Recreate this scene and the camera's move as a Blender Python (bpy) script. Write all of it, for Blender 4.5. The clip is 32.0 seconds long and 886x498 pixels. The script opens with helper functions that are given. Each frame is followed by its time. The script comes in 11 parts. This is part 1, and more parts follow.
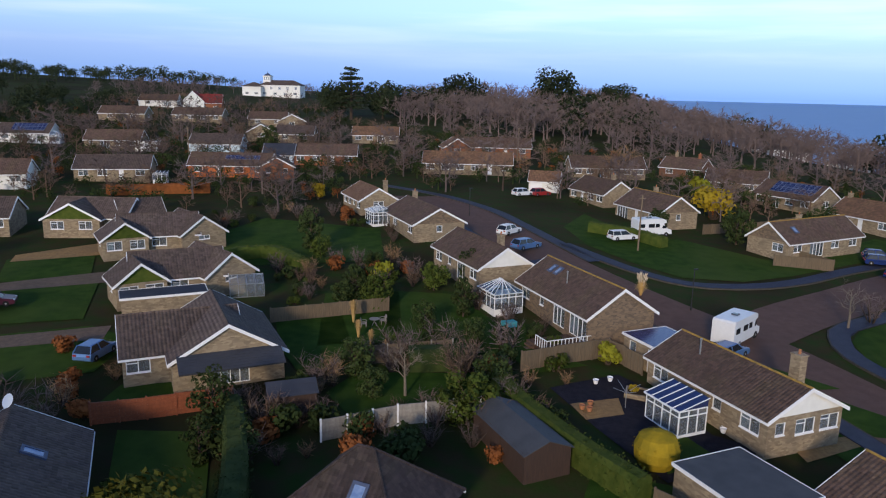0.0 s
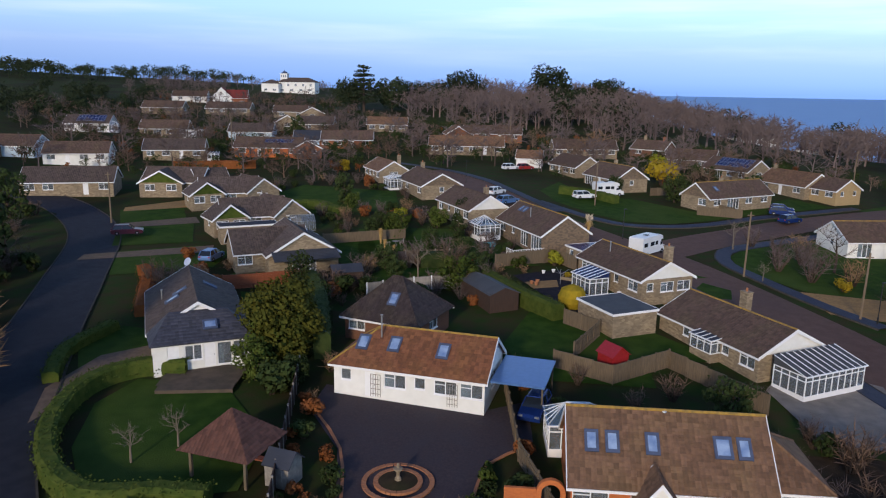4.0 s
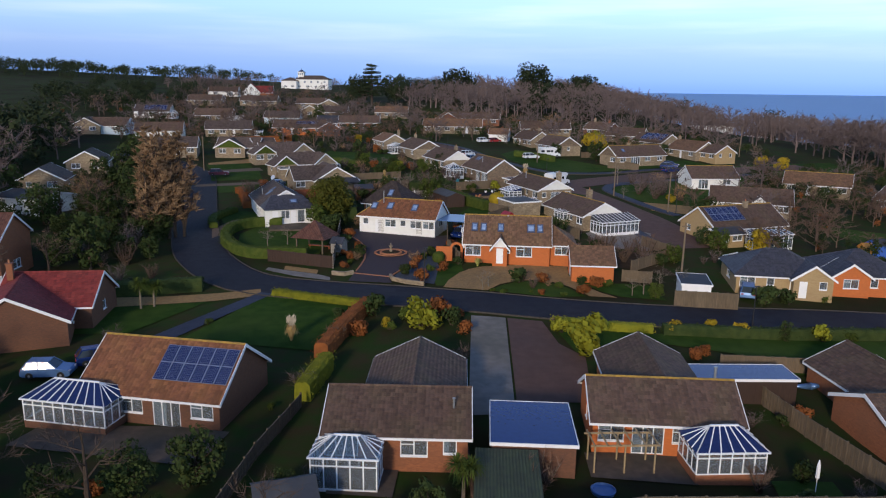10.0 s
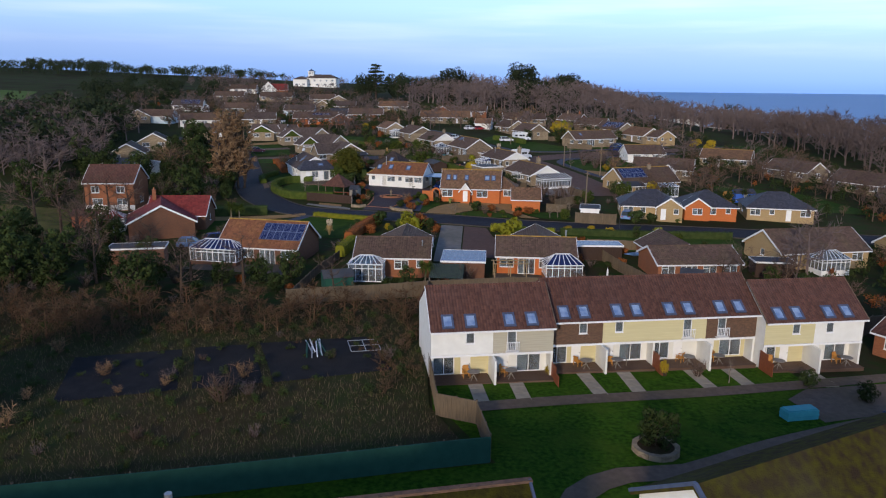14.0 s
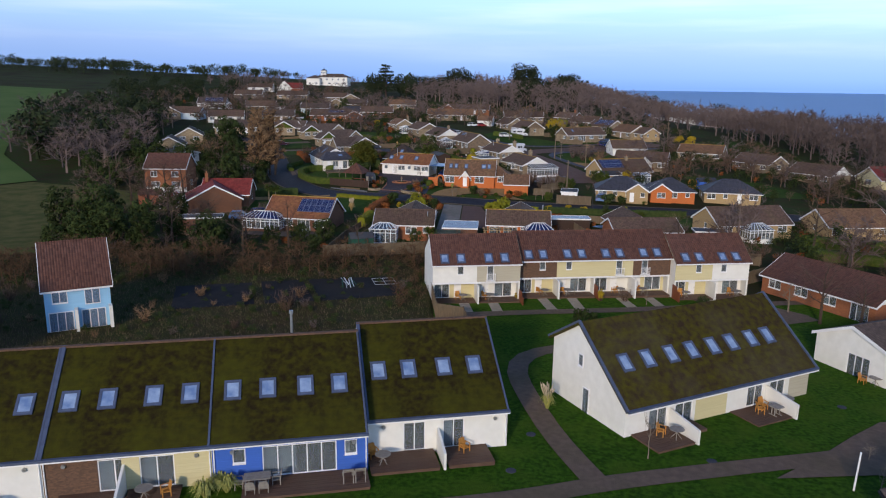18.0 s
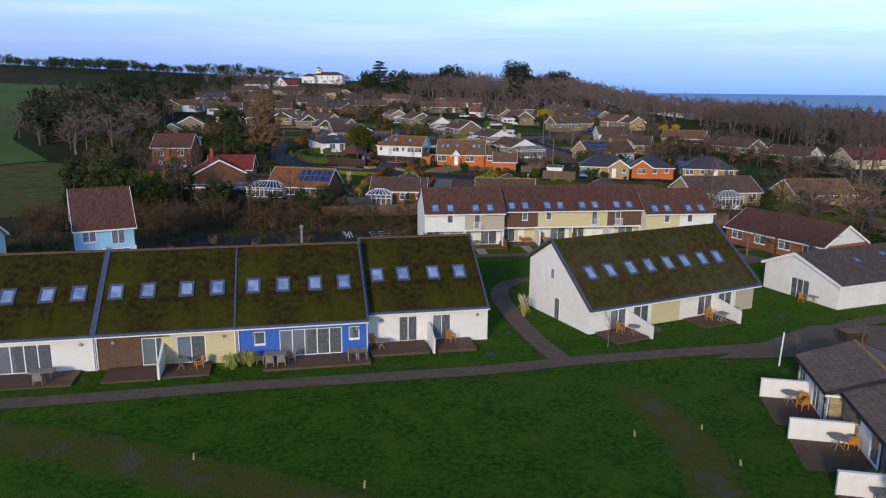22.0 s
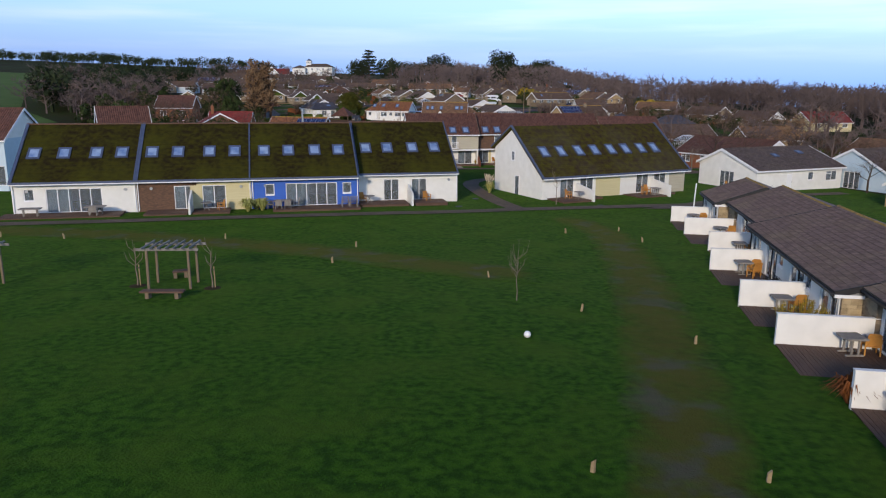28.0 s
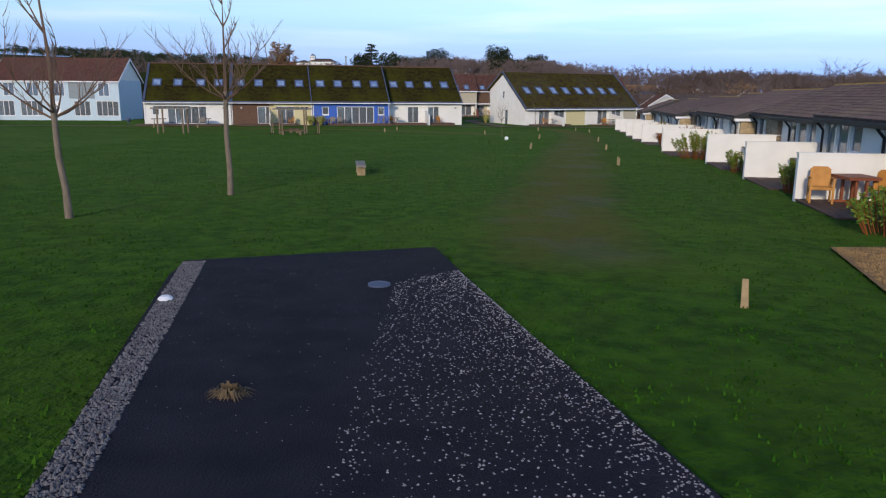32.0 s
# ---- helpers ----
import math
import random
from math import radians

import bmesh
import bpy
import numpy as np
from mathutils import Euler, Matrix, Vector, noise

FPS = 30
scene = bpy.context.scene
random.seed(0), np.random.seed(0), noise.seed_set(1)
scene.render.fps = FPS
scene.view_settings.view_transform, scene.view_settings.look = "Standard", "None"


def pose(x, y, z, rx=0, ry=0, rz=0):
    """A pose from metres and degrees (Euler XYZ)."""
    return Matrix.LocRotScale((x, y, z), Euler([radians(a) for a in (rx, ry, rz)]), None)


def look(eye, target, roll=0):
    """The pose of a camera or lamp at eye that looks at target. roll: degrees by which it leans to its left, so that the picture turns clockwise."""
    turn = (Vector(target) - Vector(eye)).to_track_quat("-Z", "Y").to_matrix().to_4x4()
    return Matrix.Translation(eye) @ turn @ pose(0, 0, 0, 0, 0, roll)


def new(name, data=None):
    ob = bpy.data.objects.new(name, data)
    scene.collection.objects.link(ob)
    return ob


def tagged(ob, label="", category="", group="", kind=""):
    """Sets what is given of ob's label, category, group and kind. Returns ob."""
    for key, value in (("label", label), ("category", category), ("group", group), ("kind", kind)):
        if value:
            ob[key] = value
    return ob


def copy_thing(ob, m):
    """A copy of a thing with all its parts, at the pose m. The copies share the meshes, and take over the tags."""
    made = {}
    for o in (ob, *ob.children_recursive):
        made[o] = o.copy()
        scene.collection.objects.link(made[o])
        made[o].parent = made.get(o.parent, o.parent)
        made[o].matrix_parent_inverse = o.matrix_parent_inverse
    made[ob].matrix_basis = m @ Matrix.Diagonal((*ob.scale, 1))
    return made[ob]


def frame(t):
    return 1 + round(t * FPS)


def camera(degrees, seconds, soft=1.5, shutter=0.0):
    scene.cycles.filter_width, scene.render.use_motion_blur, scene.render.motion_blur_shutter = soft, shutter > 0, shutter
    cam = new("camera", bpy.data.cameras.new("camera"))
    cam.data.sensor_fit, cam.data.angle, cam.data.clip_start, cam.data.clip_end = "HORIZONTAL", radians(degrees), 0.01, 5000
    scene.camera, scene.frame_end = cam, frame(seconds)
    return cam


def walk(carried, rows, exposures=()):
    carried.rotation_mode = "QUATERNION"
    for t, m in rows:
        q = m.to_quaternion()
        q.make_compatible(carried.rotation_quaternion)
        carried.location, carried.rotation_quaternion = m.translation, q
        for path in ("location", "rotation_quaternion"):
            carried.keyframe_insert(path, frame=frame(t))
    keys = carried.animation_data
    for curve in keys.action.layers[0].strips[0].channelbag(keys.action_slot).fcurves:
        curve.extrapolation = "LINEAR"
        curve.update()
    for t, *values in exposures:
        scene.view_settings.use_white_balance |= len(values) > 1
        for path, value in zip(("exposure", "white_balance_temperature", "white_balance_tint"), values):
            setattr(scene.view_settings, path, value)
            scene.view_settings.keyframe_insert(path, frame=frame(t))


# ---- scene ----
cam = camera(63.00, 32.0, soft=1.15)
# seconds, x, y, z, yaw, pitch, roll of the flown path
ROWS = [
    (0.0, -0.75, -1.45, 27.36, 0.22, -12.26, 1.33),
    (0.5, -0.63, -4.99, 27.35, 0.25, -12.30, 1.22),
    (1.0, -0.58, -8.74, 27.30, 0.28, -12.34, 1.11),
    (1.5, -0.52, -12.44, 27.17, 0.37, -12.37, 1.06),
    (2.0, -0.44, -16.29, 27.04, 0.44, -12.40, 1.05),
    (2.5, -0.31, -20.44, 26.85, 0.51, -12.43, 1.03),
    (3.0, -0.07, -24.50, 26.69, 0.58, -12.45, 1.00),
    (3.5, 0.12, -28.78, 26.55, 0.64, -12.46, 0.99),
    (5.5, 1.16, -46.27, 25.94, 0.94, -12.54, 0.92),
    (6.0, 1.44, -50.63, 25.66, 1.03, -12.54, 0.91),
    (6.5, 1.90, -55.09, 25.36, 1.12, -12.56, 0.88),
    (7.0, 2.52, -59.73, 25.13, 1.09, -12.58, 0.85),
    (7.5, 3.29, -64.54, 25.02, 1.04, -12.59, 0.83),
    (8.0, 3.95, -69.34, 24.96, 1.11, -12.57, 0.79),
    (8.5, 4.68, -74.36, 24.94, 1.16, -12.55, 0.77),
    (9.0, 5.33, -79.44, 24.91, 1.21, -12.54, 0.75),
    (9.5, 5.95, -84.32, 24.83, 1.25, -12.55, 0.71),
    (10.0, 6.67, -89.41, 24.63, 1.29, -12.58, 0.67),
    (10.5, 7.31, -94.67, 24.39, 1.31, -12.58, 0.65),
    (11.0, 7.99, -99.72, 24.20, 1.34, -12.55, 0.67),
    (11.5, 8.58, -105.21, 24.00, 1.40, -12.55, 0.68),
    (12.0, 9.22, -110.84, 23.80, 1.37, -12.56, 0.68),
    (12.5, 9.71, -116.59, 23.68, 1.38, -12.58, 0.66),
    (13.0, 10.25, -122.29, 23.63, 1.49, -12.59, 0.62),
    (13.5, 10.91, -128.29, 23.58, 1.52, -12.61, 0.59),
    (14.0, 11.59, -134.49, 23.61, 1.56, -12.63, 0.59),
    (14.5, 12.17, -140.40, 23.71, 1.60, -12.64, 0.61),
    (16.5, 13.48, -156.72, 25.06, 2.06, -12.82, 0.84),
    (17.0, 13.43, -157.41, 25.05, 2.26, -12.79, 0.84),
    (17.5, 13.30, -158.01, 24.78, 2.26, -12.79, 0.83),
    (18.0, 13.25, -158.86, 24.43, 2.11, -12.79, 0.80),
    (18.5, 13.33, -159.98, 24.09, 1.86, -12.78, 0.81),
    (19.0, 13.40, -161.05, 23.74, 1.47, -12.77, 0.74),
    (19.5, 13.36, -161.98, 23.30, 1.34, -12.74, 0.69),
    (20.0, 13.30, -163.04, 22.68, 1.48, -12.71, 0.71),
    (20.5, 13.36, -164.21, 21.99, 1.58, -12.65, 0.74),
    (21.0, 13.43, -165.43, 21.26, 1.61, -12.59, 0.73),
    (21.5, 13.64, -166.83, 20.55, 1.61, -12.53, 0.68),
    (22.0, 14.13, -168.43, 19.80, 1.68, -12.50, 0.58),
    (22.5, 14.69, -169.98, 19.05, 1.73, -12.49, 0.51),
    (23.0, 15.30, -171.28, 18.38, 1.71, -12.47, 0.47),
    (23.5, 15.83, -172.41, 17.68, 1.53, -12.46, 0.48),
    (24.0, 16.25, -173.39, 17.01, 1.40, -12.43, 0.50),
    (24.5, 16.51, -174.23, 16.31, 1.29, -12.40, 0.53),
    (25.0, 16.44, -175.12, 15.48, 1.15, -12.38, 0.51),
    (25.5, 16.37, -176.03, 14.64, 0.88, -12.36, 0.43),
    (27.5, 16.06, -180.86, 11.36, 0.98, -12.32, 0.25),
    (28.0, 15.94, -182.91, 10.45, 0.94, -12.26, 0.27),
    (28.5, 15.84, -185.27, 9.52, 0.96, -12.21, 0.27),
    (29.0, 15.76, -188.20, 8.55, 0.92, -12.16, 0.32),
    (29.5, 15.66, -191.52, 7.62, 0.79, -12.12, 0.35),
    (30.0, 15.52, -195.55, 6.63, 0.69, -12.11, 0.35),
    (30.5, 15.31, -199.58, 5.72, 0.59, -12.13, 0.34),
    (31.0, 15.14, -202.78, 5.06, 0.57, -12.11, 0.34),
    (31.5, 14.99, -206.07, 4.23, 0.56, -12.10, 0.34),
    (32.0, 14.89, -209.07, 3.92, 0.64, -12.10, 0.37),
]


def flown(x, y, z, yaw, pitch, roll):
    ahead = Vector((-math.sin(radians(yaw)) * math.cos(radians(pitch)), math.cos(radians(yaw)) * math.cos(radians(pitch)), math.sin(radians(pitch))))
    eye = Vector((x, y, z))
    return look(eye, eye + ahead, roll)


walk(cam, [(t, flown(*row)) for t, *row in ROWS])

# world, sun
SUN_AZ, SUN_EL = 196.0, 17.0  # degrees from north (clockwise) and above the horizon
world = bpy.data.worlds.new("winter_sky")
scene.world = world
world.use_nodes = True
wn, wl = world.node_tree.nodes, world.node_tree.links
wn.clear()
w_out, w_bg = wn.new("ShaderNodeOutputWorld"), wn.new("ShaderNodeBackground")
w_sky = wn.new("ShaderNodeTexSky")
w_sky.sky_type, w_sky.sun_disc = "NISHITA", False
w_sky.sun_elevation, w_sky.sun_rotation = radians(SUN_EL), radians(SUN_AZ)
w_gain = wn.new("ShaderNodeVectorMath")
w_gain.operation = "MULTIPLY"
w_gain.inputs[1].default_value = (0.080, 0.102, 0.150)
wl.new(w_sky.outputs[0], w_gain.inputs[0])
w_co = wn.new("ShaderNodeTexCoord")
w_sep = wn.new("ShaderNodeSeparateXYZ")
wl.new(w_co.outputs["Generated"], w_sep.inputs[0])
# low sky: blue sea haze that pales upwards, with thin streaks of cloud
w_ramp = wn.new("ShaderNodeValToRGB")
w_ramp.color_ramp.elements[0].position, w_ramp.color_ramp.elements[0].color = 0.0, (0.20, 0.36, 0.80, 1)
w_ramp.color_ramp.elements[1].position, w_ramp.color_ramp.elements[1].color = 0.20, (0.56, 0.78, 1.04, 1)
for at, tint in ((0.012, (0.25, 0.42, 0.84, 1)), (0.05, (0.36, 0.53, 0.92, 1)), (0.10, (0.47, 0.74, 1.02, 1))):
    w_ramp.color_ramp.elements.new(at).color = tint
wl.new(w_sep.outputs["Z"], w_ramp.inputs[0])
w_map = wn.new("ShaderNodeMapping")
w_map.inputs["Scale"].default_value = (2.0, 2.0, 26.0)
w_noise = wn.new("ShaderNodeTexNoise")
w_noise.inputs["Scale"].default_value, w_noise.inputs["Detail"].default_value = 1.6, 6
wl.new(w_co.outputs["Generated"], w_map.inputs[0])
wl.new(w_map.outputs[0], w_noise.inputs[0])
w_cloud = wn.new("ShaderNodeMapRange")
w_cloud.inputs["From Min"].default_value, w_cloud.inputs["From Max"].default_value = 0.46, 0.72
wl.new(w_noise.outputs["Fac"], w_cloud.inputs["Value"])
w_up = wn.new("ShaderNodeMapRange")
w_up.inputs["From Min"].default_value, w_up.inputs["From Max"].default_value = 0.02, 0.12
w_up.inputs["To Max"].default_value = 0.65
wl.new(w_sep.outputs["Z"], w_up.inputs["Value"])
w_mul = wn.new("ShaderNodeMath")
w_mul.operation = "MULTIPLY"
wl.new(w_cloud.outputs[0], w_mul.inputs[0])
wl.new(w_up.outputs[0], w_mul.inputs[1])
w_mixc = wn.new("ShaderNodeMixRGB")
w_mixc.inputs[2].default_value = (0.74, 0.88, 1.02, 1)
wl.new(w_mul.outputs[0], w_mixc.inputs[0])
wl.new(w_ramp.outputs[0], w_mixc.inputs[1])
w_side = wn.new("ShaderNodeMapRange")
w_side.inputs["From Min"].default_value, w_side.inputs["From Max"].default_value = -0.5, 0.5
w_side.inputs["To Min"].default_value, w_side.inputs["To Max"].default_value = 0.86, 1.22
wl.new(w_sep.outputs["X"], w_side.inputs["Value"])
w_east = wn.new("ShaderNodeVectorMath")
w_east.operation = "SCALE"
wl.new(w_mixc.outputs[0], w_east.inputs[0])
wl.new(w_side.outputs[0], w_east.inputs["Scale"])
w_high = wn.new("ShaderNodeMapRange")
w_high.inputs["From Min"].default_value, w_high.inputs["From Max"].default_value = 0.15, 0.45
wl.new(w_sep.outputs["Z"], w_high.inputs["Value"])
w_mix = wn.new("ShaderNodeMixRGB")
wl.new(w_high.outputs[0], w_mix.inputs[0])
wl.new(w_east.outputs[0], w_mix.inputs[1])
wl.new(w_gain.outputs[0], w_mix.inputs[2])
wl.new(w_mix.outputs[0], w_bg.inputs[0])
w_bg.inputs[1].default_value = 1.0
wl.new(w_bg.outputs[0], w_out.inputs[0])

sun = new("sun", bpy.data.lights.new("sun", "SUN"))
sun.data.energy, sun.data.angle, sun.data.color = 2.1, radians(6), (1.0, 0.82, 0.62)
sun_from = Vector((math.sin(radians(SUN_AZ)) * math.cos(radians(SUN_EL)), math.cos(radians(SUN_AZ)) * math.cos(radians(SUN_EL)), math.sin(radians(SUN_EL))))
sun.matrix_world = look((0, -150, 120), Vector((0, -150, 120)) - sun_from)
scene.view_settings.exposure = 0.3

# materials
def surface(name, c1, c2, scale=6.0, rough=0.8, bump=0.3, fine=40.0, blotch=None, amount=0.4, stretch=(1, 1, 1), kind="noise", per=0.0, ribs=0.0, metal=0.0, spec=0.3, lo=0.35, hi=0.65):
    """Two tones mixed by a pattern at metre scale, broad blotches of a third, and fine relief."""
    m = bpy.data.materials.new(name)
    m.use_nodes = True
    n, l = m.node_tree.nodes, m.node_tree.links
    b = n["Principled BSDF"]
    co, mp = n.new("ShaderNodeTexCoord"), n.new("ShaderNodeMapping")
    mp.inputs["Scale"].default_value = stretch
    l.new(co.outputs["Object"], mp.inputs[0])
    if kind == "cells":
        t = n.new("ShaderNodeTexVoronoi")
        t.inputs["Scale"].default_value = scale
        sep = n.new("ShaderNodeSeparateColor")
        l.new(mp.outputs[0], t.inputs["Vector"])
        l.new(t.outputs["Color"], sep.inputs[0])
        fac = sep.outputs[0]
    else:
        t = n.new("ShaderNodeTexNoise")
        t.inputs["Scale"].default_value, t.inputs["Detail"].default_value = scale, 5
        l.new(mp.outputs[0], t.inputs["Vector"])
        rg = n.new("ShaderNodeMapRange")
        rg.inputs["From Min"].default_value, rg.inputs["From Max"].default_value = lo, hi
        l.new(t.outputs["Fac"], rg.inputs["Value"])
        fac = rg.outputs[0]
    mix = n.new("ShaderNodeMixRGB")
    mix.inputs[1].default_value, mix.inputs[2].default_value = (*c1, 1), (*c2, 1)
    l.new(fac, mix.inputs[0])
    colour = mix.outputs[0]
    if blotch:
        big = n.new("ShaderNodeTexNoise")
        big.inputs["Scale"].default_value, big.inputs["Detail"].default_value = scale / 9 if kind == "noise" else 0.5, 6
        l.new(co.outputs["Object"], big.inputs["Vector"])
        br = n.new("ShaderNodeMapRange")
        br.inputs["From Min"].default_value, br.inputs["From Max"].default_value, br.inputs["To Max"].default_value = 0.45, 0.68, amount
        l.new(big.outputs["Fac"], br.inputs["Value"])
        mx = n.new("ShaderNodeMixRGB")
        mx.inputs[2].default_value = (*blotch, 1)
        l.new(br.outputs[0], mx.inputs[0])
        l.new(colour, mx.inputs[1])
        colour = mx.outputs[0]
    if ribs:
        snap, grid, tone = n.new("ShaderNodeVectorMath"), n.new("ShaderNodeTexWhiteNoise"), n.new("ShaderNodeHueSaturation")
        snap.operation, snap.inputs[1].default_value = "SNAP", (ribs, 0.29, 50.0)
        tr = n.new("ShaderNodeMapRange")
        tr.inputs["To Min"].default_value, tr.inputs["To Max"].default_value = 0.76, 1.24
        l.new(co.outputs["Object"], snap.inputs[0])
        l.new(snap.outputs[0], grid.inputs["Vector"])
        l.new(grid.outputs["Value"], tr.inputs["Value"])
        l.new(tr.outputs[0], tone.inputs["Value"])
        l.new(colour, tone.inputs["Color"])
        colour = tone.outputs[0]
    if per:
        info, hsv = n.new("ShaderNodeObjectInfo"), n.new("ShaderNodeHueSaturation")
        pr = n.new("ShaderNodeMapRange")
        pr.inputs["To Min"].default_value, pr.inputs["To Max"].default_value = 1 - per, 1 + per
        l.new(info.outputs["Random"], pr.inputs["Value"])
        l.new(pr.outputs[0], hsv.inputs["Value"])
        l.new(colour, hsv.inputs["Color"])
        colour = hsv.outputs[0]
    l.new(colour, b.inputs["Base Color"])
    b.inputs["Roughness"].default_value, b.inputs["Metallic"].default_value = rough, metal
    b.inputs["Specular IOR Level"].default_value = spec
    if bump:
        f = n.new("ShaderNodeTexNoise")
        f.inputs["Scale"].default_value, f.inputs["Detail"].default_value = fine, 4
        l.new(mp.outputs[0], f.inputs["Vector"])
        height = f.outputs["Fac"]
        if ribs:
            wv = n.new("ShaderNodeTexWave")
            wv.inputs["Scale"].default_value = 0.314 / ribs
            l.new(co.outputs["Object"], wv.inputs["Vector"])
            ad = n.new("ShaderNodeMath")
            ad.operation, ad.inputs[1].default_value = "MULTIPLY_ADD", 0.35
            l.new(height, ad.inputs[0])
            l.new(wv.outputs["Fac"], ad.inputs[2])
            height = ad.outputs[0]
        bp = n.new("ShaderNodeBump")
        bp.inputs["Strength"].default_value, bp.inputs["Distance"].default_value = bump, 0.05
        l.new(height, bp.inputs["Height"])
        l.new(bp.outputs[0], b.inputs["Normal"])
    return m


def glazing(name, tint, rough=0.05):
    m = bpy.data.materials.new(name)
    m.use_nodes = True
    b = m.node_tree.nodes["Principled BSDF"]
    b.inputs["Base Color"].default_value = (*tint, 1)
    b.inputs["Roughness"].default_value = rough
    b.inputs["Transmission Weight"].default_value = 0.85
    b.inputs["IOR"].default_value = 1.45
    return m


GRASS = surface("rough_grass", (0.024, 0.046, 0.010), (0.040, 0.034, 0.015), 0.5, 0.95, 0.5, 3.0, (0.022, 0.017, 0.009), 0.8, spec=0.06)
LAWN = surface("mown_lawn", (0.020, 0.048, 0.007), (0.034, 0.068, 0.010), 0.7, 0.95, 0.5, 9.0, (0.062, 0.088, 0.020), 0.6, spec=0.06)
GREEN = surface("holiday_lawn", (0.010, 0.038, 0.003), (0.036, 0.094, 0.006), 3.0, 0.95, 1.0, 11.0, (0.050, 0.090, 0.008), 0.6, spec=0.05, lo=0.37, hi=0.66)


def worn_turf():
    """The lawn, with earth and yellowed grass where the wear attribute and a broken pattern let it through."""
    m = surface("worn_turf", (0.010, 0.038, 0.003), (0.036, 0.094, 0.006), 3.0, 0.95, 1.0, 11.0, (0.050, 0.090, 0.008), 0.6, spec=0.05, lo=0.37, hi=0.66)
    n, l = m.node_tree.nodes, m.node_tree.links
    b = n["Principled BSDF"]
    turf = b.inputs["Base Color"].links[0].from_socket
    at, co = n.new("ShaderNodeAttribute"), n.new("ShaderNodeTexCoord")
    at.attribute_name = "wear"
    brk, tone = n.new("ShaderNodeTexNoise"), n.new("ShaderNodeTexNoise")
    brk.inputs["Scale"].default_value, brk.inputs["Detail"].default_value = 0.9, 9
    tone.inputs["Scale"].default_value, tone.inputs["Detail"].default_value = 0.5, 6
    l.new(co.outputs["Object"], brk.inputs["Vector"])
    l.new(co.outputs["Object"], tone.inputs["Vector"])
    add = n.new("ShaderNodeMath")
    add.operation = "MULTIPLY_ADD"
    add.inputs[1].default_value, add.inputs[2].default_value = 1.1, -0.85
    l.new(brk.outputs["Fac"], add.inputs[0])
    tot = n.new("ShaderNodeMath")
    l.new(at.outputs["Fac"], tot.inputs[0])
    l.new(add.outputs[0], tot.inputs[1])
    fac = n.new("ShaderNodeMapRange")
    fac.inputs["From Min"].default_value, fac.inputs["From Max"].default_value, fac.inputs["To Max"].default_value = 0.06, 0.66, 0.80
    l.new(tot.outputs[0], fac.inputs["Value"])
    earth = n.new("ShaderNodeMixRGB")
    earth.inputs[1].default_value, earth.inputs[2].default_value = (0.078, 0.062, 0.014, 1), (0.085, 0.066, 0.055, 1)
    rg = n.new("ShaderNodeMapRange")
    rg.inputs["From Min"].default_value, rg.inputs["From Max"].default_value = 0.52, 0.64
    l.new(tone.outputs["Fac"], rg.inputs["Value"])
    l.new(rg.outputs[0], earth.inputs[0])
    mix = n.new("ShaderNodeMixRGB")
    l.new(fac.outputs[0], mix.inputs[0])
    l.new(turf, mix.inputs[1])
    l.new(earth.outputs[0], mix.inputs[2])
    l.new(mix.outputs[0], b.inputs["Base Color"])
    return m


WORN = worn_turf()


def nap(m, weight, tint):
    """The pale nap that upright blades show along a low line of sight."""
    b = m.node_tree.nodes["Principled BSDF"]
    b.inputs["Sheen Weight"].default_value, b.inputs["Sheen Roughness"].default_value = weight, 0.45
    b.inputs["Sheen Tint"].default_value = (*tint, 1)


nap(GREEN, 0.065, (0.34, 0.60, 0.10))
nap(WORN, 0.060, (0.38, 0.58, 0.10))
FIELD = surface("field_turf", (0.070, 0.120, 0.030), (0.090, 0.135, 0.038), 0.1, 0.95, 0.3, 2.0, spec=0.06)
MEADOW = surface("dry_meadow", (0.11, 0.10, 0.035), (0.06, 0.07, 0.02), 0.4, 0.95, 0.5, 3.0, spec=0.06)
SCRUB = surface("scrub_ground", (0.046, 0.040, 0.019), (0.032, 0.042, 0.014), 0.6, 0.95, 0.8, 3.0, (0.058, 0.036, 0.020), 0.6, spec=0.05)
SOIL = surface("garden_soil", (0.060, 0.040, 0.024), (0.038, 0.026, 0.017), 1.5, 0.95, 0.6, 8.0, (0.035, 0.045, 0.014), 0.6, spec=0.06)
# asphalt of the front lane; shade of the woods is put into its dark blue tone
ASPHALT = surface("shade_dark_asphalt", (0.017, 0.018, 0.026), (0.027, 0.028, 0.037), 1.0, 0.75, 0.25, 60.0, (0.014, 0.015, 0.023), 0.6, spec=0.15)
TARMAC = surface("worn_black_tarmac", (0.014, 0.014, 0.021), (0.024, 0.022, 0.030), 2.0, 0.85, 0.5, 50.0, (0.022, 0.018, 0.018), 0.6, spec=0.1)
CHIPS = surface("stone_chips", (0.16, 0.155, 0.165), (0.075, 0.073, 0.082), 14.0, 0.85, 0.0)
PALECHIPS = surface("pale_stone_chips", (0.27, 0.265, 0.29), (0.13, 0.13, 0.145), 14.0, 0.85, 0.0)
REDROAD = surface("red_brown_asphalt", (0.100, 0.058, 0.046), (0.125, 0.074, 0.058), 1.0, 0.8, 0.25, 60.0, (0.085, 0.056, 0.050), 0.6, spec=0.15)
PAVING = surface("pavement_asphalt", (0.026, 0.031, 0.054), (0.036, 0.041, 0.066), 1.2, 0.65, 0.2, 50.0, spec=0.2)
KERB = surface("kerb_stone", (0.075, 0.068, 0.060), (0.05, 0.046, 0.042), 4.0, 0.9, 0.3, 30.0, spec=0.1)
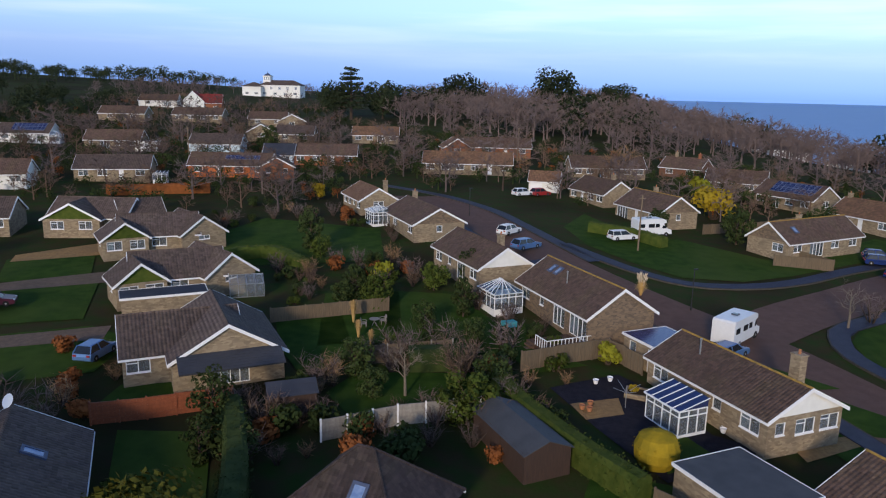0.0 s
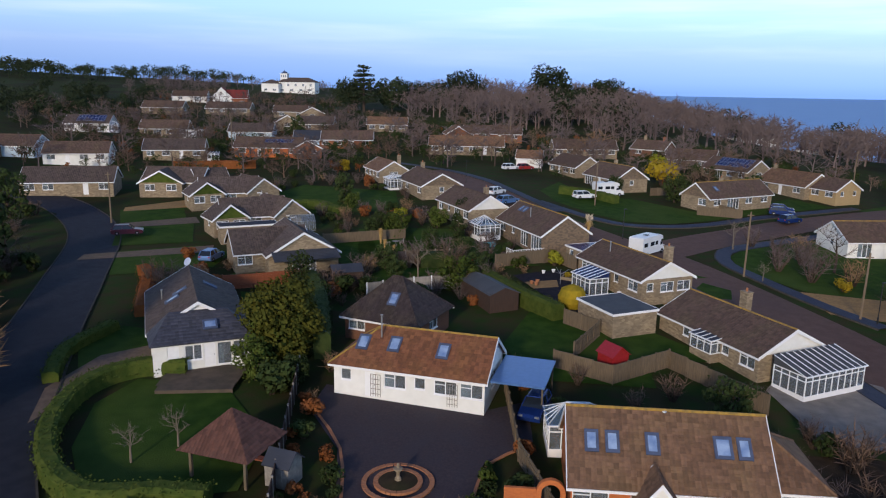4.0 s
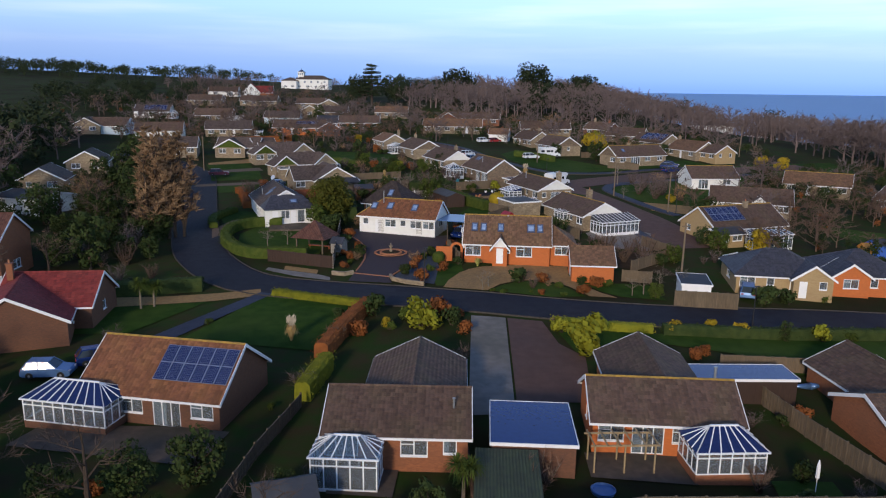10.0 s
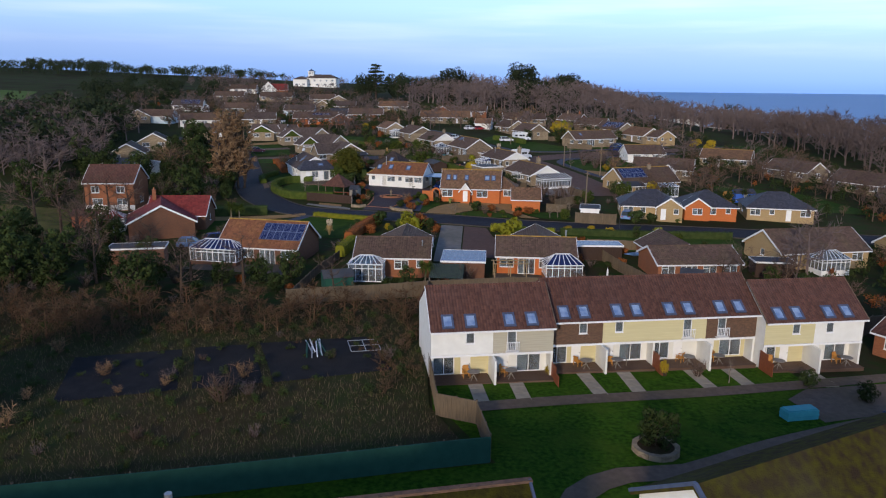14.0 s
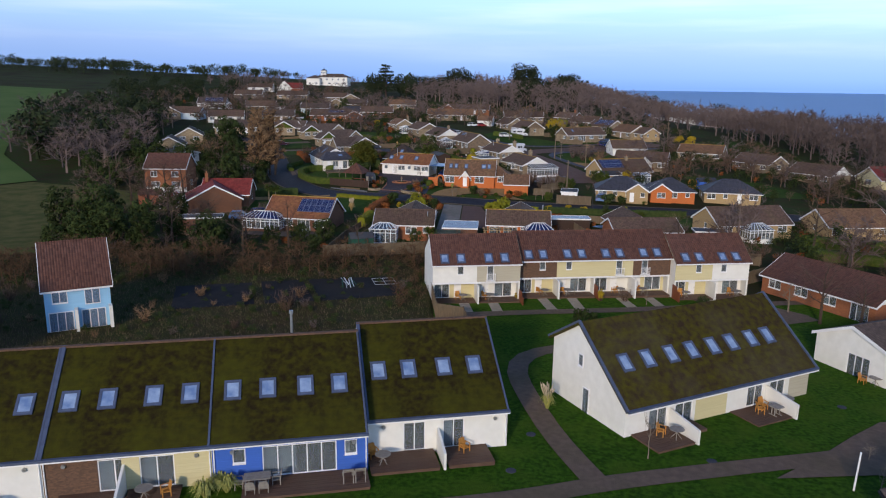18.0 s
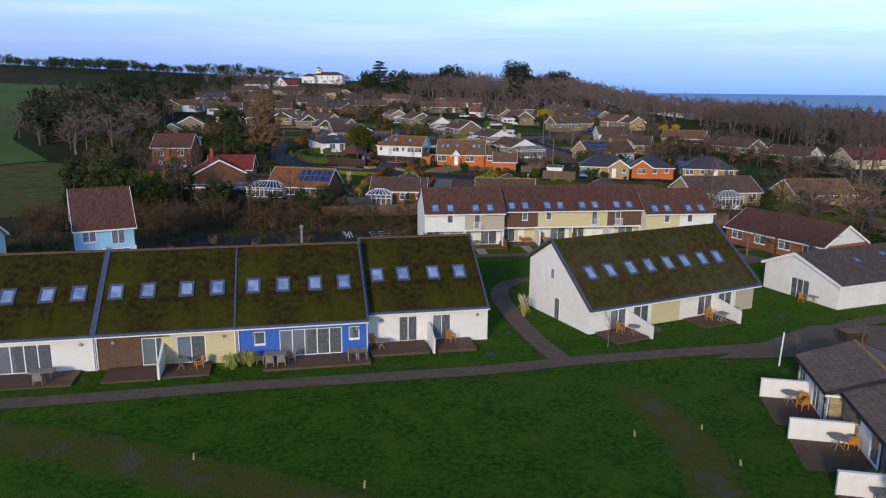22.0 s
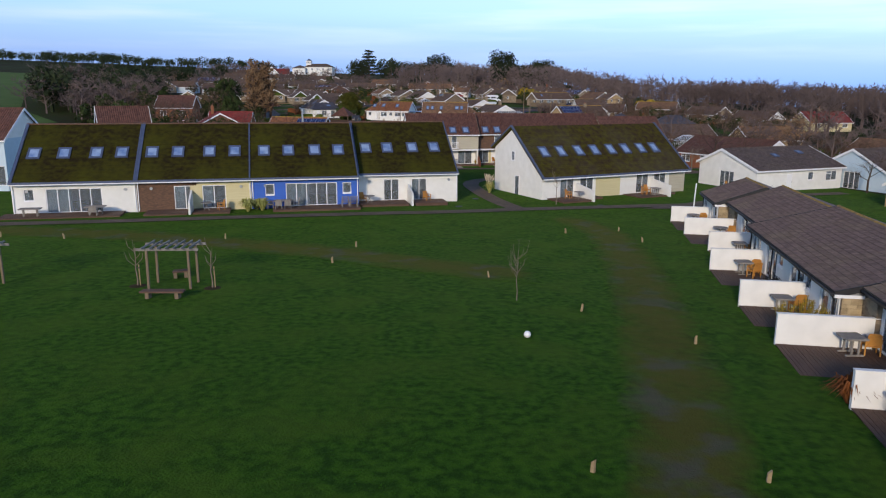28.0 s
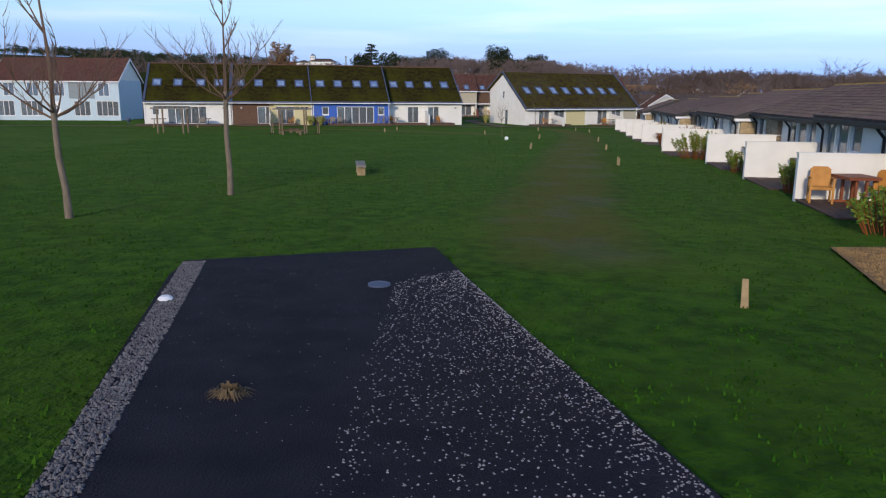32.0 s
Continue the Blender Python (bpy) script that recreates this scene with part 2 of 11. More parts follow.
GRAVEL = surface("golden_gravel", (0.36, 0.225, 0.095), (0.27, 0.165, 0.075), 3.0, 0.95, 0.8, 40.0, (0.20, 0.135, 0.075), 0.5, spec=0.1)
BLOCK = surface("brown_block_paving", (0.062, 0.046, 0.050), (0.044, 0.036, 0.042), 6.0, 0.8, 0.4, 30.0, (0.05, 0.045, 0.055), 0.5, spec=0.15)
SLATECHIP = surface("blue_slate_chippings", (0.060, 0.072, 0.095), (0.036, 0.044, 0.060), 9.0, 0.8, 0.6, 40.0, (0.075, 0.075, 0.08), 0.4, spec=0.2)
PATH = surface("brown_path", (0.165, 0.120, 0.090), (0.125, 0.092, 0.072), 2.0, 0.9, 0.4, 40.0, (0.085, 0.080, 0.042), 0.4, spec=0.1)
SLAB = surface("concrete_slabs", (0.23, 0.205, 0.18), (0.16, 0.145, 0.13), 1.0, 0.85, 0.3, 20.0, (0.09, 0.09, 0.07), 0.6)
BROWNSLAB = surface("brown_stained_slabs", (0.115, 0.085, 0.062), (0.075, 0.058, 0.045), 1.4, 0.88, 0.3, 20.0, (0.05, 0.05, 0.03), 0.6)
STONE = surface("island_stone", (0.34, 0.27, 0.18), (0.19, 0.145, 0.10), 2.6, 0.9, 0.6, 12.0, (0.15, 0.12, 0.09), 0.5, (1, 1, 2.4), "cells")
DARKSTONE = surface("brown_stone", (0.21, 0.15, 0.10), (0.11, 0.085, 0.065), 3.0, 0.9, 0.6, 12.0, None, 0.4, (1, 1, 2.2), "cells")
TANBRICK = surface("tan_brick", (0.40, 0.29, 0.15), (0.33, 0.23, 0.12), 5.0, 0.85, 0.3, 30.0, (0.28, 0.2, 0.12), 0.4, (1, 1, 3), "cells")
REDBRICK = surface("red_brick", (0.30, 0.115, 0.055), (0.22, 0.085, 0.045), 5.0, 0.85, 0.3, 30.0, (0.2, 0.09, 0.05), 0.4, (1, 1, 3), "cells")
ORANGEBRICK = surface("orange_brick", (0.52, 0.155, 0.045), (0.44, 0.125, 0.04), 5.0, 0.85, 0.3, 30.0, (0.38, 0.12, 0.045), 0.3, (1, 1, 3), "cells")
DARKBRICK = surface("shaded_brown_brick", (0.16, 0.075, 0.045), (0.12, 0.06, 0.04), 5.0, 0.88, 0.3, 30.0, None, 0.4, (1, 1, 3), "cells")
WHITE = surface("white_render", (0.78, 0.78, 0.76), (0.72, 0.72, 0.70), 1.5, 0.8, 0.15, 30.0, (0.62, 0.62, 0.58), 0.35)
UPVC = surface("white_plastic", (0.80, 0.81, 0.83), (0.76, 0.77, 0.80), 3.0, 0.4, 0.0)
CREAM = surface("cream_boards", (0.60, 0.54, 0.32), (0.55, 0.49, 0.29), 2.0, 0.75, 0.5, 2.0, None, 0.3, (0.3, 0.3, 9))
OLIVE = surface("olive_grey_boards", (0.46, 0.43, 0.34), (0.40, 0.37, 0.30), 2.0, 0.75, 0.5, 2.0, None, 0.3, (0.3, 0.3, 9))
BLUEPAINT = surface("bright_blue_boards", (0.045, 0.13, 0.52), (0.04, 0.115, 0.46), 2.0, 0.7, 0.4, 2.0, None, 0.3, (0.3, 0.3, 9))
SKYPAINT = surface("sky_blue_boards", (0.30, 0.56, 0.82), (0.27, 0.52, 0.77), 2.0, 0.7, 0.4, 2.0, None, 0.3, (0.3, 0.3, 9))
PALEBLUE = surface("pale_blue_render", (0.50, 0.62, 0.72), (0.46, 0.58, 0.68), 2.0, 0.75, 0.2, 20.0)
GREYBOARD = surface("grey_blue_boards", (0.26, 0.30, 0.33), (0.22, 0.26, 0.29), 2.0, 0.75, 0.4, 2.0, None, 0.3, (0.3, 0.3, 9))
SHINGLE = surface("brown_cedar_shingle", (0.15, 0.085, 0.055), (0.09, 0.055, 0.04), 6.0, 0.85, 0.5, 14.0, None, 0.4, (1, 1, 2), "cells")
TILE = surface("brown_concrete_tile", (0.122, 0.074, 0.054), (0.086, 0.056, 0.045), 4.0, 0.85, 0.6, 14.0, (0.14, 0.11, 0.055), 0.35, per=0.16, ribs=0.30)
GREYTILE = surface("grey_brown_tile", (0.112, 0.080, 0.068), (0.078, 0.058, 0.052), 4.0, 0.85, 0.7, 14.0, (0.13, 0.10, 0.07), 0.35, per=0.14, ribs=0.30)
SLATE = surface("blue_grey_slate", (0.060, 0.062, 0.082), (0.044, 0.046, 0.062), 5.0, 0.6, 0.5, 16.0, (0.075, 0.07, 0.075), 0.3, per=0.1, ribs=0.33)
REDTILE = surface("red_brown_pantile", (0.122, 0.054, 0.038), (0.098, 0.045, 0.034), 4.0, 0.8, 0.9, 14.0, (0.11, 0.06, 0.05), 0.4, per=0.08, ribs=0.25)
BRIGHTRED = surface("bright_red_tile", (0.215, 0.034, 0.030), (0.165, 0.030, 0.028), 4.0, 0.8, 0.5, 14.0, (0.2, 0.05, 0.04), 0.4, ribs=0.3)
RUSTTILE = surface("rust_orange_tile", (0.205, 0.084, 0.040), (0.150, 0.062, 0.034), 4.0, 0.85, 0.6, 14.0, (0.24, 0.12, 0.045), 0.4, per=0.1, ribs=0.30)
WARMTILE = surface("warm_brown_tile", (0.19, 0.105, 0.062), (0.14, 0.080, 0.050), 4.0, 0.85, 0.8, 14.0, (0.20, 0.13, 0.06), 0.35, per=0.1, ribs=0.32)
ROWTILE = surface("purple_brown_tile", (0.150, 0.108, 0.098), (0.100, 0.076, 0.072), 4.0, 0.8, 0.4, 14.0, (0.16, 0.13, 0.085), 0.4, per=0.12)
PALESTONE = surface("pale_coursed_stone", (0.46, 0.36, 0.22), (0.34, 0.26, 0.15), 3.0, 0.9, 0.5, 14.0, (0.30, 0.25, 0.17), 0.4, per=0.2)


def vary_islands(m, by):
    """Gives each separate piece of a joined mesh a tone of its own."""
    n, l = m.node_tree.nodes, m.node_tree.links
    b = n["Principled BSDF"]
    old = b.inputs["Base Color"].links[0].from_socket
    geo, rg, hsv = n.new("ShaderNodeNewGeometry"), n.new("ShaderNodeMapRange"), n.new("ShaderNodeHueSaturation")
    rg.inputs["To Min"].default_value, rg.inputs["To Max"].default_value = 1 - by, 1 + by
    l.new(geo.outputs["Random Per Island"], rg.inputs["Value"])
    l.new(rg.outputs[0], hsv.inputs["Value"])
    l.new(old, hsv.inputs["Color"])
    l.new(hsv.outputs[0], b.inputs["Base Color"])


vary_islands(ROWTILE, 0.16)
DUSKTILE = surface("dusky_purple_tile", (0.050, 0.036, 0.036), (0.034, 0.026, 0.028), 4.0, 0.85, 0.7, 14.0, (0.075, 0.06, 0.035), 0.35, ribs=0.30)
LICHEN = surface("orange_lichen", (0.42, 0.25, 0.05), (0.22, 0.15, 0.05), 3.0, 0.95, 0.5, 12.0)
MOSS = surface("mossy_roof", (0.044, 0.040, 0.007), (0.019, 0.014, 0.007), 2.2, 0.95, 0.9, 10.0, (0.058, 0.060, 0.008), 0.75, spec=0.05)
MOSSBARE = surface("patchy_mossy_roof", (0.066, 0.058, 0.010), (0.036, 0.024, 0.015), 1.9, 0.95, 0.8, 10.0, (0.088, 0.078, 0.046), 0.42, spec=0.05)
LEAD = surface("blue_grey_lead", (0.075, 0.098, 0.165), (0.058, 0.076, 0.130), 2.0, 0.55, 0.2, 10.0)
FLATROOF = surface("felt_flat_roof", (0.034, 0.040, 0.056), (0.050, 0.054, 0.070), 0.6, 0.7, 0.2, 20.0, (0.06, 0.062, 0.07), 0.5, spec=0.2)
GREENSHEET = surface("faded_green_sheet", (0.060, 0.078, 0.042), (0.045, 0.054, 0.036), 1.2, 0.8, 0.3, 12.0)
FELT = surface("grey_felt", (0.070, 0.074, 0.082), (0.052, 0.056, 0.064), 0.8, 0.7, 0.2, 20.0)
PANEL = surface("solar_cells", (0.012, 0.022, 0.085), (0.018, 0.030, 0.11), 6.0, 0.18, 0.0, spec=0.5)
ALU = surface("aluminium", (0.55, 0.57, 0.62), (0.5, 0.52, 0.57), 3.0, 0.35, 0.0, metal=0.8)
GLASS = glazing("window_glass", (0.55, 0.62, 0.70))
CONSGLASS = glazing("conservatory_roof_glass", (0.40, 0.60, 0.85), 0.12)
CURTAIN = surface("pale_curtain", (0.48, 0.55, 0.52), (0.38, 0.45, 0.43), 6.0, 0.9, 0.5, 4.0, None, 0.3, (4, 4, 0.3))
ROOM = surface("room_dark", (0.05, 0.045, 0.04), (0.04, 0.036, 0.032), 2.0, 0.9, 0.0)
FENCE = surface("weathered_fence", (0.155, 0.115, 0.075), (0.11, 0.085, 0.06), 2.0, 0.9, 0.5, 8.0, (0.09, 0.085, 0.06), 0.5, (6, 6, 0.6), per=0.12)
DARKFENCE = surface("dark_stained_fence", (0.055, 0.032, 0.024), (0.04, 0.025, 0.02), 2.0, 0.85, 0.4, 8.0, None, 0.4, (6, 6, 0.6), per=0.12)
DECK = surface("brown_decking", (0.115, 0.065, 0.045), (0.085, 0.05, 0.037), 3.0, 0.75, 0.4, 14.0, (0.14, 0.10, 0.07), 0.4, (0.5, 6, 1), per=0.1)
GREYWOOD = surface("silvered_timber", (0.27, 0.25, 0.23), (0.20, 0.185, 0.17), 4.0, 0.85, 0.4, 20.0, per=0.1)
OAKWOOD = surface("golden_teak", (0.50, 0.24, 0.055), (0.40, 0.18, 0.04), 5.0, 0.6, 0.3, 20.0, per=0.06)
REDWOOD = surface("red_brown_timber", (0.24, 0.075, 0.035), (0.18, 0.055, 0.028), 5.0, 0.5, 0.3, 20.0)
POLEWOOD = surface("pole_timber", (0.20, 0.15, 0.10), (0.15, 0.115, 0.08), 3.0, 0.9, 0.3, 12.0, None, 0.4, (4, 4, 0.4))
STAKE = surface("pale_stake_wood", (0.36, 0.27, 0.15), (0.27, 0.20, 0.115), 8.0, 0.85, 0.4, 30.0)
GREENNET = surface("green_netting", (0.010, 0.060, 0.045), (0.014, 0.075, 0.055), 1.5, 0.8, 0.3, 10.0)
MEMBRANE = surface("black_ground_sheet", (0.013, 0.013, 0.016), (0.021, 0.020, 0.022), 0.8, 0.8, 0.4, 5.0, (0.030, 0.024, 0.018), 0.5, spec=0.1)
TEAL = surface("turquoise_paint", (0.06, 0.34, 0.38), (0.05, 0.30, 0.34), 2.0, 0.6, 0.0)
BLACK = surface("black_plastic", (0.018, 0.018, 0.020), (0.026, 0.026, 0.03), 4.0, 0.5, 0.0)
TYRE = surface("tyre_rubber", (0.016, 0.016, 0.016), (0.022, 0.022, 0.022), 8.0, 0.85, 0.0)
CARBLUE = surface("blue_car_paint", (0.10, 0.20, 0.42), (0.085, 0.18, 0.38), 3.0, 0.3, 0.0, metal=0.3, spec=0.5)
CARDARK = surface("navy_car_paint", (0.012, 0.035, 0.16), (0.010, 0.03, 0.14), 3.0, 0.25, 0.0, metal=0.3, spec=0.5)
CARWHITE = surface("white_car_paint", (0.70, 0.72, 0.75), (0.66, 0.68, 0.71), 3.0, 0.3, 0.0, spec=0.5)
CARRED = surface("red_car_paint", (0.30, 0.02, 0.025), (0.25, 0.02, 0.02), 3.0, 0.3, 0.0, spec=0.5)
CARMAROON = surface("maroon_car_paint", (0.07, 0.012, 0.03), (0.06, 0.01, 0.025), 3.0, 0.3, 0.0, spec=0.5)
CARGLASS = surface("car_glass", (0.012, 0.016, 0.022), (0.015, 0.02, 0.028), 3.0, 0.08, 0.0, spec=0.5)
BARK = surface("bark", (0.085, 0.062, 0.048), (0.055, 0.042, 0.034), 6.0, 0.95, 0.6, 20.0, None, 0.4, (4, 4, 0.6), spec=0.06)
PALEBARK = surface("pale_bark", (0.22, 0.18, 0.14), (0.15, 0.125, 0.10), 5.0, 0.9, 0.4, 20.0, None, 0.4, (4, 4, 0.8), spec=0.06)
TWIG = surface("bare_twigs", (0.150, 0.098, 0.072), (0.110, 0.078, 0.062), 0.6, 0.95, 0.0, per=0.25, spec=0.06)
RUSTTWIG = surface("rusty_twigs", (0.30, 0.19, 0.105), (0.23, 0.145, 0.085), 0.6, 0.95, 0.0, per=0.2, spec=0.06)
PURPLETWIG = surface("purple_brown_twigs", (0.150, 0.112, 0.104), (0.110, 0.088, 0.086), 0.4, 0.95, 0.0, per=0.25, spec=0.06)
LEAF = surface("dark_evergreen_leaf", (0.026, 0.042, 0.014), (0.044, 0.060, 0.019), 1.2, 0.85, 0.0, per=0.25, spec=0.06)
OAKLEAF = surface("holm_oak_leaf", (0.020, 0.030, 0.016), (0.034, 0.044, 0.021), 0.5, 0.9, 0.0, per=0.25, spec=0.06)
HEDGE = surface("hedge_leaf", (0.045, 0.070, 0.014), (0.075, 0.095, 0.020), 1.5, 0.9, 0.0, per=0.2, spec=0.06)
LIME = surface("yellow_green_leaf", (0.20, 0.20, 0.020), (0.14, 0.15, 0.018), 1.5, 0.85, 0.0, per=0.2, spec=0.06)
GOLD = surface("golden_leaf", (0.34, 0.24, 0.020), (0.24, 0.18, 0.018), 1.5, 0.85, 0.0, per=0.15, spec=0.06)
RUST = surface("rusty_beech_leaf", (0.24, 0.085, 0.028), (0.17, 0.062, 0.024), 1.5, 0.9, 0.0, per=0.2, spec=0.06)
DRYGRASS = surface("dead_grass", (0.20, 0.14, 0.075), (0.12, 0.085, 0.05), 6.0, 0.95, 0.0)
PALESLAB = surface("pale_concrete_slab", (0.40, 0.345, 0.27), (0.31, 0.265, 0.21), 2.0, 0.9, 0.3, 20.0, (0.24, 0.21, 0.16), 0.5, spec=0.1)
BRAMBLE = surface("bramble_stems", (0.115, 0.068, 0.040), (0.080, 0.054, 0.034), 0.8, 0.95, 0.0, spec=0.05)
STRAW = surface("dry_straw", (0.46, 0.30, 0.11), (0.34, 0.22, 0.09), 2.0, 0.9, 0.0)
PLUME = surface("pampas_plume", (0.58, 0.50, 0.38), (0.48, 0.40, 0.29), 2.0, 0.95, 0.0)
VARIEGATED = surface("striped_leaf", (0.46, 0.43, 0.13), (0.14, 0.17, 0.04), 5.0, 0.7, 0.0, stretch=(3, 3, 1))
SEA = surface("winter_sea", (0.17, 0.34, 0.62), (0.15, 0.31, 0.58), 0.02, 0.6, 0.2, 0.25, None, 0.4, (1, 4, 1), spec=0.2)
STEEL = surface("galvanised_steel", (0.42, 0.44, 0.47), (0.36, 0.38, 0.41), 3.0, 0.4, 0.0, metal=0.7)
TERRACOTTA = surface("terracotta", (0.40, 0.17, 0.08), (0.33, 0.14, 0.07), 6.0, 0.85, 0.2, 30.0)

# building blocks
PROFILE = ((-330, 2.0), (-210, 1.3), (-185, 1.05), (-155, 0.6), (-120, 0.05), (-115, 0.0), (-95, 0.02), (-75, 0.1), (-40, 0.15), (0, 1.8), (25, 2.85), (60, 4.3), (120, 7.4), (200, 11.0), (300, 17.0), (470, 25.0), (520, 20.0), (560, -18.0), (600, -44.0))


def ease(a, b, v):
    u = min(1.0, max(0.0, (v - a) / (b - a)))
    return u * u * (3 - 2 * u)


def ground_z(x, y):
    """Height of the land."""
    z = PROFILE[-1][1]
    for (a, za), (b, zb) in zip(PROFILE, PROFILE[1:]):
        if y <= b:
            z = za + (zb - za) * max(0.0, y - a) / (b - a)
            break
    z -= (0.005 + 0.007 * ease(-175, -135, y) + 0.016 * ease(-110, -20, y)) * max(x - 10, 0)
    z -= 0.27 * max(x - 90, 0) * ease(150, 350, y)
    return z + 0.036 * max(-x - 60, 0) * ease(-140, 0, y)


# how far the corners of single houses lie from the first plan: x, y, shift in x, shift in y
SHIFTS = ((27.8, 33.0, -0.3, -0.5), (23.6, 54.0, -1.5, -2.9), (15.6, 78.2, -2.4, -8.6), (5.4, 91.1, -2.0, -7.6), (-3.3, 112.4, -1.0, -5.8), (-12.4, 124.4, -1.7, -3.0),
          (31.7, 138.5, -3.1, -3.0), (38.8, 126.5, -4.3, -6.7), (57.0, 109.6, -4.7, -5.9), (52.4, 27.4, -1.5, -0.8), (-24.9, 36.6, 0.6, -3.6), (-1.3, 25.1, -0.7, -3.4), (14.6, 9.6, -1.3, -2.3),
          (24.3, 0.6, -1.0, -0.9), (-15.4, -36.6, 0.2, -0.1), (2.4, -40.2, 0.4, -3.0), (22.5, -38.6, -1.2, -1.5), (-24.6, 59.8, 0.0, -3.5))


def broad(x, y):
    """The general correction of the plan north of the terrace."""
    f, k = ease(-58, -42, y), ease(20, 85, y)
    y2 = y - 1.2 * f - 5.0 * k
    far = ease(20, 60, y)
    return (x - 0.5 * f) * (1 - far) + far * ((x / max(y, 1.0) * 0.989 - 0.004) * (y2 + 1.5) - 0.6), y2


def plan(x, y):
    """A place of the first plan, moved with the houses near it."""
    if y < -58:
        return x, y
    bx, by = broad(x, y)
    sx = sy = 0.0
    total = 0.25
    for px, py, dx, dy in SHIFTS:
        w = math.exp(-((x - px) ** 2 + (y - py) ** 2) / 90)
        qx, qy = broad(px, py)
        sx, sy, total = sx + w * (px + dx - qx), sy + w * (py + dy - qy), total + w
    return bx + sx / total, by + sy / total


class Shape:
    """Vertices and faces of one mesh."""

    def __init__(self, m=None):
        self.v, self.f, self.m = [], [], m

    def add(self, pts, faces):
        k = len(self.v)
        self.v += [self.m @ Vector(p) for p in pts] if self.m else [Vector(p) for p in pts]
        self.f += [tuple(k + i for i in f) for f in faces]

    def face(self, *pts):
        self.add(pts, [tuple(range(len(pts)))])

    def box(self, x0, y0, z0, x1, y1, z1):
        self.add([(x0, y0, z0), (x1, y0, z0), (x1, y1, z0), (x0, y1, z0), (x0, y0, z1), (x1, y0, z1), (x1, y1, z1), (x0, y1, z1)],
                 [(0, 3, 2, 1), (4, 5, 6, 7), (0, 1, 5, 4), (1, 2, 6, 5), (2, 3, 7, 6), (3, 0, 4, 7)])
        return self

    def cells(self, xs, ys, zs, solid):
        """The solid cells of a grid as one body; solid(i, j, k) tells which."""
        nx, ny, nz = len(xs) - 1, len(ys) - 1, len(zs) - 1
        on = {(i, j, k) for i in range(nx) for j in range(ny) for k in range(nz) if solid(i, j, k)}
        pts, faces, ids = [], [], {}

        def at(i, j, k):
            if (i, j, k) not in ids:
                ids[i, j, k] = len(pts)
                pts.append((xs[i], ys[j], zs[k]))
            return ids[i, j, k]
        sides = (((-1, 0, 0), ((0, 0, 0), (0, 0, 1), (0, 1, 1), (0, 1, 0))), ((1, 0, 0), ((1, 0, 0), (1, 1, 0), (1, 1, 1), (1, 0, 1))),
                 ((0, -1, 0), ((0, 0, 0), (1, 0, 0), (1, 0, 1), (0, 0, 1))), ((0, 1, 0), ((0, 1, 0), (0, 1, 1), (1, 1, 1), (1, 1, 0))),
                 ((0, 0, -1), ((0, 0, 0), (0, 1, 0), (1, 1, 0), (1, 0, 0))), ((0, 0, 1), ((0, 0, 1), (1, 0, 1), (1, 1, 1), (0, 1, 1))))
        for i, j, k in sorted(on):
            for (a, b, c), quad in sides:
                if (i + a, j + b, k + c) not in on:
                    faces.append(tuple(at(i + u, j + v, k + w) for u, v, w in quad))
        self.add(pts, faces)
        return self

    def beam(self, p, q, w, h=None):
        """A square bar from p to q."""
        p, q = Vector(p), Vector(q)
        d = (q - p).normalized()
        side = d.cross(Vector((0, 0, 1)))
        side = side.normalized() if side.length > 1e-3 else Vector((1, 0, 0))
        up = side.cross(d)
        a, b = side * w / 2, up * (h or w) / 2
        self.add([p - a - b, p + a - b, p + a + b, p - a + b, q - a - b, q + a - b, q + a + b, q - a + b],
                 [(0, 3, 2, 1), (4, 5, 6, 7), (0, 1, 5, 4), (1, 2, 6, 5), (2, 3, 7, 6), (3, 0, 4, 7)])
        return self

    def tube(self, p, q, r0, r1, n=6, cap=True):
        p, q = Vector(p), Vector(q)
        d = (q - p).normalized()
        a = d.orthogonal().normalized()
        b = d.cross(a)
        ring = [(math.cos(2 * math.pi * i / n), math.sin(2 * math.pi * i / n)) for i in range(n)]
        pts = [p + (a * c + b * s) * r0 for c, s in ring] + [q + (a * c + b * s) * r1 for c, s in ring]
        faces = [(i, (i + 1) % n, n + (i + 1) % n, n + i) for i in range(n)]
        if cap:
            faces += [tuple(range(n))[::-1], tuple(range(n, 2 * n))]
        self.add(pts, faces)
        return self

    def lathe(self, rings, n=10):
        """Rings of (radius, height) about the z axis."""
        pts = [(r * math.cos(2 * math.pi * i / n), r * math.sin(2 * math.pi * i / n), z) for r, z in rings for i in range(n)]
        faces = [(k * n + i, k * n + (i + 1) % n, (k + 1) * n + (i + 1) % n, (k + 1) * n + i) for k in range(len(rings) - 1) for i in range(n)]
        faces += [tuple(range(n))[::-1], tuple(range((len(rings) - 1) * n, len(rings) * n))]
        self.add(pts, faces)
        return self

    def slope(self, e0, e1, t0, t1, thick=0.12, pitch=0.33, lip=0.028):
        """A roof plane from its eave line to its top line, in overlapping courses, on a slab."""
        e0, e1, t0, t1 = (Vector(p) for p in (e0, e1, t0, t1))
        n = (e1 - e0).cross(t0 - e0 + (t1 - e1)).normalized()
        if n.z < 0:
            n = -n
        run = max(2, round(((t0 + t1) / 2 - (e0 + e1) / 2).length / pitch))
        pts, up = [], n * lip
        for i in range(run + 1):
            a0, a1 = e0.lerp(t0, i / run), e1.lerp(t1, i / run)
            pts += [a0, a1, a0 + up, a1 + up] if i < run else [a0, a1]
        faces = []
